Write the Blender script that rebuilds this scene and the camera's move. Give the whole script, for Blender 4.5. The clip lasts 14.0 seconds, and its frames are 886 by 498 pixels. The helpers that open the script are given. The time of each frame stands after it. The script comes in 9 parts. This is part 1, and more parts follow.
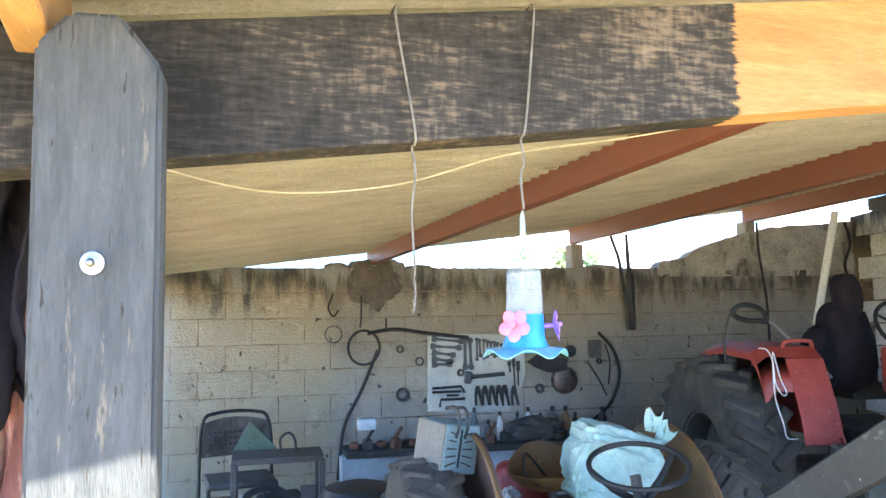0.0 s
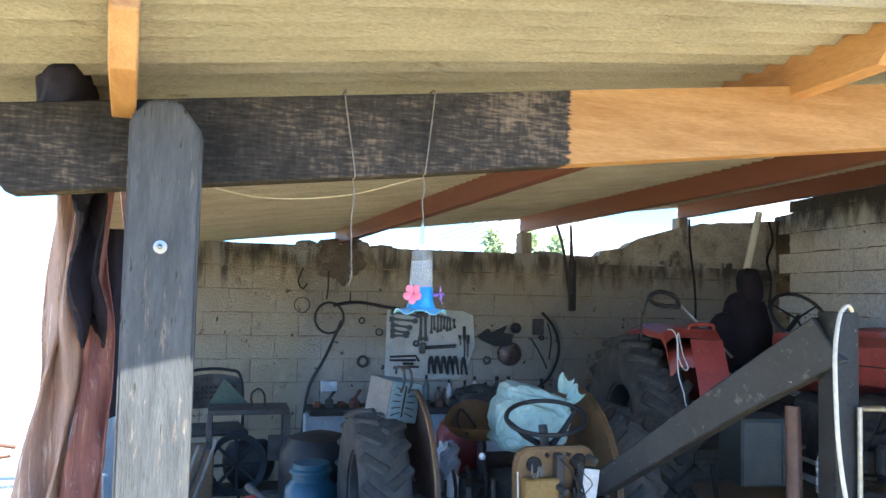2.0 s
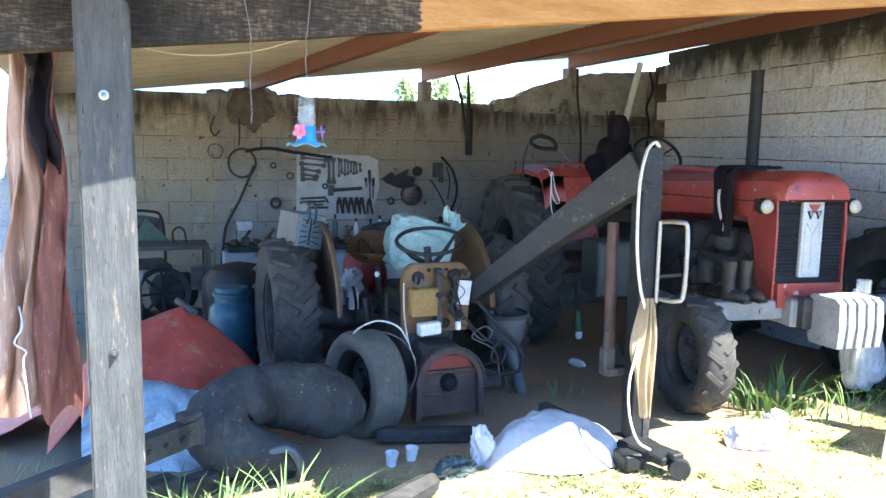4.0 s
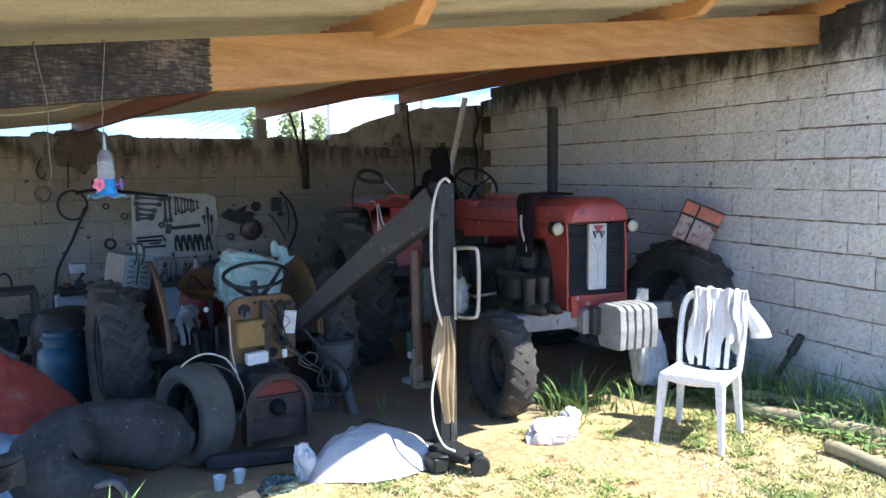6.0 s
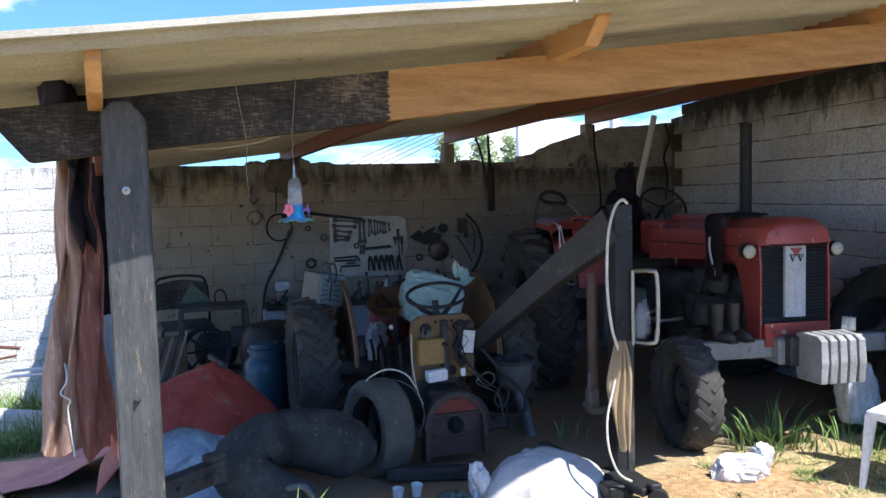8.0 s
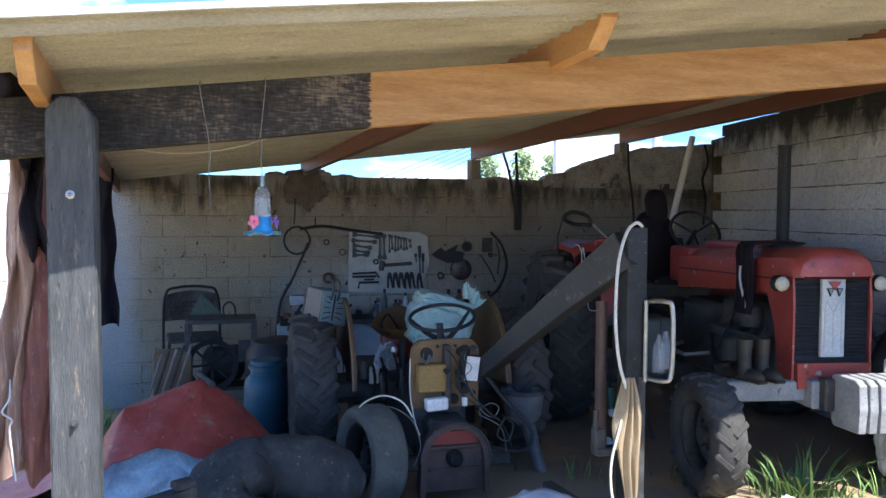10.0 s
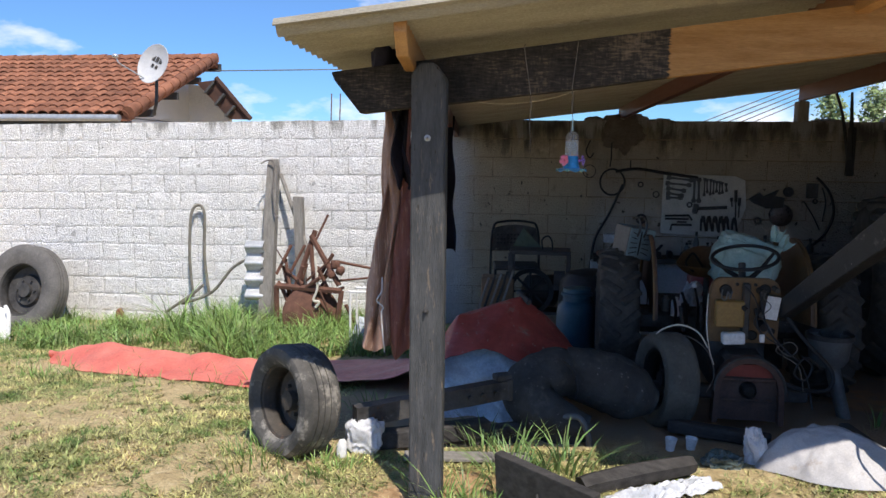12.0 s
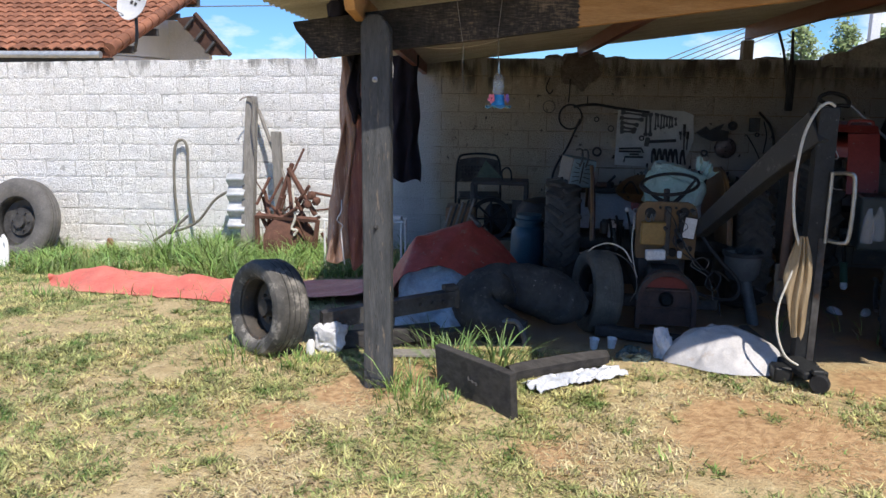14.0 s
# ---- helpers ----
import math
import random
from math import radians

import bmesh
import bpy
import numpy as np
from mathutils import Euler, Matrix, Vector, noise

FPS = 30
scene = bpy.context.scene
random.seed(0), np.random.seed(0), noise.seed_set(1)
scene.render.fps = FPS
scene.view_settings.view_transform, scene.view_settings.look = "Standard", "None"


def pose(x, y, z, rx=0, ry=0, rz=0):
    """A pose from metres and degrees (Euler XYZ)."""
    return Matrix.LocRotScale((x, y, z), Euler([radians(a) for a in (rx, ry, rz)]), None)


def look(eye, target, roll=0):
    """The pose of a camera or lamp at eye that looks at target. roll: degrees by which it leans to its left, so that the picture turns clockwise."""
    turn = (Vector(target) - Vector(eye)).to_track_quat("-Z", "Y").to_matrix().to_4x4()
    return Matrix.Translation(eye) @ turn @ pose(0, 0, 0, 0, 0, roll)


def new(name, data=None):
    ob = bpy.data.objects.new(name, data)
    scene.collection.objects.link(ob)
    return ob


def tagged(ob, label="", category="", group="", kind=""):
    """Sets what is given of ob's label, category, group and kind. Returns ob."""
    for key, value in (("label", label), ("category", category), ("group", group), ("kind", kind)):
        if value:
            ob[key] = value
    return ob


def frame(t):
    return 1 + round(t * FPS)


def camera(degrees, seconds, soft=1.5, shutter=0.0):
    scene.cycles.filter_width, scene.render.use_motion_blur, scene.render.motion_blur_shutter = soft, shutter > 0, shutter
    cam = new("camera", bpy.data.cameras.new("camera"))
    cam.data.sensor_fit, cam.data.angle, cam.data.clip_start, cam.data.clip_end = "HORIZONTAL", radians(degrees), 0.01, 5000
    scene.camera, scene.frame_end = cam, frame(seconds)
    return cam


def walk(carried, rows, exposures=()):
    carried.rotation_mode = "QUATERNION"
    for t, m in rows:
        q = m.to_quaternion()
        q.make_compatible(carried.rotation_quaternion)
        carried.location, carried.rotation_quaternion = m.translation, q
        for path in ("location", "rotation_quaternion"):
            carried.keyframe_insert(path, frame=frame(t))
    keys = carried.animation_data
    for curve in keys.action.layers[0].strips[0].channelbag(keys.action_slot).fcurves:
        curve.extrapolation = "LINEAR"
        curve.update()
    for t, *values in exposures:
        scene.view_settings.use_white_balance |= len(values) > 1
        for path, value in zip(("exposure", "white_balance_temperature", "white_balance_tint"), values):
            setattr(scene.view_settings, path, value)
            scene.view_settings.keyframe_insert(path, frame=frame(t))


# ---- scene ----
cam = camera(59.3, 14.0)
PATH = [
    (0, (0.019, -0.008, 1.505), (0.488, 1.929, 1.669), -0.8),
    (0.5, (-0.061, -0.136, 1.508), (0.382, 1.808, 1.666), 0.5),
    (1, (-0.148, -0.321, 1.507), (0.34, 1.614, 1.641), 1.1),
    (1.5, (-0.148, -0.504, 1.504), (0.373, 1.423, 1.634), 1.3),
    (2, (-0.037, -0.695, 1.492), (0.5, 1.228, 1.602), 1.4),
    (2.5, (-0.032, -0.852, 1.492), (0.593, 1.047, 1.549), 1.3),
    (3, (-0.079, -1.037, 1.454), (0.577, 0.845, 1.292), 1.5),
    (3.2, (-0.082, -1.096, 1.454), (0.578, 0.781, 1.248), 1.5),
    (5.3, (-0.132, -1.692, 1.486), (0.852, 0.021, 1.172), -0.4),
    (5.5, (-0.114, -1.716, 1.498), (0.909, -0.021, 1.214), -0.7),
    (6, (-0.018, -1.809, 1.518), (1.027, -0.116, 1.318), -0.7),
    (6.5, (0.049, -1.898, 1.5), (1.072, -0.19, 1.314), 0.0),
    (7, (0.023, -1.92, 1.519), (0.846, -0.106, 1.339), -0.8),
    (7.5, (0.009, -1.916, 1.526), (0.64, -0.024, 1.387), -1.7),
    (7.7, (0.022, -1.901, 1.524), (0.635, -0.003, 1.383), -1.6),
    (9.8, (0.319, -1.641, 1.53), (0.861, 0.282, 1.443), -0.4),
    (10, (0.353, -1.646, 1.517), (0.848, 0.289, 1.425), 0.3),
    (10.5, (0.369, -1.687, 1.502), (0.55, 0.301, 1.395), -0.0),
    (11, (0.357, -1.853, 1.47), (0.359, 0.144, 1.353), 0.1),
    (11.5, (0.363, -2.068, 1.476), (0.094, -0.099, 1.247), 0.3),
    (12, (0.404, -2.173, 1.501), (0.092, -0.213, 1.261), 0.7),
    (12.5, (0.561, -2.304, 1.476), (0.22, -0.349, 1.228), 1.0),
    (13, (0.68, -2.425, 1.469), (0.36, -0.494, 1.06), 1.4),
    (13.5, (0.695, -2.64, 1.485), (0.417, -0.7, 1.086), 0.6),
    (14, (0.695, -2.753, 1.524), (0.422, -0.813, 1.123), 0.6),
]
# stops by which the phone's picture brightens or darkens on the way
EXPOSURES = [(0.0, 3.28, 6600, 5), (1.0, 2.70, 6500, 5), (1.5, 2.30, 6150, 5), (3.2, 2.62, 6150, 5), (5.3, 1.92, 6250, 8), (6.5, 1.38, 6150, 10), (7.0, 1.28, 6150, 11), (7.7, 0.92, 6150, 12), (9.8, 1.48, 6000, 11), (10.5, 1.02, 6250, 12), (11.5, 0.18, 6600, 13), (12.5, 0.12, 6700, 13), (14.0, 0.20, 6600, 13)]
walk(cam, [(t, look(eye, target, roll)) for t, eye, target, roll in PATH], EXPOSURES)

# ---- sky and sun ----
SUN = Vector((0.34, -0.57, 1.0)).normalized()
world = bpy.data.worlds.new("sky")
scene.world = world
world.use_nodes = True
wn, wl = world.node_tree.nodes, world.node_tree.links
wn.clear()
sky = wn.new("ShaderNodeTexSky")
sky.sky_type, sky.sun_disc = "NISHITA", False
sky.sun_elevation = math.asin(SUN.z)
sky.sun_rotation = math.atan2(SUN.x, SUN.y)
sky.dust_density, sky.ozone_density, sky.air_density = 0.0, 4.0, 0.9
wtc = wn.new("ShaderNodeTexCoord")
wmap = wn.new("ShaderNodeMapping")
wmap.inputs["Scale"].default_value = (1.0, 1.0, 2.6)
wnoise = wn.new("ShaderNodeTexNoise")
wnoise.inputs["Scale"].default_value, wnoise.inputs["Detail"].default_value = 3.6, 9.0
wnoise.inputs["Roughness"].default_value = 0.55
wramp = wn.new("ShaderNodeValToRGB")
wramp.color_ramp.elements[0].position, wramp.color_ramp.elements[1].position = 0.60, 0.72
wmix = wn.new("ShaderNodeMixRGB")
wmix.inputs[2].default_value = (8.0, 8.1, 8.4, 1)
wbg, wout = wn.new("ShaderNodeBackground"), wn.new("ShaderNodeOutputWorld")
wbg.inputs["Strength"].default_value = 0.145
wl.new(wtc.outputs["Generated"], wmap.inputs["Vector"])
wl.new(wmap.outputs["Vector"], wnoise.inputs["Vector"])
wsep, wlow, wadd = wn.new("ShaderNodeSeparateXYZ"), wn.new("ShaderNodeMapRange"), wn.new("ShaderNodeMath")
wlow.inputs["From Min"].default_value, wlow.inputs["From Max"].default_value = 0.04, 0.30
wlow.inputs["To Min"].default_value, wlow.inputs["To Max"].default_value = 0.10, -0.01
wl.new(wtc.outputs["Generated"], wsep.inputs[0])
wl.new(wsep.outputs["Z"], wlow.inputs["Value"])
wl.new(wnoise.outputs["Fac"], wadd.inputs[0])
wl.new(wlow.outputs[0], wadd.inputs[1])
wl.new(wadd.outputs[0], wramp.inputs["Fac"])
wl.new(wramp.outputs["Color"], wmix.inputs["Fac"])
wtint = wn.new("ShaderNodeMixRGB")
wtint.blend_type = "MULTIPLY"
wtint.inputs["Fac"].default_value = 1.0
wgrade = wn.new("ShaderNodeValToRGB")
for stop_, place_, colour_ in ((0, 0.05, (0.36, 0.62, 0.95)), (1, 0.45, (0.74, 0.87, 1.0))):
    wgrade.color_ramp.elements[stop_].position, wgrade.color_ramp.elements[stop_].color = place_, (*colour_, 1)
wl.new(wsep.outputs["Z"], wgrade.inputs["Fac"])
wl.new(wgrade.outputs["Color"], wtint.inputs[2])
wl.new(sky.outputs["Color"], wtint.inputs[1])
wl.new(wtint.outputs["Color"], wmix.inputs[1])
wl.new(wmix.outputs["Color"], wbg.inputs["Color"])
wl.new(wbg.outputs["Background"], wout.inputs["Surface"])
sun = new("sun", bpy.data.lights.new("sun", "SUN"))
sun.data.energy, sun.data.angle, sun.data.color = 4.8, radians(0.53), (1.0, 0.95, 0.86)
sun.matrix_world = look(SUN * 30, (0, 0, 0))


# ---- materials ----
def mat(name, c1, c2, scale=6.0, rough=0.7, metal=0.0, bump=0.25, stretch=(1, 1, 1), wear=None, wear_at=0.62, wear_scale=18.0,
        grain=60.0, world_space=False, trans=0.0, coat=0.0, piece=0.0, contrast=0.18, dist=0.01, speck=None, island=0.0):
    m = bpy.data.materials.new(name)
    m.use_nodes = True
    n, l = m.node_tree.nodes, m.node_tree.links
    b = n["Principled BSDF"]
    src = n.new("ShaderNodeNewGeometry").outputs["Position"] if world_space else n.new("ShaderNodeTexCoord").outputs["Object"]
    mp = n.new("ShaderNodeMapping")
    mp.inputs["Scale"].default_value = stretch
    l.new(src, mp.inputs["Vector"])
    big = n.new("ShaderNodeTexNoise")
    big.inputs["Scale"].default_value, big.inputs["Detail"].default_value, big.inputs["Roughness"].default_value = scale, 6, 0.6
    l.new(mp.outputs[0], big.inputs["Vector"])
    ramp = n.new("ShaderNodeValToRGB")
    ramp.color_ramp.elements[0].position, ramp.color_ramp.elements[1].position = 0.5 - contrast, 0.5 + contrast
    ramp.color_ramp.elements[0].color, ramp.color_ramp.elements[1].color = (*c1, 1), (*c2, 1)
    l.new(big.outputs["Fac"], ramp.inputs["Fac"])
    col = ramp.outputs["Color"]
    fine = n.new("ShaderNodeTexNoise")
    fine.inputs["Scale"].default_value, fine.inputs["Detail"].default_value, fine.inputs["Roughness"].default_value = grain, 5, 0.65
    l.new(mp.outputs[0], fine.inputs["Vector"])
    if wear:
        wz = n.new("ShaderNodeTexNoise")
        wz.inputs["Scale"].default_value, wz.inputs["Detail"].default_value, wz.inputs["Roughness"].default_value = wear_scale, 8, 0.7
        l.new(mp.outputs[0], wz.inputs["Vector"])
        wr = n.new("ShaderNodeValToRGB")
        wr.color_ramp.elements[0].position, wr.color_ramp.elements[1].position = wear_at, wear_at + 0.09
        l.new(wz.outputs["Fac"], wr.inputs["Fac"])
        mx = n.new("ShaderNodeMixRGB")
        mx.inputs[2].default_value = (*wear, 1)
        l.new(wr.outputs["Color"], mx.inputs["Fac"])
        l.new(col, mx.inputs[1])
        col = mx.outputs[0]
    if speck:
        sz = n.new("ShaderNodeTexNoise")
        sz.inputs["Scale"].default_value, sz.inputs["Detail"].default_value, sz.inputs["Roughness"].default_value = speck[1], 4, 0.6
        l.new(mp.outputs[0], sz.inputs["Vector"])
        sr = n.new("ShaderNodeValToRGB")
        sr.color_ramp.elements[0].position, sr.color_ramp.elements[1].position = speck[2], speck[2] + 0.06
        l.new(sz.outputs["Fac"], sr.inputs["Fac"])
        sx = n.new("ShaderNodeMixRGB")
        sx.inputs[2].default_value = (*speck[0], 1)
        l.new(sr.outputs["Color"], sx.inputs["Fac"])
        l.new(col, sx.inputs[1])
        col = sx.outputs[0]
    fr = n.new("ShaderNodeMapRange")
    fr.inputs["From Min"].default_value, fr.inputs["From Max"].default_value = 0.3, 0.7
    fr.inputs["To Min"].default_value, fr.inputs["To Max"].default_value = 0.82, 1.15
    l.new(fine.outputs["Fac"], fr.inputs["Value"])
    val = fr.outputs[0]
    if piece:
        oi = n.new("ShaderNodeObjectInfo")
        pr = n.new("ShaderNodeMapRange")
        pr.inputs["To Min"].default_value, pr.inputs["To Max"].default_value = 1 - piece, 1 + piece
        l.new(oi.outputs["Random"], pr.inputs["Value"])
        mu = n.new("ShaderNodeMath")
        mu.operation = "MULTIPLY"
        l.new(val, mu.inputs[0])
        l.new(pr.outputs[0], mu.inputs[1])
        val = mu.outputs[0]
    hs = n.new("ShaderNodeHueSaturation")
    if island:
        gi = n.new("ShaderNodeNewGeometry")
        ir = n.new("ShaderNodeMapRange")
        ir.inputs["To Min"].default_value, ir.inputs["To Max"].default_value = 1 - island, 1 + island
        l.new(gi.outputs["Random Per Island"], ir.inputs["Value"])
        im = n.new("ShaderNodeMath")
        im.operation = "MULTIPLY"
        l.new(val, im.inputs[0])
        l.new(ir.outputs[0], im.inputs[1])
        val = im.outputs[0]
        ih = n.new("ShaderNodeMapRange")
        ih.inputs["To Min"].default_value, ih.inputs["To Max"].default_value = 0.475, 0.52
        l.new(gi.outputs["Random Per Island"], ih.inputs["Value"])
        l.new(ih.outputs[0], hs.inputs["Hue"])
    l.new(col, hs.inputs["Color"])
    l.new(val, hs.inputs["Value"])
    l.new(hs.outputs[0], b.inputs["Base Color"])
    b.inputs["Metallic"].default_value = metal
    rr = n.new("ShaderNodeMapRange")
    rr.inputs["To Min"].default_value, rr.inputs["To Max"].default_value = max(rough - 0.15, 0.03), min(rough + 0.15, 1.0)
    l.new(big.outputs["Fac"], rr.inputs["Value"])
    l.new(rr.outputs[0], b.inputs["Roughness"])
    if trans:
        b.inputs["Transmission Weight"].default_value = trans
    if coat:
        b.inputs["Coat Weight"].default_value, b.inputs["Coat Roughness"].default_value = coat, 0.2
    if bump:
        bp = n.new("ShaderNodeBump")
        bp.inputs["Strength"].default_value, bp.inputs["Distance"].default_value = bump, dist
        l.new(fine.outputs["Fac"], bp.inputs["Height"])
        l.new(bp.outputs[0], b.inputs["Normal"])
    return m


def gate(n, l, fac, x0, x1):
    """Keeps a mask to the part of the place beyond x0, full from x1 on."""
    sp = n.new("ShaderNodeSeparateXYZ")
    l.new(n.new("ShaderNodeNewGeometry").outputs["Position"], sp.inputs[0])
    mr = n.new("ShaderNodeMapRange")
    mr.inputs["From Min"].default_value, mr.inputs["From Max"].default_value = x0, x1
    l.new(sp.outputs["X"], mr.inputs["Value"])
    mu = n.new("ShaderNodeMath")
    mu.operation = "MULTIPLY"
    l.new(fac, mu.inputs[0])
    l.new(mr.outputs[0], mu.inputs[1])
    return mu.outputs[0]


def world_mask(m, axis, lo, hi, wobble, colour, scale=2.5, stretch=(1, 1, 1), inside=None):
    """Lays a second colour over a material where the place runs from lo to hi along an axis, with a ragged border."""
    n, l = m.node_tree.nodes, m.node_tree.links
    b = n["Principled BSDF"]
    old = b.inputs["Base Color"].links[0].from_socket
    g = n.new("ShaderNodeNewGeometry")
    sp = n.new("ShaderNodeSeparateXYZ")
    l.new(g.outputs["Position"], sp.inputs[0])
    mp = n.new("ShaderNodeMapping")
    mp.inputs["Scale"].default_value = stretch
    l.new(g.outputs["Position"], mp.inputs["Vector"])
    nz = n.new("ShaderNodeTexNoise")
    nz.inputs["Scale"].default_value, nz.inputs["Detail"].default_value, nz.inputs["Roughness"].default_value = scale, 7, 0.65
    l.new(mp.outputs[0], nz.inputs["Vector"])
    ma = n.new("ShaderNodeMath")
    ma.operation = "MULTIPLY_ADD"
    ma.inputs[1].default_value = wobble
    l.new(nz.outputs["Fac"], ma.inputs[0])
    l.new(sp.outputs[axis], ma.inputs[2])
    mr = n.new("ShaderNodeMapRange")
    mr.interpolation_type = "SMOOTHSTEP"
    mr.inputs["From Min"].default_value, mr.inputs["From Max"].default_value = lo + wobble / 2, hi + wobble / 2
    l.new(ma.outputs[0], mr.inputs["Value"])
    mx = n.new("ShaderNodeMixRGB")
    mx.inputs[2].default_value = (*colour, 1)
    l.new(gate(n, l, mr.outputs[0], *inside) if inside else mr.outputs[0], mx.inputs["Fac"])
    l.new(old, mx.inputs[1])
    l.new(mx.outputs[0], b.inputs["Base Color"])
    return m


def stain(m, scale, lo, hi, colour, stretch=(1, 1, 1), amount=1.0, detail=8, rough=0.7, inside=None):
    """Blotches of another colour with soft ragged borders."""
    n, l = m.node_tree.nodes, m.node_tree.links
    b = n["Principled BSDF"]
    old_ = b.inputs["Base Color"].links[0].from_socket
    mp = n.new("ShaderNodeMapping")
    mp.inputs["Scale"].default_value = stretch
    l.new(n.new("ShaderNodeNewGeometry").outputs["Position"], mp.inputs["Vector"])
    nz = n.new("ShaderNodeTexNoise")
    nz.inputs["Scale"].default_value, nz.inputs["Detail"].default_value, nz.inputs["Roughness"].default_value = scale, detail, rough
    l.new(mp.outputs[0], nz.inputs["Vector"])
    mr = n.new("ShaderNodeMapRange")
    mr.inputs["From Min"].default_value, mr.inputs["From Max"].default_value, mr.inputs["To Max"].default_value = lo, hi, amount
    l.new(nz.outputs["Fac"], mr.inputs["Value"])
    mx = n.new("ShaderNodeMixRGB")
    mx.inputs[2].default_value = (*colour, 1)
    l.new(gate(n, l, mr.outputs[0], *inside) if inside else mr.outputs[0], mx.inputs["Fac"])
    l.new(old_, mx.inputs[1])
    l.new(mx.outputs[0], b.inputs["Base Color"])
    return m


WALL_PAINT = mat("wall_paint", (0.87, 0.865, 0.85), (0.95, 0.945, 0.93), 5.0, 0.92, bump=1.0, grain=48, world_space=True, stretch=(1, 1, 1.4),
                 wear=(0.76, 0.745, 0.72), wear_at=0.62, wear_scale=12, piece=0.035, dist=0.03, speck=((0.24, 0.23, 0.21), 46, 0.615))
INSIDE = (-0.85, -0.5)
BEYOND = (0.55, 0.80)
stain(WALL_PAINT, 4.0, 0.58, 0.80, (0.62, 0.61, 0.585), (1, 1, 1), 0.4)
# grey strip at the roof edge: the roof's shade put into the white paint
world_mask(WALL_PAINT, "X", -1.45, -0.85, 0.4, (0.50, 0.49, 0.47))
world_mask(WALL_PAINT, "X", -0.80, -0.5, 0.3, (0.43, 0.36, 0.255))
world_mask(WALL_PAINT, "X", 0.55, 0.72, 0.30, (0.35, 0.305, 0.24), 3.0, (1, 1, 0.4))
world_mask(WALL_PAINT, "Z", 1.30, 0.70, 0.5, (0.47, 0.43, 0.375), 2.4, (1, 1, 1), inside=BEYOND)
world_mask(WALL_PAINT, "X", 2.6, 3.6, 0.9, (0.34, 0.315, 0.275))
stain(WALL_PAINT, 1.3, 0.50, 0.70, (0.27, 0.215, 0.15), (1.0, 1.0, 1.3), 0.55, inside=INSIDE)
stain(WALL_PAINT, 3.2, 0.58, 0.66, (0.62, 0.53, 0.39), (1, 1, 1), 0.5, inside=INSIDE)
stain(WALL_PAINT, 5.0, 0.60, 0.74, (0.085, 0.072, 0.058), (1.6, 1.6, 1.0), 0.6, inside=INSIDE)
stain(WALL_PAINT, 13.0, 0.665, 0.70, (0.035, 0.03, 0.026), (1, 1, 0.8), 0.9, 4, 0.6, inside=INSIDE)
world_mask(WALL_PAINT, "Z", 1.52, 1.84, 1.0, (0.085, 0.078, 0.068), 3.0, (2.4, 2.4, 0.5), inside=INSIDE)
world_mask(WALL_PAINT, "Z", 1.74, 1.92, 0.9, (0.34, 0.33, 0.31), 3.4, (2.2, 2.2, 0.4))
SIDE_PAINT = mat("side_wall_paint", (0.86, 0.865, 0.88), (0.95, 0.95, 0.96), 3.2, 0.92, bump=1.0, grain=28, world_space=True,
                 wear=(0.72, 0.71, 0.70), wear_at=0.62, wear_scale=12, piece=0.06, dist=0.045, speck=((0.30, 0.29, 0.28), 34, 0.65))
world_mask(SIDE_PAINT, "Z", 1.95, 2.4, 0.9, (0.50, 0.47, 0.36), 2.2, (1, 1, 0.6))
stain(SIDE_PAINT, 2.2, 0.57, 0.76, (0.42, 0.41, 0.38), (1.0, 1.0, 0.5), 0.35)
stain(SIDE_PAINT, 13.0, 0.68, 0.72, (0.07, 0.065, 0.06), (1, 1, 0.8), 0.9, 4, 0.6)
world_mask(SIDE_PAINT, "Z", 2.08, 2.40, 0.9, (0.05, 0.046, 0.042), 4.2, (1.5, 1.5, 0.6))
MORTAR = mat("mortar", (0.48, 0.47, 0.455), (0.66, 0.65, 0.63), 6.0, 0.95, bump=1.0, grain=60, world_space=True, dist=0.02)
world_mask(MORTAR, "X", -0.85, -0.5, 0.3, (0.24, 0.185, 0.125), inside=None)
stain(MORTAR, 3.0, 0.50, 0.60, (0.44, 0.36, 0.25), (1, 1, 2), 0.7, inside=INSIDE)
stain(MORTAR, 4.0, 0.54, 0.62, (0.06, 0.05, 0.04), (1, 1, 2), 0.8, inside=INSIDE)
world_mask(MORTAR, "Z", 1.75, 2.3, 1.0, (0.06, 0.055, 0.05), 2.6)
DARK_WOOD = mat("dark_wood", (0.052, 0.055, 0.058), (0.108, 0.110, 0.112), 4.0, 0.7, bump=0.6, stretch=(7, 7, 1), grain=30, wear=(0.24, 0.19, 0.145), wear_at=0.59, wear_scale=7, speck=((0.04, 0.035, 0.03), 16, 0.62))
CEMENT = mat("fibre_cement", (0.345, 0.315, 0.25), (0.47, 0.44, 0.36), 3.0, 0.9, bump=0.9, stretch=(0.9, 2, 2), grain=90, wear=(0.25, 0.225, 0.175), wear_at=0.62, wear_scale=6)
RUBBER = mat("rubber", (0.042, 0.040, 0.038), (0.095, 0.089, 0.080), 7.0, 0.85, bump=0.4, grain=50, wear=(0.175, 0.155, 0.125), wear_at=0.63, wear_scale=9)
SMOOTH_RUBBER = mat("smooth_rubber", (0.034, 0.034, 0.034), (0.075, 0.074, 0.070), 5.0, 0.72, bump=0.7, grain=24, dist=0.012, wear=(0.095, 0.092, 0.082), wear_at=0.57, wear_scale=7, speck=((0.26, 0.25, 0.22), 42, 0.66))
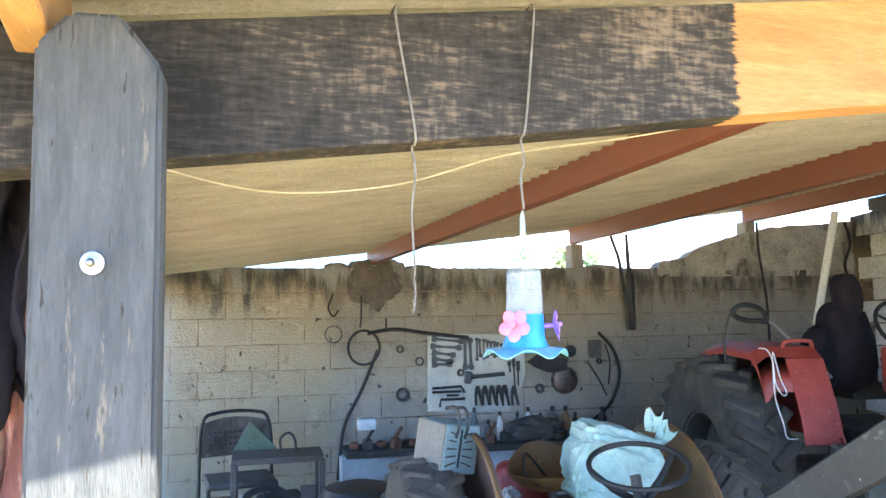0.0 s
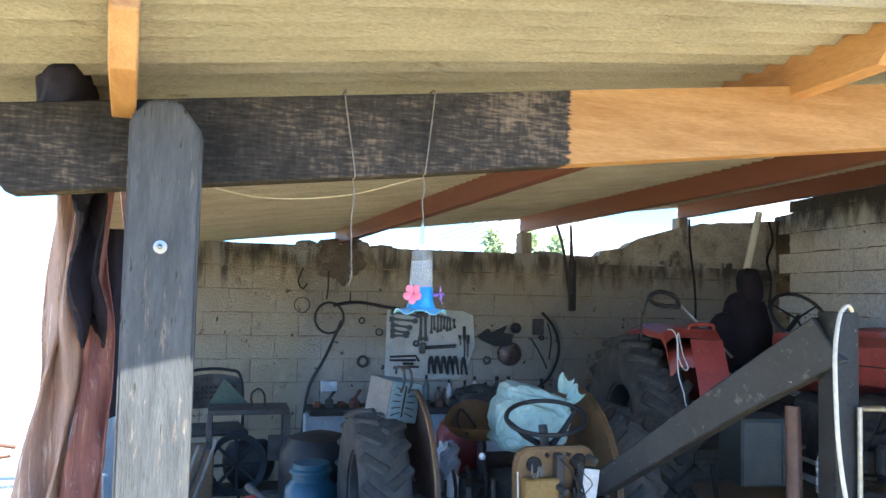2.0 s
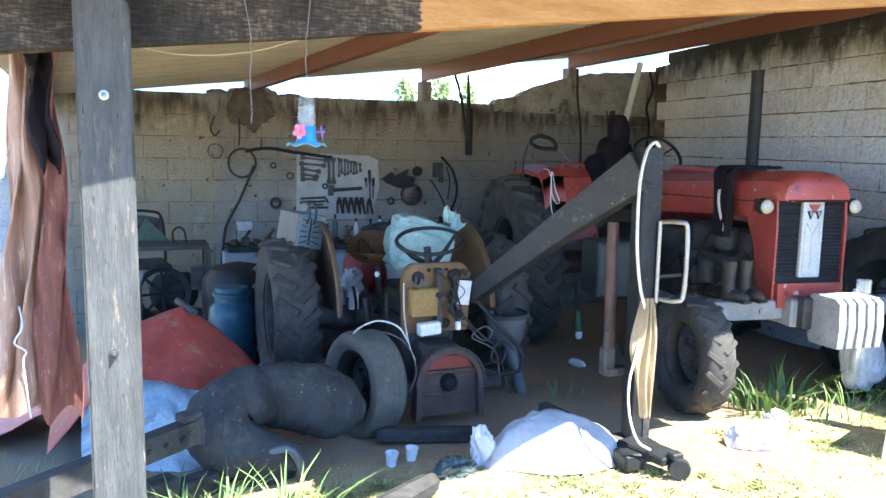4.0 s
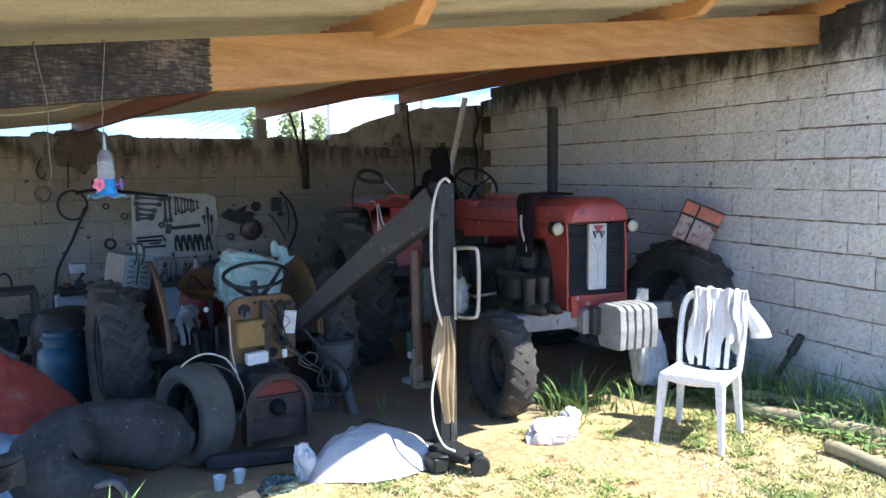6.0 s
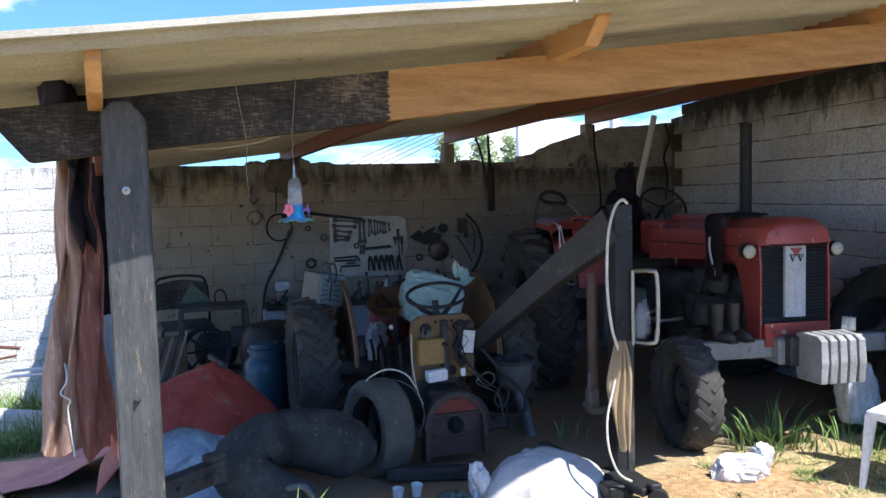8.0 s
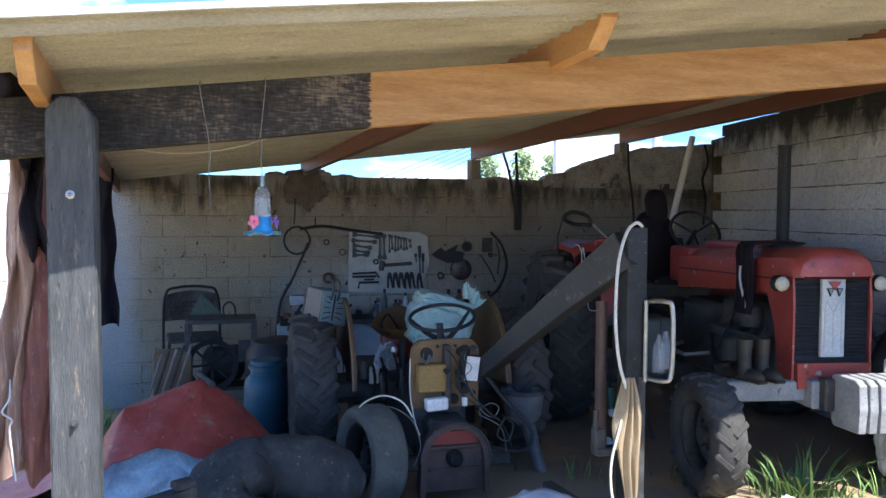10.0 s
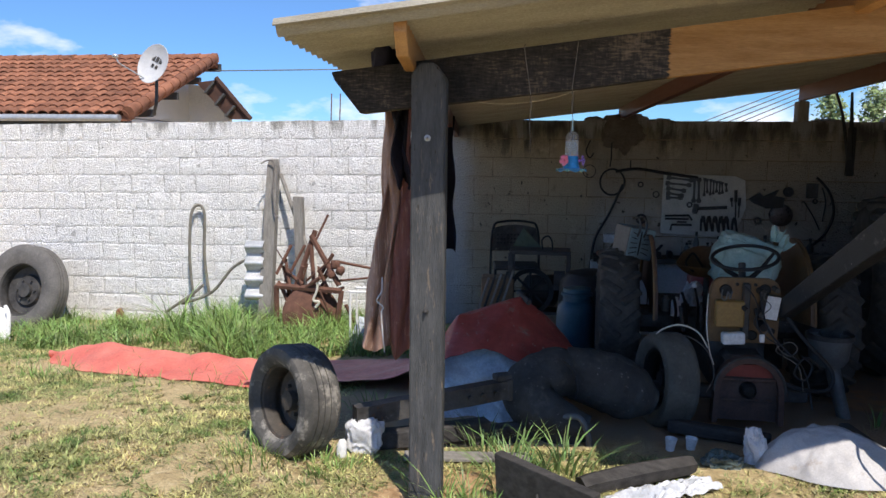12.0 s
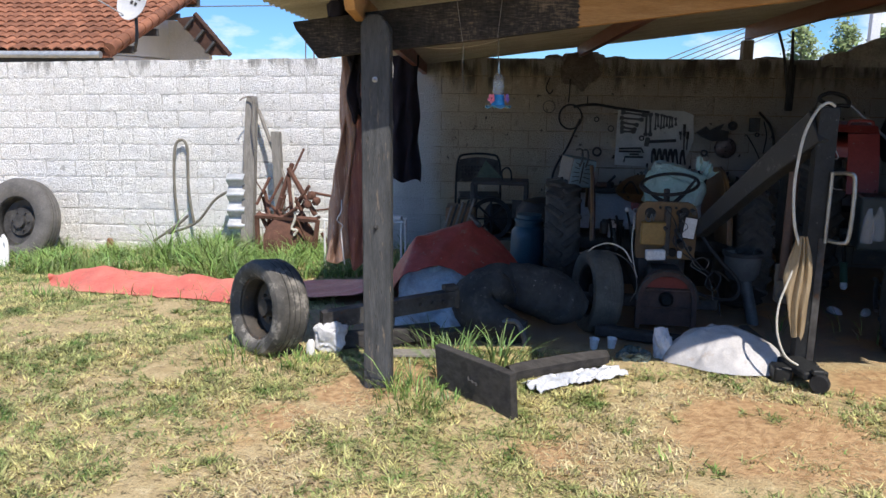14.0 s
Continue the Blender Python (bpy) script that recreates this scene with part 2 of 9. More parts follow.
RED_PAINT = mat("red_paint", (0.24, 0.032, 0.026), (0.36, 0.062, 0.047), 5.0, 0.45, bump=0.12, wear=(0.10, 0.035, 0.022), wear_at=0.63, wear_scale=11, coat=0.1, speck=((0.40, 0.30, 0.24), 26, 0.665))
OLD_RED = mat("old_red_paint", (0.22, 0.035, 0.022), (0.30, 0.055, 0.035), 6.0, 0.65, bump=0.25, wear=(0.11, 0.05, 0.03), wear_at=0.58, wear_scale=12)
GREY_METAL = mat("grey_metal", (0.040, 0.038, 0.038), (0.105, 0.102, 0.098), 9.0, 0.6, metal=0.2, bump=0.35, wear=(0.11, 0.06, 0.035), wear_at=0.60, wear_scale=16, speck=((0.17, 0.16, 0.14), 30, 0.66))
BLACK_METAL = mat("black_metal", (0.015, 0.016, 0.017), (0.034, 0.036, 0.038), 6.0, 0.5, metal=0.1, bump=0.2, wear=(0.055, 0.055, 0.050), wear_at=0.62, wear_scale=11, speck=((0.16, 0.15, 0.14), 44, 0.68))
SILVER = mat("silver_paint", (0.19, 0.195, 0.20), (0.32, 0.325, 0.33), 6.0, 0.5, metal=0.0, bump=0.15, wear=(0.16, 0.13, 0.10), wear_at=0.63, wear_scale=12, speck=((0.12, 0.10, 0.08), 40, 0.66))
STEEL = mat("bright_steel", (0.30, 0.30, 0.30), (0.46, 0.46, 0.45), 14.0, 0.38, metal=0.9, bump=0.08)
RUST = mat("rust", (0.095, 0.042, 0.028), (0.175, 0.085, 0.058), 12.0, 0.9, bump=0.5, wear=(0.07, 0.03, 0.02), wear_at=0.6)
YELLOW = mat("ochre_paint", (0.125, 0.068, 0.028), (0.21, 0.118, 0.046), 6.0, 0.5, bump=0.15, wear=(0.09, 0.045, 0.022), wear_at=0.61, wear_scale=14, speck=((0.30, 0.24, 0.17), 36, 0.67))
BLUE_PLASTIC = mat("blue_plastic", (0.014, 0.065, 0.105), (0.028, 0.105, 0.155), 5.0, 0.4, bump=0.08, wear=(0.12, 0.18, 0.22), wear_at=0.66)
WHITE_PLASTIC = mat("white_plastic", (0.74, 0.74, 0.73), (0.84, 0.84, 0.83), 6.0, 0.35, bump=0.04, wear=(0.62, 0.6, 0.56), wear_at=0.66)
WHITE_CLOTH = mat("white_cloth", (0.56, 0.56, 0.58), (0.74, 0.74, 0.76), 8.0, 0.9, bump=0.4, grain=140, wear=(0.5, 0.49, 0.47), wear_at=0.63)
SACK = mat("woven_sack", (0.44, 0.43, 0.43), (0.60, 0.59, 0.59), 6.0, 0.55, bump=0.35, grain=160, wear=(0.40, 0.33, 0.27), wear_at=0.60, wear_scale=7)
GREEN_BAG = mat("green_bag", (0.30, 0.47, 0.43), (0.46, 0.60, 0.56), 5.0, 0.4, bump=0.5, grain=22, dist=0.02, wear=(0.60, 0.70, 0.67), wear_at=0.58, wear_scale=7)
CLEAR_BAG = mat("clear_bag", (0.42, 0.45, 0.49), (0.64, 0.66, 0.70), 9.0, 0.25, bump=0.2)
TARP_RED = mat("red_tarp", (0.31, 0.044, 0.034), (0.44, 0.085, 0.062), 4.0, 0.5, bump=0.4, grain=26, dist=0.012, wear=(0.33, 0.17, 0.13), wear_at=0.575, wear_scale=8, speck=((0.42, 0.30, 0.25), 34, 0.65))
TARP_PINK = mat("pink_red_tarp", (0.56, 0.14, 0.14), (0.70, 0.25, 0.235), 4.0, 0.5, bump=0.4, grain=26, dist=0.012, wear=(0.56, 0.28, 0.25), wear_at=0.58, wear_scale=7)
TARP_FADED = mat("faded_tarp", (0.58, 0.13, 0.10), (0.74, 0.23, 0.17), 3.0, 0.6, bump=0.2, wear=(0.62, 0.3, 0.2), wear_at=0.62)
TARP_BROWN = mat("brown_tarp", (0.33, 0.19, 0.145), (0.47, 0.31, 0.24), 5.0, 0.6, bump=0.6, stretch=(9, 9, 0.6), wear=(0.68, 0.54, 0.45), wear_at=0.56, wear_scale=9, speck=((0.22, 0.13, 0.09), 22, 0.62))
DARK_CLOTH = mat("dark_cloth", (0.008, 0.007, 0.010), (0.018, 0.014, 0.020), 6.0, 0.9, bump=0.3, grain=90)
TARP_BLUE = mat("pale_blue_tarp", (0.50, 0.62, 0.71), (0.70, 0.78, 0.84), 5.0, 0.6, bump=0.2, wear=(0.75, 0.78, 0.8), wear_at=0.58)
BURLAP = mat("tan_cloth", (0.27, 0.20, 0.115), (0.41, 0.32, 0.20), 8.0, 0.9, bump=0.4, grain=120, stretch=(2, 2, 0.7), wear=(0.3, 0.2, 0.11), wear_at=0.62)
TERRACOTTA = mat("terracotta", (0.21, 0.08, 0.042), (0.36, 0.155, 0.088), 5.0, 0.85, bump=0.3, wear=(0.10, 0.045, 0.028), wear_at=0.58, wear_scale=7, piece=0.28, world_space=True)
PLASTER = mat("white_plaster", (0.70, 0.74, 0.80), (0.80, 0.83, 0.88), 2.0, 0.9, bump=0.3, wear=(0.5, 0.5, 0.48), wear_at=0.66)
BLACK_PLANK = mat("weathered_plank", (0.035, 0.033, 0.032), (0.085, 0.08, 0.076), 5.0, 0.8, bump=0.6, stretch=(1, 6, 6), wear=(0.17, 0.15, 0.13), wear_at=0.64)
GREY_WOOD = mat("grey_wood", (0.20, 0.185, 0.165), (0.33, 0.31, 0.28), 6.0, 0.9, bump=0.6, stretch=(6, 6, 1), wear=(0.12, 0.10, 0.085), wear_at=0.6)
BAMBOO = mat("dry_pole", (0.24, 0.205, 0.13), (0.36, 0.31, 0.20), 6.0, 0.8, bump=0.3, wear=(0.14, 0.12, 0.08), wear_at=0.6)
GALVANISED = mat("galvanised_tin", (0.42, 0.44, 0.45), (0.60, 0.61, 0.62), 9.0, 0.45, metal=0.5, bump=0.15)
DARK_PLASTIC = mat("black_plastic", (0.018, 0.018, 0.02), (0.035, 0.035, 0.037), 9.0, 0.45, bump=0.1)
GREY_PLASTIC = mat("grey_plastic", (0.085, 0.09, 0.09), (0.15, 0.155, 0.155), 7.0, 0.5, bump=0.1, wear=(0.15, 0.14, 0.13), wear_at=0.64)
PINK = mat("pink_plastic", (0.75, 0.16, 0.27), (0.85, 0.26, 0.36), 9.0, 0.35, bump=0.05)
PURPLE = mat("purple_plastic", (0.26, 0.13, 0.50), (0.36, 0.2, 0.6), 9.0, 0.35, bump=0.05)
CYAN = mat("cyan_plastic", (0.02, 0.21, 0.50), (0.04, 0.31, 0.60), 9.0, 0.3, bump=0.05)
CORD = mat("grey_cord", (0.12, 0.11, 0.10), (0.21, 0.19, 0.17), 30.0, 0.9, bump=0.3)
WHITE_HOSE = mat("white_hose", (0.56, 0.53, 0.45), (0.70, 0.67, 0.58), 20.0, 0.45, bump=0.1)
LAMP_GLASS = mat("lamp_glass", (0.38, 0.35, 0.26), (0.50, 0.47, 0.37), 20.0, 0.15, bump=0.05, coat=0.6)
CARD = mat("cardboard", (0.20, 0.125, 0.07), (0.28, 0.18, 0.105), 6.0, 0.9, bump=0.15)
TAPE_BROWN = mat("scuffed_can", (0.26, 0.16, 0.13), (0.50, 0.40, 0.36), 7.0, 0.5, bump=0.15, wear=(0.16, 0.05, 0.035), wear_at=0.50, wear_scale=11, speck=((0.10, 0.05, 0.04), 30, 0.64))
SOIL = mat("soil", (0.44, 0.33, 0.165), (0.62, 0.49, 0.27), 9.0, 0.95, bump=1.0, grain=60, world_space=True, wear=(0.70, 0.58, 0.34), wear_at=0.56, wear_scale=14, dist=0.018, speck=((0.22, 0.16, 0.08), 34, 0.60))
BARE = ((1.75, 0.72, 0.50), (-0.28, 0.92, 0.22), (2.65, 1.40, 0.45), (0.02, 1.25, 0.25), (2.2, 0.25, 0.35), (2.9, 0.75, 0.3), (-0.55, 0.55, 0.16), (0.75, 0.35, 0.2))


def bare_patches(m, centres, colour, dark):
    """Worn earth round some places, with ragged borders."""
    n, l = m.node_tree.nodes, m.node_tree.links
    b = n["Principled BSDF"]
    col = b.inputs["Base Color"].links[0].from_socket
    g = n.new("ShaderNodeNewGeometry")
    nz = n.new("ShaderNodeTexNoise")
    nz.inputs["Scale"].default_value, nz.inputs["Detail"].default_value, nz.inputs["Roughness"].default_value = 7.0, 8, 0.7
    l.new(g.outputs["Position"], nz.inputs["Vector"])
    tint = n.new("ShaderNodeValToRGB")
    tint.color_ramp.elements[0].position, tint.color_ramp.elements[1].position = 0.36, 0.60
    tint.color_ramp.elements[0].color, tint.color_ramp.elements[1].color = (*dark, 1), (*colour, 1)
    fine = n.new("ShaderNodeTexNoise")
    fine.inputs["Scale"].default_value, fine.inputs["Detail"].default_value = 24.0, 6
    l.new(g.outputs["Position"], fine.inputs["Vector"])
    l.new(fine.outputs["Fac"], tint.inputs["Fac"])
    for x, y, rad in centres:
        dist = n.new("ShaderNodeVectorMath")
        dist.operation = "DISTANCE"
        dist.inputs[1].default_value = (x, y, 0.0)
        l.new(g.outputs["Position"], dist.inputs[0])
        ma = n.new("ShaderNodeMath")
        ma.operation = "MULTIPLY_ADD"
        ma.inputs[1].default_value = 1.1 * rad
        l.new(nz.outputs["Fac"], ma.inputs[0])
        l.new(dist.outputs["Value"], ma.inputs[2])
        mr = n.new("ShaderNodeMapRange")
        mr.inputs["From Min"].default_value, mr.inputs["From Max"].default_value = 1.75 * rad, 1.35 * rad
        l.new(ma.outputs[0], mr.inputs["Value"])
        mx = n.new("ShaderNodeMixRGB")
        l.new(mr.outputs[0], mx.inputs["Fac"])
        l.new(col, mx.inputs[1])
        l.new(tint.outputs["Color"], mx.inputs[2])
        col = mx.outputs[0]
    l.new(col, b.inputs["Base Color"])
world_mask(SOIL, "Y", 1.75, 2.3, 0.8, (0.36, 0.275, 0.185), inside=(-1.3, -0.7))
stain(SOIL, 1.3, 0.56, 0.64, (0.60, 0.36, 0.165), (1, 1, 1), 0.6)
bare_patches(SOIL, BARE, (0.60, 0.395, 0.205), (0.40, 0.235, 0.11))
LAWN = mat("lawn_blades", (0.12, 0.19, 0.042), (0.54, 0.47, 0.21), 5.0, 0.6, bump=0, world_space=True, contrast=0.12, island=0.65)
BLADE = mat("long_grass", (0.06, 0.155, 0.03), (0.30, 0.41, 0.11), 7.0, 0.5, bump=0, world_space=True, island=0.45)
WEED = mat("weed_leaf", (0.09, 0.18, 0.05), (0.22, 0.32, 0.11), 9.0, 0.5, bump=0, world_space=True, island=0.4)


def glass(name, colour, rough=0.05, weight=1.0):
    m = bpy.data.materials.new(name)
    m.use_nodes = True
    b = m.node_tree.nodes["Principled BSDF"]
    b.inputs["Base Color"].default_value, b.inputs["Roughness"].default_value = (*colour, 1), rough
    b.inputs["Alpha"].default_value = weight
    return m


CLEAR = glass("clear_plastic", (0.60, 0.64, 0.66), 0.10, 0.2)


for m_ in (BLACK_METAL, GREY_METAL, DARK_PLASTIC, RUBBER, SMOOTH_RUBBER, DARK_WOOD, BLACK_PLANK, DARK_CLOTH):
    m_.node_tree.nodes["Principled BSDF"].inputs["Specular IOR Level"].default_value = 0.22


# ---- building helpers ----
def thing(name, m, label, category, group="", kind=""):
    ob = new(name)
    ob.empty_display_size = 0.1
    ob.matrix_world = m
    return tagged(ob, label, category, group, kind)


def part(name, bm, material, parent=None, label="", smooth=False, m=None):
    me = bpy.data.meshes.new(name)
    bmesh.ops.recalc_face_normals(bm, faces=bm.faces)
    bm.to_mesh(me)
    bm.free()
    me.materials.append(material)
    if smooth:
        me.polygons.foreach_set("use_smooth", [True] * len(me.polygons))
        me.set_sharp_from_angle(angle=radians(38))
    ob = new(name, me)
    if m is not None:
        ob.matrix_basis = m
    if parent:
        ob.parent = parent
    if label:
        ob["label"] = label
    return ob


def solo(name, bm, material, label, category, group="", kind="", smooth=False, m=None):
    return tagged(part(name, bm, material, None, "", smooth, m), label, category, group, kind)


def mesh():
    return bmesh.new()


def box(bm, sx, sy, sz, m=None, bev=0.0, seg=1):
    made = bmesh.ops.create_cube(bm, size=1.0, matrix=(m or Matrix()) @ Matrix.Diagonal((sx, sy, sz, 1)))["verts"]
    if bev:
        edges = list({e for v in made for e in v.link_edges})
        bmesh.ops.bevel(bm, geom=edges, offset=bev, segments=seg, affect="EDGES", profile=0.6)
    return bm


def boxat(bm, x0, x1, y0, y1, z0, z1, bev=0.0, seg=1):
    return box(bm, x1 - x0, y1 - y0, z1 - z0, pose((x0 + x1) / 2, (y0 + y1) / 2, (z0 + z1) / 2), bev, seg)


def rings(bm, loops, closed_ring=True, cap=True, closed_path=False):
    vs = [[bm.verts.new(p) for p in ring] for ring in loops]
    n = len(vs[0])
    pairs = list(zip(vs, vs[1:])) + ([(vs[-1], vs[0])] if closed_path else [])
    for a, b in pairs:
        for i in range(n if closed_ring else n - 1):
            j = (i + 1) % n
            try:
                bm.faces.new((a[i], a[j], b[j], b[i]))
            except ValueError:
                pass
    if cap and closed_ring and not closed_path:
        bm.faces.new(vs[0])
        bm.faces.new(vs[-1])
    return bm


def tube(bm, pts, r, seg=8, closed=False, cap=True):
    pts = [Vector(p) for p in pts]
    rad = r if isinstance(r, (list, tuple)) else [r] * len(pts)
    loops, up = [], None
    for i, p in enumerate(pts):
        a = pts[i - 1] if (i or closed) else p
        b = pts[(i + 1) % len(pts)] if (i < len(pts) - 1 or closed) else p
        d = (b - a).normalized()
        if up is None:
            up = d.orthogonal().normalized()
        up = (up - d * up.dot(d))
        up = up.normalized() if up.length > 1e-6 else d.orthogonal().normalized()
        side = d.cross(up)
        loops.append([p + rad[i] * (math.cos(t) * up + math.sin(t) * side) for t in (2 * math.pi * k / seg for k in range(seg))])
    return rings(bm, loops, True, cap, closed)


def curve(pts, steps=8, closed=False):
    """Points along a smooth line through pts."""
    p = [Vector(q) for q in pts]
    out = []
    n = len(p)
    for i in range(n if closed else n - 1):
        a = p[(i - 1) % n] if (i or closed) else p[0]
        b, c = p[i], p[(i + 1) % n]
        d = p[(i + 2) % n] if (i + 2 < n or closed) else p[-1]
        for k in range(steps):
            t = k / steps
            out.append(0.5 * ((2 * b) + (c - a) * t + (2 * a - 5 * b + 4 * c - d) * t * t + (3 * b - a - 3 * c + d) * t ** 3))
    if not closed:
        out.append(p[-1])
    return out


def lathe(bm, profile, seg=24, m=None, closed=False, axis="z"):
    """Turns a profile of (radius, height) round the z axis, or round x."""
    m = m or Matrix()
    if axis == "x":
        m = m @ pose(0, 0, 0, 0, 90, 0)
    loops = []
    for k in range(seg):
        c, s = math.cos(2 * math.pi * k / seg), math.sin(2 * math.pi * k / seg)
        loops.append([m @ Vector((r * c, r * s, z)) for r, z in profile])
    vs = [[bm.verts.new(p) for p in loop] for loop in loops]
    n = len(profile)
    for i in range(seg):
        a, b = vs[i], vs[(i + 1) % seg]
        for j in range(n if closed else n - 1):
            bm.faces.new((a[j], a[(j + 1) % n], b[(j + 1) % n], b[j]))
    bmesh.ops.remove_doubles(bm, verts=bm.verts, dist=1e-5)
    return bm


def rod(bm, a, b, r, seg=10, r2=None):
    return tube(bm, [a, b], [r, r if r2 is None else r2], seg)


def sheet(bm, nu, nv, f, thick=0.0):
    """A draped sheet: f(u, v) gives the place; with some thickness, as a closed shell."""
    g = [[Vector(f(i / nu, j / nv)) for j in range(nv + 1)] for i in range(nu + 1)]
    top = [[bm.verts.new(p) for p in row] for row in g]
    for i in range(nu):
        for j in range(nv):
            bm.faces.new((top[i][j], top[i + 1][j], top[i + 1][j + 1], top[i][j + 1]))
    if thick:
        bm.normal_update()
        under = [[bm.verts.new(v.co - v.normal * thick) for v in row] for row in top]
        for i in range(nu):
            for j in range(nv):
                bm.faces.new((under[i][j + 1], under[i + 1][j + 1], under[i + 1][j], under[i][j]))
        edge = [(i, 0) for i in range(nu)] + [(nu, j) for j in range(nv)] + [(i, nv) for i in range(nu, 0, -1)] + [(0, j) for j in range(nv, 0, -1)]
        for a, b in zip(edge, edge[1:] + edge[:1]):
            bm.faces.new((top[a[0]][a[1]], under[a[0]][a[1]], under[b[0]][b[1]], top[b[0]][b[1]]))
    return bm


def wob(p, s=1.0, amp=1.0, off=0.0):
    return amp * noise.noise(Vector(p) * s + Vector((off, off * 0.7, off * 1.3)))


def lump(bm, rx, ry, rz, m=None, sub=3, rough=0.25, scale=3.0, off=0.0, flat=None):
    """A soft uneven heap: a ball pushed about by noise, flattened below."""
    made = bmesh.ops.create_icosphere(bm, subdivisions=sub, radius=1.0)["verts"]
    for v in made:
        d = 1 + rough * noise.fractal(v.co * scale + Vector((off, off, off)), 1.0, 2.0, 4)
        v.co = Vector((v.co.x * rx, v.co.y * ry, v.co.z * rz)) * d
        if flat is not None and v.co.z < flat:
            v.co.z = flat
        v.co = (m or Matrix()) @ v.co
    return bm


def crumple(bm, rx, ry, rz, m=None, sub=4, amp=0.12, scale=2.0, off=0.0, flat=None, square=0.75):
    """A soft stuffed or crushed bag: rounded-box shape with sharp creases."""
    made = bmesh.ops.create_icosphere(bm, subdivisions=sub, radius=1.0)["verts"]
    o = Vector((off, off * 1.7, off * 0.6))
    for v in made:
        c = v.co.copy()
        q = Vector([math.copysign(abs(a) ** square, a) for a in c])
        crease = 1 - 2 * abs(noise.noise(c * scale + o)) + 0.5 * (1 - 2 * abs(noise.noise(c * scale * 2.3 - o)))
        soft = noise.noise(c * scale * 0.6 - o * 2)
        q *= 1 + amp * (0.55 * crease - 0.5 + 1.2 * soft)
        v.co = Vector((q.x * rx, q.y * ry, q.z * rz))
        if flat is not None and v.co.z < flat:
            v.co.z = flat + 0.15 * (v.co.z - flat)
        v.co = (m or Matrix()) @ v.co
    return bm


def plate(bm, outline, thick, m=None, bev=0.0):
    """A flat plate cut to an outline (x, z), its thickness along y."""
    m = m or Matrix()
    a = [bm.verts.new(m @ Vector((x, -thick / 2, z))) for x, z in outline]
    b = [bm.verts.new(m @ Vector((x, thick / 2, z))) for x, z in outline]
    bm.faces.new(a)
    bm.faces.new(b[::-1])
    for i in range(len(a)):
        j = (i + 1) % len(a)
        bm.faces.new((a[i], b[i], b[j], a[j]))
    return bm


def ground_z(x, y):
    s = max(0.0, min(y, 8.0) - 1.2)
    z = -0.07 * s * min(1.0, s / 0.6)
    if x < -1.0:
        z -= 0.04 * min(-1.0 - x, 6.0) * min(1.0, s / 3.0)
    return z


def roof_z(x, y):
    """The underside of the rafters."""
    return 1.905 + 0.12 * x - 0.017 * (y - 1.1)


# ---- ground ----
def spread(a, b, step, far):
    inner = [a + step * i for i in range(int((b - a) / step) + 1)]
    left, right, d = [], [], step
    x = inner[0]
    while x > -far:
        d *= 1.6
        x -= d
        left.insert(0, x)
    d, x = step, inner[-1]
    while x < far:
        d *= 1.6
        x += d
        right.append(x)
    return left + inner + right


bm = mesh()
gx, gy = spread(-6.5, 5.5, 0.07, 600), spread(-3.2, 6.4, 0.07, 600)
gv = [[bm.verts.new((x, y, ground_z(x, y) + wob((x, y, 0), 1.3, 0.025) + wob((x, y, 3), 6.0, 0.012))) for y in gy] for x in gx]
for i in range(len(gx) - 1):
    for j in range(len(gy) - 1):
        bm.faces.new((gv[i][j], gv[i + 1][j], gv[i + 1][j + 1], gv[i][j + 1]))
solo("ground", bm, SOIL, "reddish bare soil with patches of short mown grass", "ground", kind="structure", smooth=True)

# ---- walls of concrete blocks ----
BACK_TOP = 1.88
RIGHT = Matrix.Translation((4.53, 0, 0)) @ Matrix.Rotation(-math.atan(0.155), 4, "Z")

bm = mesh()
boxat(bm, -1.3, 5.7, 6.211, 6.36, -1.3, BACK_TOP - 0.005)
rings(bm, [[(x, 6.205, -1.3), (x, 6.36, -1.3), (x, 6.36, z), (x, 6.205, z)] for x, z in ((-14, BACK_TOP - 0.21), (-1.3, BACK_TOP - 0.005))])
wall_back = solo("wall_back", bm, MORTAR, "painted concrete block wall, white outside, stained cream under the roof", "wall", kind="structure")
# the low unseen stretch below y 0.2 is made up to let sun in
SIDE_TOP = ((-9.0, 0.75), (0.14, 0.75), (0.20, 2.52), (1.0, 2.51), (2.6, 2.48), (4.2, 2.43), (6.3, 2.36))
bm = mesh()
rings(bm, [[(0.012, y, -1.0), (0.16, y, -1.0), (0.16, y, z - 0.01), (0.012, y, z)] for y, z in SIDE_TOP])
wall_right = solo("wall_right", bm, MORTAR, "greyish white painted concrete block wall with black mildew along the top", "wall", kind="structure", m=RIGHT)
# the raised end of the back wall, finished in rough mortar
RISE = ((3.46, 1.86), (3.50, 1.93), (3.72, 1.97), (4.0, 2.10), (4.35, 2.19), (4.7, 2.26), (5.05, 2.28), (5.6, 2.33))
bm = mesh()
loops = []
for i in range(73):
    x = 3.46 + 2.14 * i / 72
    z1 = next(a[1] + (b[1] - a[1]) * (x - a[0]) / (b[0] - a[0]) for a, b in zip(RISE, RISE[1:]) if x <= b[0] + 1e-6) + wob((x, 0, 0), 9, 0.022)
    loops.append([(x, 6.36, 1.80)] + [(x, 6.195 + wob((x, 0, k * 0.08), 7.0, 0.012) + wob((x, 3, k * 0.08), 22.0, 0.006), 1.80 + (z1 - 1.80) * k / 9) for k in range(10)] + [(x, 6.36, z1 - 0.01)])
rings(bm, loops)
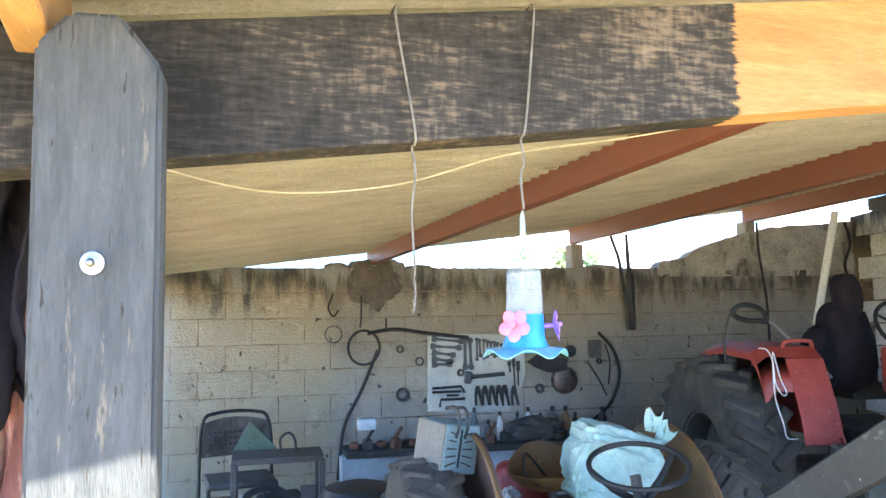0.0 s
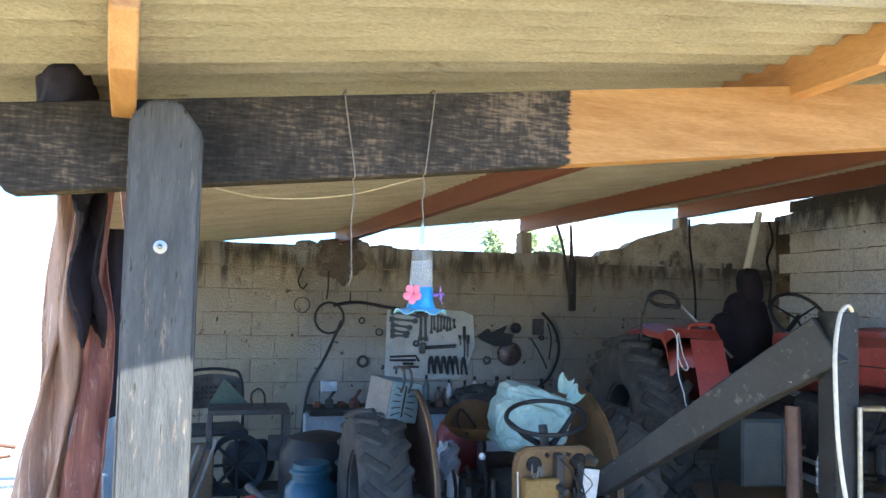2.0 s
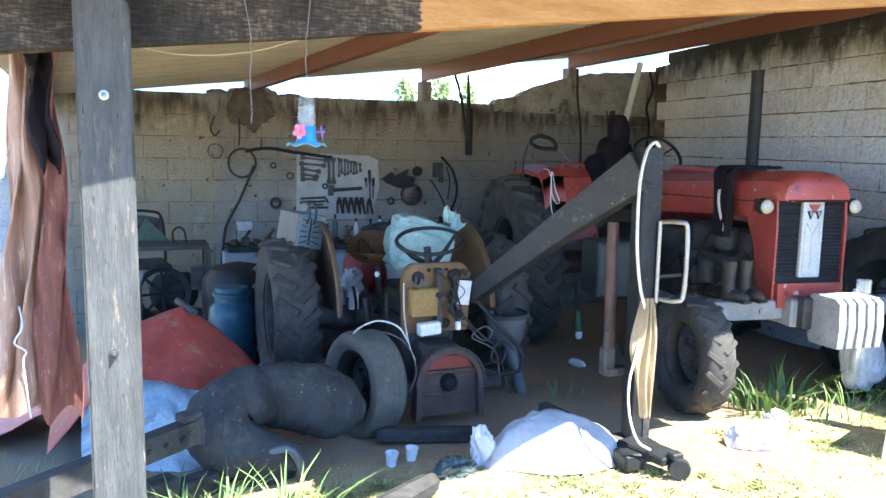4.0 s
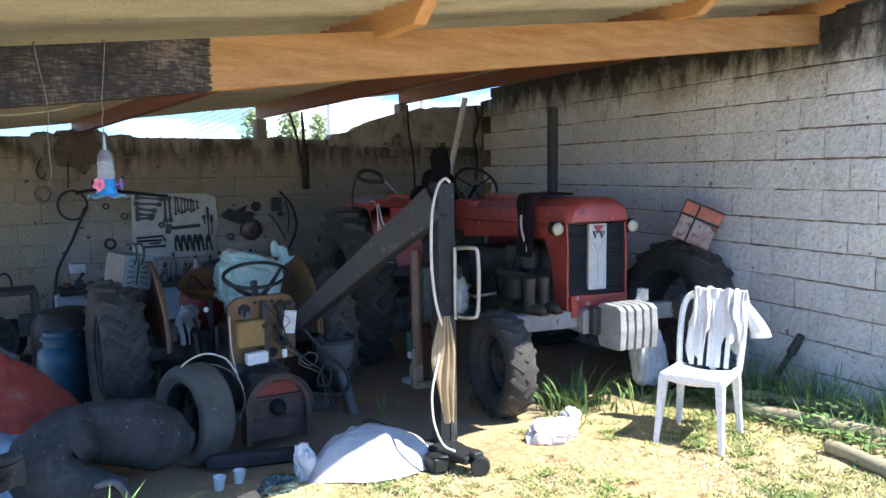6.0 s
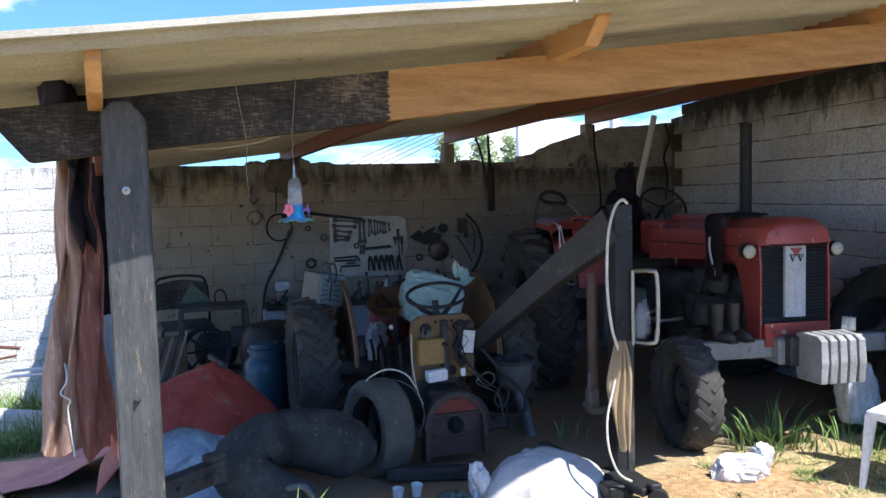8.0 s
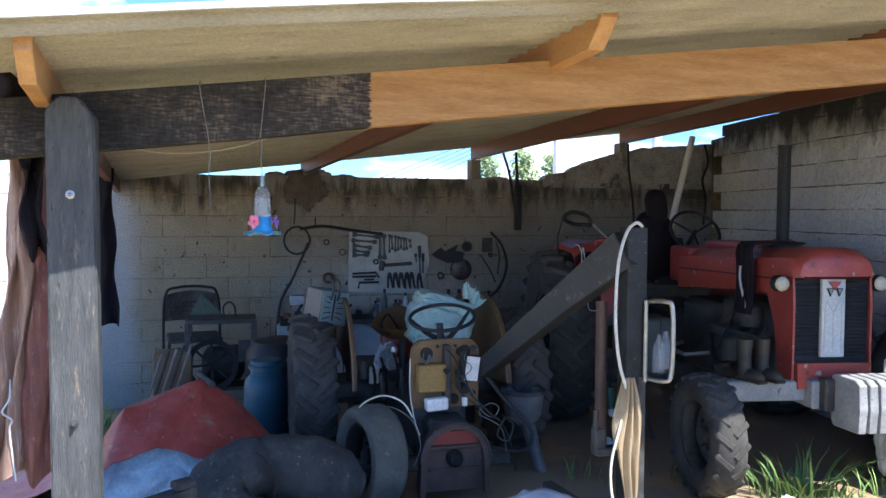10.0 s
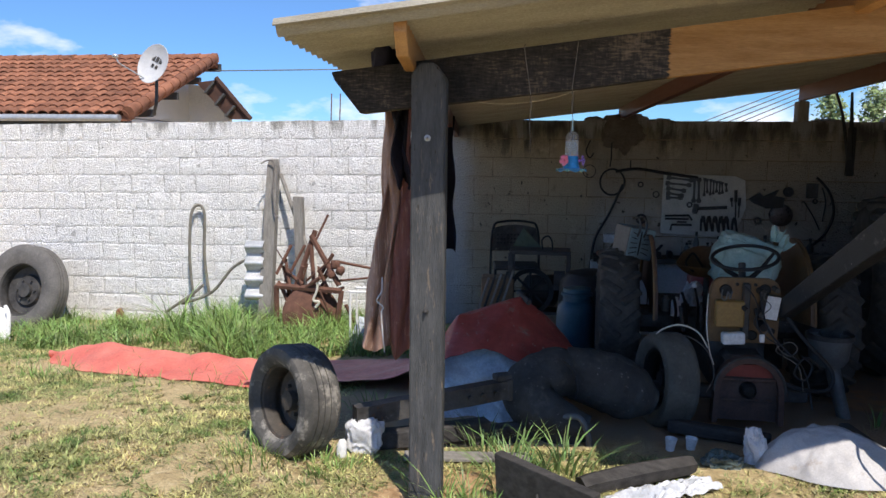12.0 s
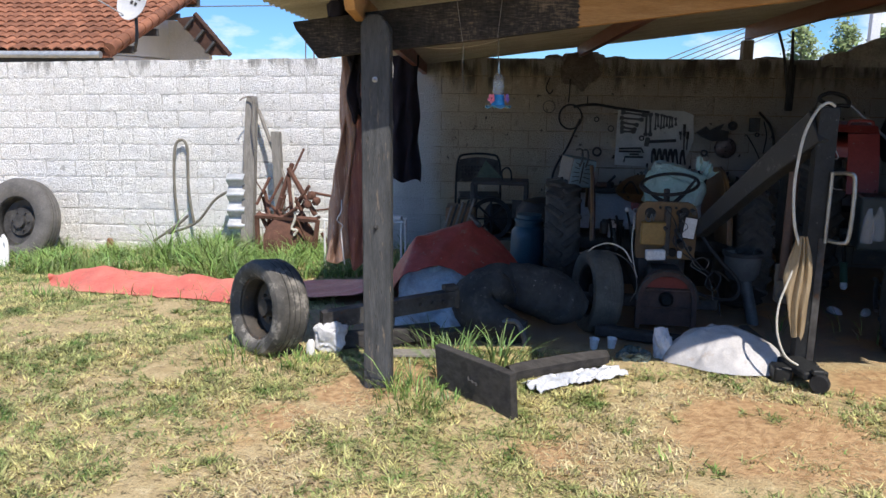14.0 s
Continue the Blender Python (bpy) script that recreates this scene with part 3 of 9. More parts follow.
RISE_PAINT = mat("old_mortar", (0.30, 0.285, 0.25), (0.50, 0.485, 0.44), 5.0, 0.95, bump=1.0, grain=40, world_space=True, dist=0.03, wear=(0.16, 0.15, 0.13), wear_at=0.58, wear_scale=6)
stain(RISE_PAINT, 2.4, 0.52, 0.64, (0.05, 0.046, 0.04), (1.4, 1.4, 0.5), 0.9)
solo("wall_rise", bm, RISE_PAINT, "rough mortared raised end of the back wall, black with mildew", "wall", kind="structure")
# ragged mortar lumps along the wall top
for x, w, h in ((0.98, 0.52, 0.07), (0.66, 0.2, 0.045), (1.35, 0.22, 0.03), (2.95, 0.3, 0.03)):
    bm = mesh()
    lump(bm, w / 2, 0.085, h, pose(x, 6.28, 1.875), 3, 0.4, 3.0, x * 9, -0.03)
    solo("mortar_cap", bm, WALL_PAINT, "lump of old mortar on the wall top", "mortar", "mortar lumps", "structure", smooth=True)

bm = mesh()
lump(bm, 0.21, 0.016, 0.19, pose(0.95, 6.200, 1.76), 4, 0.38, 1.6, 6.0)
solo("mortar_smear", bm, mat("damp_mortar", (0.075, 0.062, 0.052), (0.15, 0.125, 0.105), 9.0, 0.9, bump=0.8, grain=40, dist=0.02), "dark damp mortar smeared on the blocks under the rafter end", "mortar", kind="structure", smooth=True)

# ---- shed frame ----
BEAM_PAINT = mat("half_painted_beam", (0.33, 0.168, 0.064), (0.46, 0.26, 0.11), 3.0, 0.9, bump=0.06, stretch=(1, 9, 9), grain=30, wear=(0.38, 0.17, 0.05), wear_at=0.62, wear_scale=4)
n, l = BEAM_PAINT.node_tree.nodes, BEAM_PAINT.node_tree.links
b_ = n["Principled BSDF"]
light_wood = b_.inputs["Base Color"].links[0].from_socket
g_ = n.new("ShaderNodeNewGeometry")
sp_ = n.new("ShaderNodeSeparateXYZ")
l.new(g_.outputs["Position"], sp_.inputs[0])
mp_ = n.new("ShaderNodeMapping")
mp_.inputs["Scale"].default_value = (12.0, 30.0, 70.0)
l.new(g_.outputs["Position"], mp_.inputs["Vector"])
nz_ = n.new("ShaderNodeTexNoise")
nz_.inputs["Scale"].default_value, nz_.inputs["Detail"].default_value, nz_.inputs["Roughness"].default_value = 2.0, 7, 0.6
l.new(mp_.outputs[0], nz_.inputs["Vector"])
rp_ = n.new("ShaderNodeValToRGB")
rp_.color_ramp.elements.new(0.5)
for k, (p_, c_) in enumerate(((0.40, (0.020, 0.019, 0.018)), (0.515, (0.046, 0.040, 0.036)), (0.64, (0.19, 0.145, 0.105)))):
    rp_.color_ramp.elements[k].position, rp_.color_ramp.elements[k].color = p_, (*c_, 1)
cross_ = n.new("ShaderNodeMapping")
cross_.inputs["Scale"].default_value = (120.0, 20.0, 30.0)
l.new(g_.outputs["Position"], cross_.inputs["Vector"])
nc_ = n.new("ShaderNodeTexNoise")
nc_.inputs["Scale"].default_value, nc_.inputs["Detail"].default_value = 1.0, 5
l.new(cross_.outputs[0], nc_.inputs["Vector"])
nb_ = n.new("ShaderNodeTexNoise")
nb_.inputs["Scale"].default_value, nb_.inputs["Detail"].default_value, nb_.inputs["Roughness"].default_value = 4.2, 6, 0.6
l.new(g_.outputs["Position"], nb_.inputs["Vector"])
sum_ = nz_.outputs["Fac"]
for extra_, weight_ in ((nc_, 0.42), (nb_, 1.2)):
    add_ = n.new("ShaderNodeMath")
    add_.operation = "MULTIPLY_ADD"
    add_.inputs[1].default_value = weight_
    l.new(extra_.outputs["Fac"], add_.inputs[0])
    l.new(sum_, add_.inputs[2])
    sum_ = add_.outputs[0]
mean_ = n.new("ShaderNodeMath")
mean_.operation = "DIVIDE"
mean_.inputs[1].default_value = 2.62
l.new(sum_, mean_.inputs[0])
l.new(mean_.outputs[0], rp_.inputs["Fac"])
ed_ = n.new("ShaderNodeMath")
ed_.operation = "MULTIPLY_ADD"
ed_.inputs[1].default_value = 0.05
l.new(nz_.outputs["Fac"], ed_.inputs[0])
l.new(sp_.outputs["X"], ed_.inputs[2])
st_ = n.new("ShaderNodeMapRange")
st_.inputs["From Min"].default_value, st_.inputs["From Max"].default_value = 0.808, 0.816
l.new(ed_.outputs[0], st_.inputs["Value"])
mx_ = n.new("ShaderNodeMixRGB")
l.new(st_.outputs[0], mx_.inputs["Fac"])
l.new(rp_.outputs["Color"], mx_.inputs[1])
l.new(light_wood, mx_.inputs[2])
l.new(mx_.outputs[0], b_.inputs["Base Color"])
b_.inputs["Specular IOR Level"].default_value = 0.12

BEAM = Matrix(((1, 0, 0, -0.59), (0.04, 1, 0, 1.04 + 0.0375), (0.1225, 0, 1, 1.838), (0, 0, 0, 1)))
bm = mesh()
plate(bm, [(-0.002, 0.003), (0.012, -0.034), (0.122, -0.184), (1.0, -0.190), (1.4, -0.186), (5.5, -0.188), (5.5, 0.0), (1.4, 0.003)], 0.075, BEAM)
bmesh.ops.bevel(bm, geom=bm.edges[:], offset=0.004, segments=1, affect="EDGES")
beam = solo("roof_beam", bm, BEAM_PAINT, "thick timber beam, worn black paint at one end and orange varnish beyond", "beam", kind="structure")

post = thing("post", pose(-0.162, 0.998, 0), "dark weathered square timber post with chamfered top under the roof beam", "post", kind="structure")
bm = mesh()
plate(bm, [(-0.0715, -0.35), (0.0705, -0.35), (0.0705, 1.806), (0.022, 1.868), (-0.034, 1.868), (-0.0715, 1.826)], 0.072)
bmesh.ops.bevel(bm, geom=bm.edges[:], offset=0.006, segments=2, affect="EDGES")
part("shaft", bm, DARK_WOOD, post)
for z in (1.568, 0.854):
    bm = mesh()
    lathe(bm, [(0, -0.037), (0.0135, -0.037), (0.0135, -0.040), (0.0085, -0.0405), (0.0085, -0.047), (0.005, -0.048), (0.005, -0.053), (0, -0.062)], 14, pose(-0.002, 0, z, -90 + 180, 0, 0) @ pose(0, 0, 0, 180, 0, 0))
    bolt = part("bolt", bm, STEEL if z > 1 else GREY_METAL, post, "galvanised bolt with round washer" if z > 1 else "dark bolt head", True)

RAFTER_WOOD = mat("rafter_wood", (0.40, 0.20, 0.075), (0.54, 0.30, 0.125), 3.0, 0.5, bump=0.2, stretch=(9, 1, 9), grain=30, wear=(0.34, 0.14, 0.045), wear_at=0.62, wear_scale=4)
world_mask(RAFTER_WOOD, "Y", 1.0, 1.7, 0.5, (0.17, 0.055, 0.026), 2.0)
for x0, w, lean, front, lip, cut, foot, rear in ((-0.265, 0.048, 0.105, 0.65, 0.055, 0.09, -0.033, -0.03), (1.50, 0.06, 0.109, 0.765, 0.077, 0.085, -0.021, -0.03),
                                            (3.29, 0.06, 0.111, 0.92, 0.060, 0.085, 0.004, -0.055), (4.74, 0.07, 0.057, 0.92, 0.060, 0.085, 0.0, -0.05)):
    bm = mesh()
    loops = []
    face = 1.04 + 0.04 * (x0 + 0.59)
    for y, lo in ((front, lip), (front + cut, 0.6 * foot), (face - 0.003, foot), (face + 0.09, min(foot, -0.02)), (face + 0.5, 0.5 * (foot + rear)), (3.0, rear), (6.32, rear)):
        x = x0 - lean * (y - 1.15)
        z = roof_z(x, y)
        loops.append([(x - w / 2, y, z + lo), (x + w / 2, y, z + lo), (x + w / 2, y, z + 0.098 + 0.12 * w / 2), (x - w / 2, y, z + 0.098 - 0.12 * w / 2)])
    rings(bm, loops)
    bmesh.ops.bevel(bm, geom=bm.edges[:], offset=0.003, segments=1, affect="EDGES")
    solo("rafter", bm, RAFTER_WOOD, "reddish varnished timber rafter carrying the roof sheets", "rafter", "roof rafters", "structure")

# short blocks between the wall and the rafter ends
for x, z0 in ((0.97, 1.80), (2.71, 1.83), (4.41, 2.05)):
    bm = mesh()
    box(bm, 0.11, 0.14, 0.26, pose(x, 6.27, z0 + 0.12, 0, 0, 3), 0.012)
    solo("rafter_block", bm, GREY_WOOD, "dark stub of timber on the wall under a rafter", "support", "rafter supports", "structure")

# corrugated sheets, the ridges run along the beam
bm = mesh()
PITCH = 0.088
ny = int(5.95 / PITCH * 8)


def roof_point(u, v):
    y = 0.555 + 5.90 * v
    x = -0.645 - 0.045 * (y - 0.55) + 6.5 * u
    yy = y + 0.06 * x
    return (x, yy, roof_z(x, yy) + 0.116 + 0.026 * math.sin(2 * math.pi * (5.95 * v) / PITCH) + 0.004 * math.sin(3 * x))


sheet(bm, 14, ny, roof_point, 0.007)
solo("roof", bm, CEMENT, "corrugated fibre cement roof sheets, beige underneath", "roof", kind="structure", smooth=True)


def shade_sheet(u, v):
    """An added lapping sheet, out of view, hung further out mid-front to cast shade."""
    x = 1.35 + 2.1 * u
    y = 0.22 + 0.06 * x + 0.12 * u + (0.51 - 0.12 * u) * v
    return (x, y, roof_z(x, y) + 0.132 + 0.026 * math.sin(2 * math.pi * (y - 0.06 * x - 0.555) / PITCH) + 0.004 * math.sin(3 * x))


# added only to push the roof's shadow edge forward over the sack
bm = mesh()
sheet(bm, 10, 40, shade_sheet, 0.007)
solo("roof", bm, CEMENT, "added overlapping corrugated sheet, out of view, shading the ground at the front", "roof", kind="structure", smooth=True)


# ---- wheels ----
def tyre_mesh(bm, R, W, rim, lugs=0, seg=44, m=None, bars=0.03, groove=0.010):
    """A tyre round the x axis, with slanted bars for a tractor or ribs for a road wheel."""
    m = m or Matrix()
    h = R - rim
    prof = [(rim, -0.36 * W), (rim + 0.25 * h, -0.46 * W), (rim + 0.55 * h, -0.5 * W), (rim + 0.82 * h, -0.46 * W), (R - 0.05 * h, -0.36 * W)]
    if lugs:
        prof += [(R, -0.2 * W), (R + 0.03 * h, 0), (R, 0.2 * W)]
    else:
        for c in (-0.24, -0.08, 0.08, 0.24):
            prof += [(R, (c - 0.065) * W), (R, (c + 0.065) * W), (R - groove, (c + 0.07) * W), (R - groove, (c + 0.09) * W)]
    prof += [(R - 0.05 * h, 0.36 * W), (rim + 0.82 * h, 0.46 * W), (rim + 0.55 * h, 0.5 * W), (rim + 0.25 * h, 0.46 * W), (rim, 0.36 * W), (rim + 0.02, 0)]
    lathe(bm, prof, seg, m, True, "x")
    return bm


def rim_mesh(bm, rim, W, m=None, seg=32, dish=0.10):
    m = m or Matrix()
    lathe(bm, [(rim + 0.012, -0.38 * W), (rim + 0.012, -0.34 * W), (rim - 0.012, -0.30 * W), (rim - 0.03, -0.05 * W), (rim - 0.03, dish * W),
               (0.62 * rim, dish * W + 0.02), (0.55 * rim, dish * W - 0.015), (0.28 * rim, dish * W - 0.02), (0.26 * rim, dish * W - 0.06), (0.0, dish * W - 0.065)], seg, m, False, "x")
    lathe(bm, [(rim + 0.012, 0.38 * W), (rim - 0.01, 0.30 * W), (rim - 0.03, 0.05 * W), (rim - 0.03, -0.05 * W)], seg, m, False, "x")
    for k in range(6):
        a = 2 * math.pi * k / 6
        c = m @ Vector((dish * W - 0.02, 0.4 * rim * math.cos(a), 0.4 * rim * math.sin(a)))
        d = (m.to_3x3() @ Vector((-1, 0, 0))) * 0.022
        rod(bm, c, c + d, 0.011, 6)
    return bm


def lug_parts(tyre, m, R, W, lugs, bars):
    """The slanted bars of a tractor tyre, each a piece of its own on shared meshes."""
    kinds = {}
    for s in (-1, 1):
        bm = mesh()
        box(bm, 0.62 * W, 0.058 * R / 0.5, bars * 2, None, min(0.012, bars * 0.6))
        kinds[s] = bpy.data.meshes.new("lug")
        bm.to_mesh(kinds[s])
        bm.free()
        kinds[s].materials.append(tyre.data.materials[0])
    for i in range(lugs):
        for s in (-1, 1):
            a = 2 * math.pi * (i + (0.5 if s > 0 else 0.0)) / lugs
            ob = new("lug", kinds[s])
            ob.parent = tyre
            ob.matrix_basis = m @ Matrix.Rotation(a, 4, "X") @ pose(s * 0.245 * W, 0, R - 0.012, 0, 0, s * 40) @ pose(0, 0, 0, 0, s * 10, 0)


def wheel(parent, m, R, W, rim, lugs=0, rim_material=None, name="tyre", label="", bars=0.03, material=None, groove=0.010):
    bm = mesh()
    tyre_mesh(bm, R, W, rim, lugs, 44, m, bars, groove)
    t = part(name, bm, material or RUBBER, parent, label, True)
    lug_parts(t, m, R, W, lugs, bars)
    bm = mesh()
    rim_mesh(bm, rim, W, m)
    part("rim", bm, rim_material or GREY_METAL, t, "", True)
    return t


# ---- red tractor ----
RT = Matrix.Translation((3.57, 2.055, -0.06)) @ Matrix.Rotation(-math.atan(0.155), 4, "Z")
red = thing("red_tractor", RT, "old red farm tractor with black grille parked beside the block wall", "tractor")


def hood_loop(y, w, zb, zt, k=0.07):
    return [(-w, y, zb), (-w, y, zt - k * 1.4), (-w + 0.015, y, zt - k * 0.7), (-w + k, y, zt - 0.012), (-w * 0.4, y, zt), (w * 0.4, y, zt), (w - k, y, zt - 0.012), (w - 0.015, y, zt - k * 0.7), (w, y, zt - k * 1.4), (w, y, zb)]


HOOD_PAINT = mat("chipped_red_paint", (0.26, 0.036, 0.028), (0.40, 0.072, 0.052), 5.0, 0.42, bump=0.2, coat=0.15, wear=(0.11, 0.036, 0.026), wear_at=0.60, wear_scale=9, speck=((0.46, 0.38, 0.32), 17, 0.645))
bm = mesh()
rings(bm, [hood_loop(-0.055, 0.185, 1.235, 1.318), hood_loop(-0.045, 0.215, 1.228, 1.352), hood_loop(-0.015, 0.230, 1.225, 1.378, 0.08), hood_loop(0.03, 0.238, 1.225, 1.392, 0.085), hood_loop(0.20, 0.242, 1.225, 1.392, 0.09), hood_loop(0.23, 0.242, 1.115, 1.388, 0.09), hood_loop(0.8, 0.234, 1.085, 1.356, 0.085), hood_loop(1.3, 0.224, 1.05, 1.328, 0.08), hood_loop(1.66, 0.217, 1.02, 1.315, 0.08)])
hood = part("hood", bm, HOOD_PAINT, red, "red hood with chipped nose", True)
for s in (-1, 1):
    bm = mesh()
    rod(bm, (s * 0.242, 0.06, 1.21), (s * 0.226, 1.62, 1.17), 0.004, 6)
    part("seam", bm, BLACK_METAL, hood)
    bm = mesh()
    rings(bm, [[(s * 0.236, 0.0, 1.23), (s * 0.236, 0.27, 1.12), (s * 0.222, 0.27, 1.12), (s * 0.222, 0.0, 1.23)],
               [(s * 0.236, -0.015, 1.08), (s * 0.236, 0.26, 1.08), (s * 0.222, 0.26, 1.08), (s * 0.222, -0.015, 1.08)],
               [(s * 0.236, -0.015, 0.95), (s * 0.236, 0.19, 0.95), (s * 0.222, 0.19, 0.95), (s * 0.222, -0.015, 0.95)],
               [(s * 0.236, -0.015, 0.66), (s * 0.236, 0.13, 0.66), (s * 0.222, 0.13, 0.66), (s * 0.222, -0.015, 0.66)],
               [(s * 0.236, -0.005, 0.62), (s * 0.236, 0.21, 0.62), (s * 0.222, 0.21, 0.62), (s * 0.222, -0.005, 0.62)],
               [(s * 0.23, 0.0, 0.57), (s * 0.23, 0.20, 0.58), (s * 0.222, 0.20, 0.58), (s * 0.222, 0.0, 0.57)]])
    sidep = part("side_panel", bm, RED_PAINT, red)
    bm = mesh()
    lathe(bm, [(0, 0.03), (0.040, 0.02), (0.048, 0.0), (0.049, -0.02), (0.040, -0.05), (0.02, -0.075), (0, -0.08)], 20, pose(s * 0.295, 0.02, 1.19, 90, 0, 0))
    lamp = part("headlight", bm, BLACK_METAL, red, "round headlight with cream glass", True)
    bm = mesh()
    lathe(bm, [(0, 0.038), (0.024, 0.034), (0.038, 0.026), (0.042, 0.018), (0, 0.016)], 20, pose(s * 0.295, 0.018, 1.19, 90, 0, 0))
    part("lens", bm, LAMP_GLASS, lamp, "", True)
    bm = mesh()
    rod(bm, (s * 0.23, 0.05, 1.18), (s * 0.285, 0.06, 1.185), 0.012)
    part("bracket", bm, BLACK_METAL, lamp)
# grille
bm = mesh()
boxat(bm, -0.222, 0.222, 0.012, 0.10, 0.72, 1.24)
grille = part("grille", bm, BLACK_METAL, red, "black louvred grille with a grey centre panel")
for k in range(22):
    for s in (-1, 1):
        bm = mesh()
        box(bm, 0.148, 0.012, 0.006, pose(s * 0.146, 0.004, 0.785 + 0.0205 * k, -35, 0, 0))
        part("louvre", bm, BLACK_METAL, grille)
bm = mesh()
boxat(bm, -0.07, 0.07, -0.022, 0.012, 0.775, 1.235, 0.01, 2)
PANEL_GREY = mat("panel_grey", (0.42, 0.44, 0.44), (0.56, 0.58, 0.575), 6.0, 0.5, bump=0.15, wear=(0.26, 0.24, 0.21), wear_at=0.64, wear_scale=12)
centre = part("centre_panel", bm, PANEL_GREY, red, "grey pressed centre panel")
for pts in ([(-0.042, 1.10), (0.0, 1.03), (0.0, 0.80)], [(0.042, 1.10), (0.002, 1.03)], [(-0.05, 1.08), (-0.05, 0.80)], [(0.05, 1.08), (0.05, 0.80)]):
    bm = mesh()
    tube(bm, [(x, -0.022, z) for x, z in pts], 0.006, 6)
    part("rib", bm, PANEL_GREY, centre)
for pts, m_ in (([(-0.040, 1.205), (0.040, 1.205), (0.0, 1.155)], RED_PAINT), ([(-0.048, 1.168), (-0.006, 1.168), (-0.026, 1.120)], BLACK_METAL), ([(0.048, 1.168), (0.006, 1.168), (0.026, 1.120)], BLACK_METAL),
                ([(-0.040, 1.164), (-0.014, 1.164), (-0.026, 1.134)], SILVER), ([(0.040, 1.164), (0.014, 1.164), (0.026, 1.134)], SILVER)):
    bm = mesh()
    plate(bm, pts, 0.008, pose(0, -0.026 - (0.004 if m_ is SILVER else 0.002 if m_ is BLACK_METAL else 0.0), 0))
    part("emblem", bm, m_, centre)
# lower apron with a round cut
bm = mesh()
arc = [(0.10 + 0.085 * math.cos(a), 0.60 + 0.085 * math.sin(a)) for a in (math.pi * k / 12 for k in range(13))]
plate(bm, [(-0.205, 0.60), (-0.215, 0.745), (0.225, 0.745), (0.225, 0.60)] + arc, 0.03, pose(0, -0.02, 0))
part("apron", bm, HOOD_PAINT, red, "red lower panel with round crank opening")
# engine, gearbox and small gear under the hood
bm = mesh()
boxat(bm, -0.13, 0.13, 0.10, 0.24, 0.62, 1.0, 0.02)
boxat(bm, -0.15, 0.15, 0.30, 1.05, 0.52, 1.02, 0.03)
boxat(bm, -0.17, 0.17, 1.05, 1.70, 0.42, 0.95, 0.05)
for k in range(4):
    rod(bm, (-0.15, 0.38 + 0.17 * k, 0.86), (-0.24, 0.38 + 0.17 * k, 0.80), 0.03)
boxat(bm, -0.26, -0.22, 0.34, 1.0, 0.76, 0.84, 0.015)
rod(bm, (-0.20, 0.62, 0.62), (-0.20, 0.62, 0.82), 0.05)
rod(bm, (-0.21, 0.85, 0.56), (-0.21, 0.85, 0.72), 0.045)
lathe(bm, [(0, 0), (0.06, 0.0), (0.07, 0.03), (0.07, 0.12), (0.05, 0.14), (0, 0.14)], 14, pose(-0.22, 0.5, 0.88))
part("engine", bm, GREY_METAL, red, "dirty engine block with filters", True)
for y0, z0, y1, z1 in ((0.3, 0.9, 0.7, 0.6), (0.45, 0.7, 1.1, 0.75), (0.7, 0.95, 0.95, 0.55), (0.9, 0.9, 1.35, 0.6)):
    bm = mesh()
    tube(bm, curve([(-0.22, y0, z0), (-0.30, (y0 + y1) / 2, (z0 + z1) / 2 - 0.12), (-0.20, y1, z1)]), 0.009, 6)
    part("hose", bm, DARK_PLASTIC, red, "black rubber hose")
bm = mesh()
lathe(bm, [(0, 0), (0.052, 0), (0.052, 0.13), (0.03, 0.15), (0, 0.15)], 16, pose(-0.32, 0.55, 0.66))
part("filter_bowl", bm, GREY_METAL, red, "grey metal filter bowl", True)
# exhaust
bm = mesh()
tube(bm, [(0.2, 0.9, 1.30), (0.2, 0.9, 1.42), (0.2, 0.9, 2.0), (0.2, 0.9, 2.05)], [0.05, 0.042, 0.042, 0.046], 16)
boxat(bm, 0.10, 0.29, 0.83, 0.98, 1.345, 1.40, 0.02)
part("exhaust", bm, BLACK_METAL, red, "tall straight black exhaust pipe", True)
# dash and steering wheel
bm = mesh()
boxat(bm, -0.20, 0.20, 1.50, 1.90, 1.05, 1.335, 0.04, 2)
boxat(bm, -0.03, 0.20, 1.00, 1.62, 1.30, 1.385, 0.03, 2)
part("dash", bm, RED_PAINT, red)
bm = mesh()
SWR = pose(0.03, 1.93, 1.44, 52, 0, 0)
tube(bm, [SWR @ Vector((0.2 * math.cos(a), 0.2 * math.sin(a), 0)) for a in (2 * math.pi * k / 28 for k in range(28))], 0.013, 8, True)
for k in range(3):
    a = 2 * math.pi * k / 3 + 0.5
    rod(bm, SWR @ Vector((0, 0, -0.03)), SWR @ Vector((0.2 * math.cos(a), 0.2 * math.sin(a), 0)), 0.008)
rod(bm, SWR @ Vector((0, 0, 0)), SWR @ Vector((0, 0, -0.35)), 0.018)
part("steering_wheel", bm, DARK_PLASTIC, red, "black three-spoke steering wheel", True)
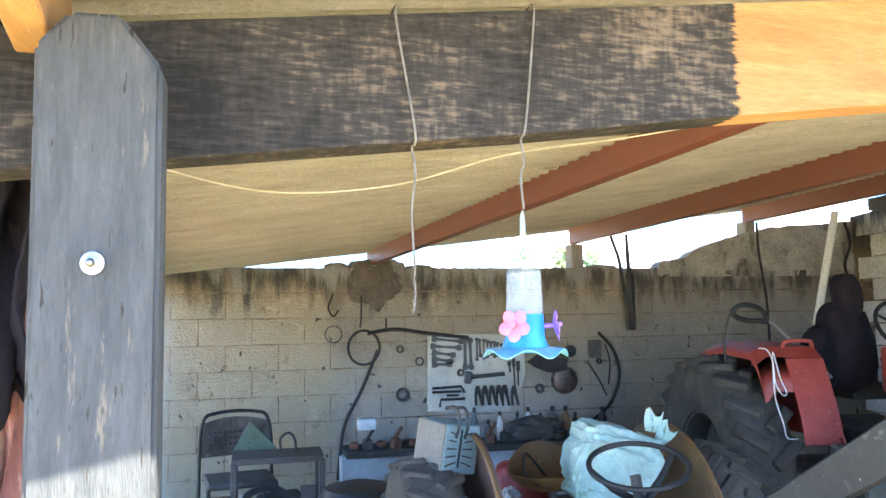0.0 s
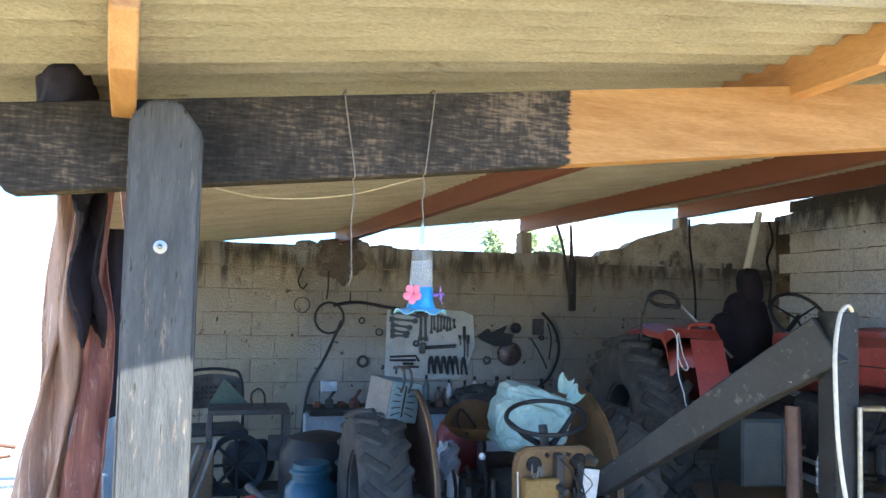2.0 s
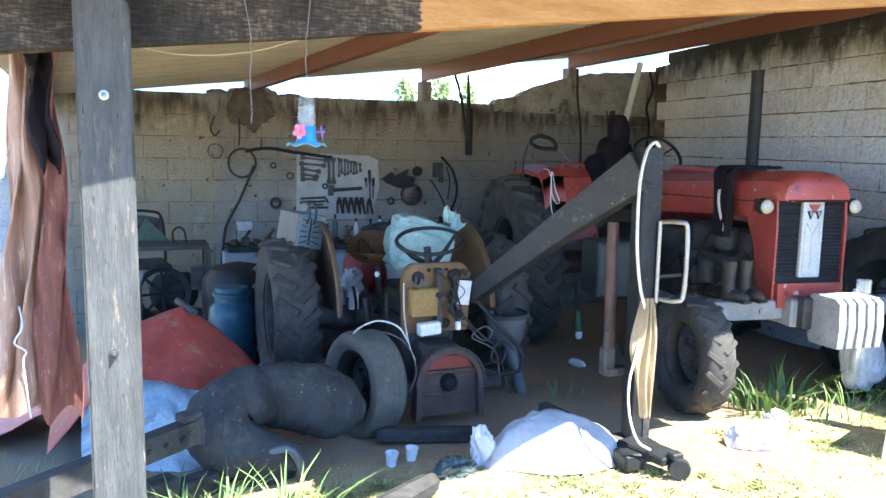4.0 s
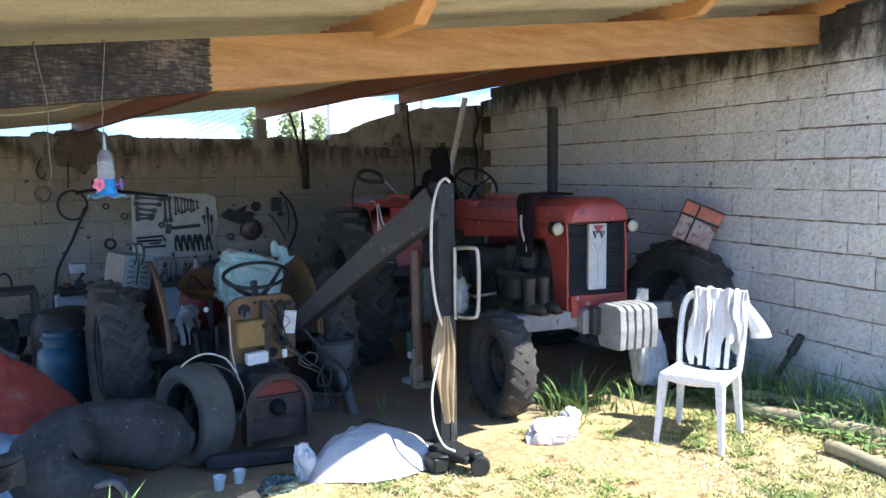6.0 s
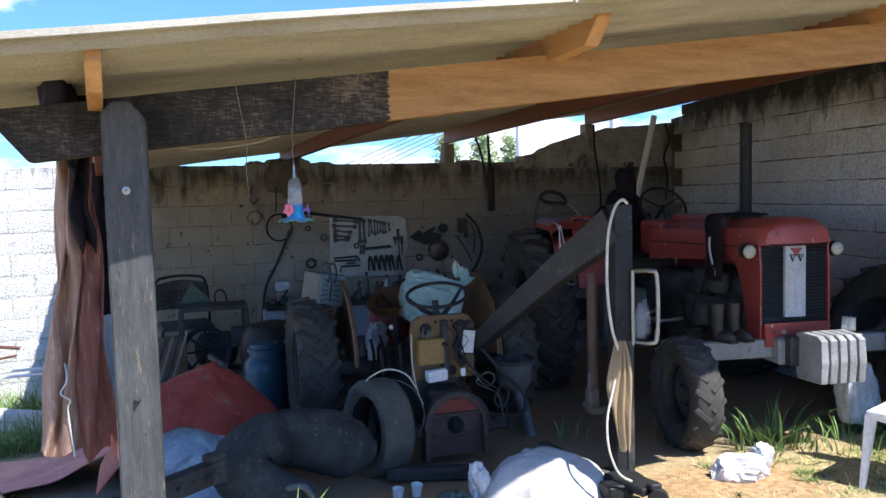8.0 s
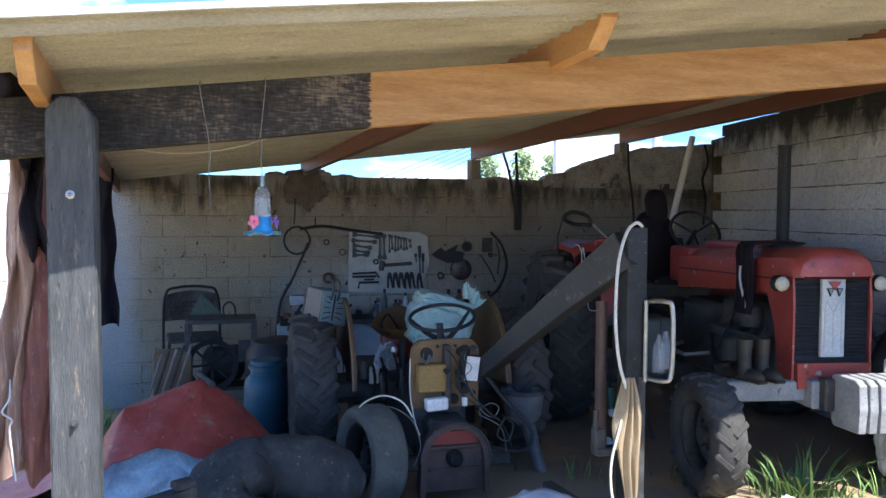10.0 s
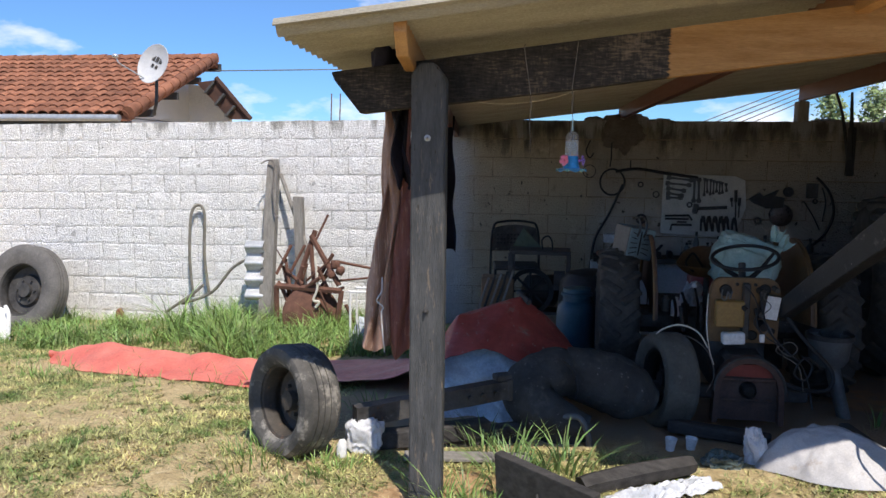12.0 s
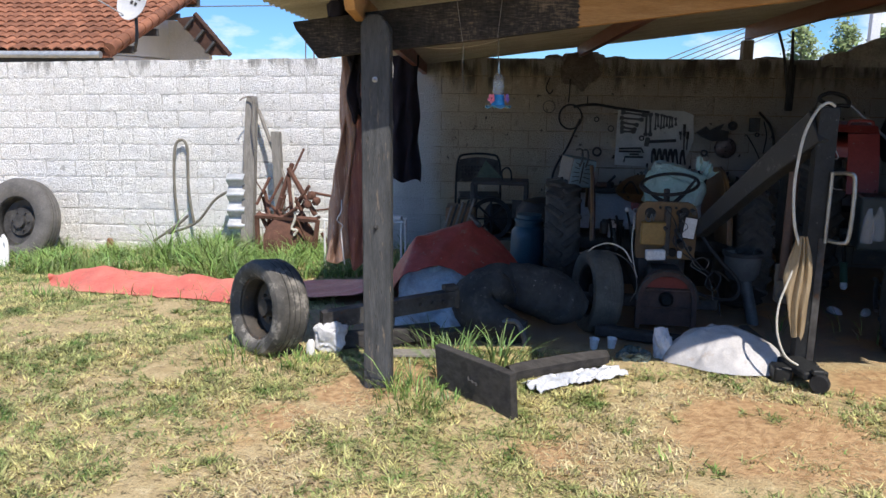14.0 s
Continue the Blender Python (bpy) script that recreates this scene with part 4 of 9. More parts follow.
# front axle
bm = mesh()
boxat(bm, -0.70, 0.70, -0.02, 0.07, 0.53, 0.645, 0.008)
for x in (-0.62, -0.3, 0.3, 0.62):
    rod(bm, (x, -0.032, 0.585), (x, -0.015, 0.585), 0.018, 8)
boxat(bm, -0.16, 0.12, -0.10, 0.10, 0.50, 0.66, 0.01)
part("front_axle", bm, SILVER, red, "silver painted wide front axle beam")
bm = mesh()
boxat(bm, -0.12, 0.02, -0.16, -0.08, 0.50, 0.68, 0.01)
boxat(bm, -0.02, 0.36, -0.14, -0.09, 0.58, 0.64, 0.008)
part("weight_carrier", bm, GREY_METAL, red)
PALE_IRON = mat("pale_iron", (0.22, 0.225, 0.235), (0.37, 0.375, 0.385), 8, 0.5, wear=(0.20, 0.18, 0.16), wear_at=0.62, speck=((0.12, 0.09, 0.07), 46, 0.64))
for k in range(5):
    bm = mesh()
    plate(bm, [(-0.19, 0.435), (0.03, 0.425), (0.05, 0.455), (0.07, 0.60), (0.05, 0.70), (0.02, 0.712), (-0.15, 0.712), (-0.19, 0.69), (-0.20, 0.56)], 0.044, pose(-0.045 + 0.060 * k, -0.18, 0.0, 0, 0, 90))
    bmesh.ops.bevel(bm, geom=bm.edges[:], offset=0.004, segments=1, affect="EDGES")
    part("front_weight", bm, PALE_IRON, red, "cast iron suitcase weight painted grey")
for s in (-1, 1):
    wheel(red, pose(s * 0.71, 0.02, 0.338) @ (Matrix() if s < 0 else pose(0, 0, 0, 0, 0, 180)), 0.338, 0.19, 0.20, 18, GREY_METAL, label="worn lugged front tyre", bars=0.014)
    wheel(red, pose(s * 0.99, 2.37, 0.55) @ (Matrix() if s < 0 else pose(0, 0, 0, 0, 0, 180)), 0.69, 0.37, 0.36, 22, GREY_METAL, label="large lugged rear tyre", bars=0.032)
    bm = mesh()
    rod(bm, (s * 0.2, 2.35, 0.52), (s * 0.9, 2.35, 0.52), 0.10, 14)
    part("axle_housing", bm, GREY_METAL, red)
    bm = mesh()
    arch_ = [(1.62, 0.50), (1.66, 0.80), (1.76, 1.10), (1.84, 1.27), (1.92, 1.33), (2.30, 1.35), (2.62, 1.30), (2.78, 1.15), (2.86, 0.80), (2.88, 0.50)]
    sheet(bm, 9, 1, lambda u, v: (s * (0.60 + 0.01 * v), arch_[round(9 * u)][0], 0.80 + (max(arch_[round(9 * u)][1], 0.84) - 0.80) * v), 0.008)
    fend = part("fender", bm, RED_PAINT, red, "red pressed steel rear fender", True)
    bm = mesh()
    for (ya, za), (yb, zb_) in zip(arch_[2:6], arch_[3:7]):
        rings(bm, [[(s * x, y, z + dz - 0.02 * (1 if x > 0.93 else 0)) for x, dz in ((0.59, 0.0), (0.93, 0.012), (0.99, -0.01), (0.99, -0.05), (0.97, -0.05), (0.93, -0.01), (0.59, -0.03))] for y, z in ((ya, za), (yb, zb_))])
    bmesh.ops.remove_doubles(bm, verts=bm.verts, dist=1e-4)
    part("fender_cap", bm, RED_PAINT, fend, "turned over red top of the fender", True)
    bm = mesh()
    tube(bm, curve([(s * 0.64, 1.86, 1.335), (s * 0.66, 1.85, 1.37), (s * 0.80, 1.85, 1.37), (s * 0.82, 1.86, 1.335)], 5), 0.012, 8)
    part("grab_rail", bm, RED_PAINT, fend, "", True)
    bm = mesh()
    front_ = ((1.66, 0.80), (1.70, 0.95), (1.76, 1.10), (1.84, 1.27))
    sheet(bm, 3, 2, lambda u, v: (s * (0.59 + 0.23 * v), front_[round(3 * u)][0] - 0.01, front_[round(3 * u)][1]), 0.008)
    part("front_skirt", bm, RED_PAINT, fend, "", True)
bm = mesh()
boxat(bm, -0.2, 0.2, 1.70, 2.55, 0.4, 0.85, 0.06)
part("gearbox", bm, GREY_METAL, red)
CABINET = mat("grey_green_paint", (0.05, 0.062, 0.062), (0.085, 0.10, 0.098), 6.0, 0.5, bump=0.15, wear=(0.09, 0.07, 0.05), wear_at=0.63, speck=((0.25, 0.25, 0.23), 40, 0.67))
bm = mesh()
boxat(bm, -0.80, -0.46, 1.16, 1.46, 0.44, 0.84, 0.01)
cab_ = part("tool_box", bm, CABINET, red, "grey-green steel box beside the gearbox")
for xa, xb in ((-0.795, -0.555), (-0.548, -0.465)):
    bm = mesh()
    boxat(bm, xa, xb, 1.148, 1.162, 0.455, 0.825, 0.005)
    part("door", bm, CABINET, cab_)
bm = mesh()
boxat(bm, -0.22, 0.22, 2.15, 2.55, 0.98, 1.06, 0.03, 2)
box(bm, 0.42, 0.06, 0.34, pose(0, 2.58, 1.2, -12, 0, 0), 0.02, 2)
part("seat", bm, DARK_PLASTIC, red, "black padded seat")
bm = mesh()
for q in ([(-0.32, 0.85, 0.65), (-0.45, 0.95, 0.62), (-0.45, 1.25, 0.62), (-0.32, 1.3, 0.65)],):
    tube(bm, q, 0.014, 8)
part("foot_rest", bm, STEEL, red)

# black jacket over the seat and another over the hood
jk = thing("jacket", pose(3.72, 4.30, 0.95), "black cloth jacket bundled over the red tractor seat", "jacket")
for nm, rx, ry, rz, m_, off in (("body", 0.17, 0.15, 0.30, pose(0, 0, 0.30), 5.0), ("hood", 0.085, 0.08, 0.14, pose(-0.02, -0.06, 0.63, 0, -6, 0), 2.0), ("sleeve", 0.12, 0.10, 0.22, pose(-0.20, 0, 0.23, 0, 6, 0), 8.0)):
    bm = mesh()
    crumple(bm, rx, ry, rz, m_, 4, 0.12, 1.6, off)
    part(nm, bm, DARK_CLOTH, jk, "", True)


def hood_drape(u, v):
    """Runs over the hood from its top down its near side."""
    y = 0.34 + 0.25 * v * (1 - 0.25 * u) + 0.03 * math.sin(6 * u) + 0.05 * u
    s = u * 0.72
    if s < 0.26:
        x, z = 0.05 - s, 1.385
    elif s < 0.34:
        a = (s - 0.26) / 0.08 * math.pi / 2
        x, z = -0.21 - 0.052 * math.sin(a), 1.335 + 0.052 * math.cos(a)
    else:
        x, z = -0.264, 1.335 - (s - 0.34)
    return RT @ Vector((x - 0.012 - 0.010 * math.sin(22 * v + 5 * u) - 0.01 * u, y, z + 0.012 + 0.006 * math.sin(16 * v)))


bm = mesh()
sheet(bm, 26, 12, hood_drape, 0.01)
solo("black_trousers", bm, DARK_CLOTH, "black cloth garment draped over the tractor hood", "clothing", smooth=True)
bm = mesh()
sheet(bm, 8, 3, lambda u, v: RT @ Vector((-0.30 - 0.01 * math.sin(5 * u), 0.47 + 0.025 * v - 0.05 * u, 1.26 - 0.26 * u)), 0.004)
solo("garment_trim", bm, WHITE_CLOTH, "white strip of cloth hanging on the black garment", "clothing", smooth=True)

# boots on the front axle
BOOT = mat("muddy_rubber", (0.022, 0.019, 0.016), (0.062, 0.050, 0.038), 11.0, 0.6, bump=0.4, wear=(0.24, 0.20, 0.145), wear_at=0.62, wear_scale=16)
for dx, dy in ((-0.49, 0.02), (-0.38, 0.03)):
    bt = thing("rubber_boot", RT @ pose(dx, dy, 0.647, 0, 0, 15), "muddy dark brown rubber boot standing on the front axle", "boot", "pair of boots")
    bm = mesh()
    rings(bm, [[(0.036 * sx * math.cos(a), 0.042 * sx * math.sin(a) + off, z) for a in (2 * math.pi * k / 14 for k in range(14))] for z, sx, off in ((0.0, 1.0, 0), (0.05, 1.0, 0.0), (0.10, 0.9, 0.01), (0.16, 1.0, 0.01), (0.23, 1.08, 0.01))])
    lump(bm, 0.038, 0.085, 0.042, pose(0, -0.06, 0.03), 2, 0.1, 3.0, 1.0, -0.028)
    part("shaft", bm, BOOT, bt, "", True)
    bm = mesh()
    box(bm, 0.074, 0.19, 0.016, pose(0, -0.045, 0.008), 0.006)
    part("sole", bm, BOOT, bt)

# handle with a steel rod behind the fender
hd = thing("jack_handle", pose(2.97, 4.24, 1.43), "black loop handle on a bright steel rod over the fender", "handle")
bm = mesh()
tube(bm, curve([(0.02, 0, 0.0), (-0.06, 0, 0.02), (-0.10, 0, 0.06), (-0.02, 0, 0.10), (0.10, 0, 0.07), (0.14, 0, 0.0), (0.08, 0, 0.0)], 6, True), 0.017, 8, True)
part("loop", bm, DARK_PLASTIC, hd, "", True)
bm = mesh()
rod(bm, (0.13, 0, 0.02), (0.56, -0.03, -0.36), 0.012)
part("rod", bm, STEEL, hd)
bm = mesh()
tube(bm, curve([(-0.10, 0.02, 0.05), (-0.13, 0.05, -0.1), (-0.12, 0.06, -0.25)]), 0.008, 6)
part("cable", bm, DARK_PLASTIC, hd)
bm = mesh()
tube(bm, curve([(2.860, 3.980, 1.275), (2.855, 3.900, 1.270), (2.860, 3.860, 1.200), (2.870, 3.860, 1.090), (2.910, 3.860, 1.020), (2.940, 3.860, 1.030), (2.900, 3.860, 1.120), (2.870, 3.870, 1.260), (2.860, 3.860, 1.100), (2.870, 3.860, 0.980), (2.910, 3.860, 0.860), (2.930, 3.860, 0.780), (3.000, 3.860, 0.770)], 6), 0.004, 6)
solo("white_string", bm, WHITE_CLOTH, "loop of white string tied to the red fender", "string")

# ---- grey and ochre tractor, stripped ----
GT = Matrix.Translation((1.48, 2.49, -0.08))
old = thing("old_tractor", GT, "stripped old grey tractor with ochre fenders and no hood", "tractor")
bm = mesh()
archo = [(0.195 * math.cos(a), 0.23 + 0.195 * math.sin(a) * 1.05) for a in (math.pi * k / 16 for k in range(17))]
archi = [(0.165 * math.cos(a), 0.23 + 0.165 * math.sin(a) * 1.05) for a in (math.pi * (16 - k) / 16 for k in range(17))]
plate(bm, [(0.2, 0.04)] + archo + [(-0.2, 0.04), (-0.17, 0.04)] + archi + [(0.17, 0.04)], 0.09, pose(0, 0, 0))
SHELL_RUST_AND_SHADE = mat("shell_rust_and_shade", (0.06, 0.036, 0.030), (0.14, 0.08, 0.06), 9.0, 0.8, bump=0.4, wear=(0.16, 0.10, 0.07), wear_at=0.62, wear_scale=14)
cover = part("radiator_shell", bm, SHELL_RUST_AND_SHADE, old, "rusty red rounded radiator shell")
bm = mesh()
plate(bm, [(-0.17, 0.05), (0.17, 0.05), (0.17, 0.25), (0.14, 0.34), (0.08, 0.385), (-0.08, 0.385), (-0.14, 0.34), (-0.17, 0.25)], 0.02, pose(0, 0.01, 0))
part("core", bm, SHELL_RUST_AND_SHADE, cover, "dark grimy radiator core")
bm = mesh()
plate(bm, [(-0.135, 0.315), (0.135, 0.315), (0.125, 0.352), (0.085, 0.388), (-0.085, 0.388), (-0.125, 0.352)], 0.012, pose(0, -0.006, 0))
part("band", bm, OLD_RED, cover, "faded red upper panel")
bm = mesh()
box(bm, 0.31, 0.03, 0.018, pose(0, -0.012, 0.300), 0.005)
box(bm, 0.29, 0.02, 0.015, pose(0, -0.008, 0.175), 0.005)
part("ledge", bm, SHELL_RUST_AND_SHADE, cover)
bm = mesh()
lathe(bm, [(0, 0.03), (0.03, 0.03), (0.045, 0.015), (0.05, -0.02), (0.05, -0.03), (0, -0.03)], 16, pose(0, -0.02, 0.235, 90, 0, 0))
part("crank_hole", bm, BLACK_METAL, cover, "", True)
bm = mesh()
tube(bm, [(0.2 * math.cos(a), -0.05, 0.235 + 0.205 * math.sin(a)) for a in (math.pi * k / 20 for k in range(21))], 0.008, 6)
part("rim_bead", bm, GREY_METAL, cover)
bm = mesh()
boxat(bm, -0.62, 0.35, 0.03, 0.10, 0.16, 0.24, 0.012)
boxat(bm, -0.12, 0.12, 0.06, 0.30, 0.10, 0.42, 0.03)
boxat(bm, -0.16, 0.16, 0.28, 1.25, 0.12, 0.50, 0.05)
boxat(bm, -0.65, 0.65, 0.92, 1.12, 0.34, 0.52, 0.05)
boxat(bm, -0.10, 0.10, 0.5, 0.9, 0.48, 0.62, 0.03)
for k in range(5):
    rod(bm, (-0.3 + 0.12 * k, 0.55, 0.45), (-0.33 + 0.13 * k, 0.5, 0.62 + 0.03 * (k % 3)), 0.012)
part("chassis", bm, GREY_METAL, old, "greasy gearbox and axle casting", True)
# ochre panel behind the missing engine
bm = mesh()
plate(bm, [(-0.2, 0.47), (0.2, 0.47), (0.205, 0.78), (0.19, 0.835), (0.15, 0.865), (-0.15, 0.865), (-0.19, 0.835), (-0.205, 0.78)], 0.05, pose(0, 0.22, 0))
bmesh.ops.bevel(bm, geom=bm.edges[:], offset=0.008, segments=2, affect="EDGES")
dash = part("dash_panel", bm, YELLOW, old, "ochre painted dash panel with open gauge holes")
for x, z, r in ((-0.115, 0.79, 0.036), (0.11, 0.80, 0.034), (0.0, 0.825, 0.014), (-0.05, 0.83, 0.010), (0.055, 0.83, 0.010), (0.17, 0.70, 0.012), (0.16, 0.55, 0.02), (0.05, 0.52, 0.03)):
    bm = mesh()
    lathe(bm, [(0, 0.030), (r * 0.8, 0.030), (r, 0.036), (r, 0.022), (0, 0.02)], 16, pose(x, 0.22, z, 90, 0, 0))
    part("gauge_hole", bm, BLACK_METAL, dash, "", True)
BRIGHT_OCHRE = mat("bright_ochre", (0.25, 0.145, 0.040), (0.34, 0.20, 0.058), 5, 0.5, wear=(0.25, 0.14, 0.04), wear_at=0.66)
bm = mesh()
boxat(bm, -0.175, -0.01, 0.13, 0.20, 0.575, 0.735, 0.008)
part("battery_box", bm, BRIGHT_OCHRE, old, "ochre metal box")
bm = mesh()
box(bm, 0.115, 0.04, 0.15, pose(0.135, 0.165, 0.70, 0, 8, 0), 0.006)
meter = part("control_box", bm, DARK_PLASTIC, old, "black box with a white card")
bm = mesh()
box(bm, 0.078, 0.006, 0.14, pose(0.146, 0.142, 0.70, 0, 8, 0), 0.002)
part("card", bm, WHITE_PLASTIC, meter, "white card")
bm = mesh()
box(bm, 0.13, 0.06, 0.07, pose(-0.075, 0.11, 0.515, 0, -3, 4), 0.008)
part("white_box", bm, WHITE_PLASTIC, old, "small white box")
bm = mesh()
rod(bm, (0, 0.20, 0.45), (0.015, 0.40, 0.93), 0.022)
boxat(bm, -0.02, 0.02, 0.14, 0.2, 0.5, 0.84, 0.006)
part("steering_column", bm, GREY_METAL, old)
bm = mesh()
SWG = pose(0.03, 0.40, 0.968, 15, -7, 0)
tube(bm, [SWG @ Vector((0.195 * math.cos(a), 0.195 * math.sin(a), 0)) for a in (2 * math.pi * k / 32 for k in range(32))], 0.012, 8, True)
for a in (2.9, 0.24):
    e_ = Vector((0.195 * math.cos(a), 0.195 * math.sin(a), 0))
    tube(bm, [SWG @ (Vector((0, -0.03, -0.14)) + e_ * 0.12), SWG @ (e_ * 0.55 + Vector((0, -0.01, -0.09))), SWG @ e_], [0.017, 0.014, 0.009], 8)
lathe(bm, [(0, 0.012), (0.034, 0.004), (0.038, -0.04), (0, -0.06)], 14, SWG @ pose(0, -0.03, -0.135))
part("steering_wheel", bm, DARK_PLASTIC, old, "black two-spoke steering wheel", True)
SEAT_PAN = mat("dark_ochre", (0.105, 0.058, 0.026), (0.18, 0.10, 0.042), 6.0, 0.55, bump=0.15, wear=(0.05, 0.03, 0.018), wear_at=0.6)
# wheels
wheel(old, pose(-0.46, 0.06, 0.255, 0, 3, 16), 0.285, 0.205, 0.185, 0, BLACK_METAL, label="smooth worn road tyre on a steel rim", groove=0.0015, material=mat("bald_rubber", (0.068, 0.066, 0.056), (0.135, 0.13, 0.11), 5, 0.85, bump=0.5, wear=(0.20, 0.19, 0.165), wear_at=0.60, speck=((0.28, 0.27, 0.25), 40, 0.68)))
wheel(old, pose(-0.70, 1.06, 0.43), 0.485, 0.27, 0.27, 20, GREY_METAL, label="lugged rear tyre on a dull steel rim", bars=0.018)
wheel(old, pose(0.70, 1.06, 0.43, 0, 0, 180), 0.485, 0.27, 0.27, 20, GREY_METAL, label="lugged rear tyre on a dull steel rim", bars=0.018)
for s in (-1, 1):
    bm = mesh()

    def shell(u, v):
        a = radians(15 + 160 * u)
        r = 0.55 - 0.45 * v
        return (s * (0.475 - 0.02 * math.sin(math.pi * v)), 1.02 + r * math.cos(a), 0.485 + r * math.sin(a))

    sheet(bm, 18, 8, shell, 0.008)
    sheet(bm, 18, 2, lambda u, v: (s * (0.475 + 0.02 * v), 1.02 + 0.55 * math.cos(radians(15 + 160 * u)), 0.485 + 0.55 * math.sin(radians(15 + 160 * u)) - 0.01 * v), 0.008)
    # the left fender's darker rust also carries the tyre's shade on its outer face
    wing = part("fender", bm, SEAT_PAN if s > 0 else SHELL_RUST_AND_SHADE, old, "brown ochre sheet metal fender" if s > 0 else "rusty brown sheet metal fender, coloured darker as if shaded by the tyre", True)
    bm = mesh()
    tube(bm, [(s * 0.495, 1.02 + 0.55 * math.cos(radians(a)), 0.48 + 0.55 * math.sin(radians(a))) for a in range(15, 176, 8)], 0.010, 8)
    part("rolled_edge", bm, YELLOW, wing, "ochre rolled edge", True)
def seat_pan(u, v):
    """A round pressed dish: its rim climbs at the back and the sides."""
    a, rr = 2 * math.pi * u, 0.02 + 0.98 * v
    x, y = 0.21 * rr * math.cos(a), 0.17 * rr * math.sin(a)
    return (-0.08 + x, 1.08 + y, 0.735 + 0.085 * rr ** 3 + 0.12 * rr ** 2 * max(0, math.sin(a)) ** 1.5)


bm = mesh()
sheet(bm, 32, 10, seat_pan, 0.008)
pan = part("seat", bm, SEAT_PAN, old, "brown ochre pressed steel pan seat", True)
bm = mesh()
tube(bm, curve([(-0.19, 0.95, 0.79), (-0.23, 1.02, 0.83), (-0.20, 1.12, 0.87), (-0.15, 1.20, 0.885), (-0.10, 1.10, 0.80)], 6), 0.008, 6)
part("strap", bm, DARK_PLASTIC, pan, "dark strap lying over the seat", True)
bm = mesh()
rod(bm, (-0.08, 1.06, 0.5), (-0.08, 1.06, 0.75), 0.02)
part("seat_post", bm, GREY_METAL, old)
# levers and cans between the fender and the dash
for a, b, rad_ in (((-0.20, 0.62, 0.50), (-0.235, 0.58, 0.74), 0.008), ((-0.26, 0.66, 0.46), (-0.31, 0.60, 0.70), 0.009), ((-0.33, 0.74, 0.44), (-0.35, 0.70, 0.66), 0.010), ((0.22, 0.62, 0.48), (0.27, 0.55, 0.69), 0.008)):
    bm = mesh()
    tube(bm, curve([a, Vector(a).lerp(Vector(b), 0.5) + Vector((0.012, -0.01, 0)), b], 5), rad_, 8)
    part("lever", bm, BLACK_METAL, old, "", True)
bm = mesh()
lathe(bm, [(0, -0.018), (0.012, -0.014), (0.018, 0), (0.012, 0.014), (0, 0.018)], 12, pose(-0.235, 0.58, 0.75))
part("lever_knob", bm, WHITE_PLASTIC, old, "white ball knob", True)
for x, y, z, rad_, h, m_ in ((-0.32, 0.80, 0.50, 0.032, 0.13, WHITE_PLASTIC), (-0.25, 0.84, 0.50, 0.028, 0.10, DARK_PLASTIC), (-0.38, 0.86, 0.52, 0.03, 0.11, GREY_PLASTIC)):
    bm = mesh()
    lathe(bm, [(0, 0), (rad_, 0), (rad_, 0.78 * h), (0.5 * rad_, 0.88 * h), (0.5 * rad_, h), (0, h)], 12, GT @ pose(x, y, z))
    solo("oil_can", bm, m_, "small grimy can standing on the tractor axle", "can", "cans on the axle", smooth=True)
for x, y, z, rad_, length_ in ((0.075, 0.15, 0.80, 0.020, 0.05), (0.16, 0.16, 0.815, 0.016, 0.04), (0.085, 0.13, 0.60, 0.026, 0.06), (-0.02, 0.12, 0.70, 0.014, 0.10), (0.06, 0.12, 0.68, 0.016, 0.07)):
    bm = mesh()
    rod(bm, (x, y + 0.03, z), (x + 0.01, y - length_ * 0.6, z - 0.01), rad_, 12)
    part("fitting", bm, GREY_METAL if z > 0.65 else DARK_PLASTIC, old, "", True)
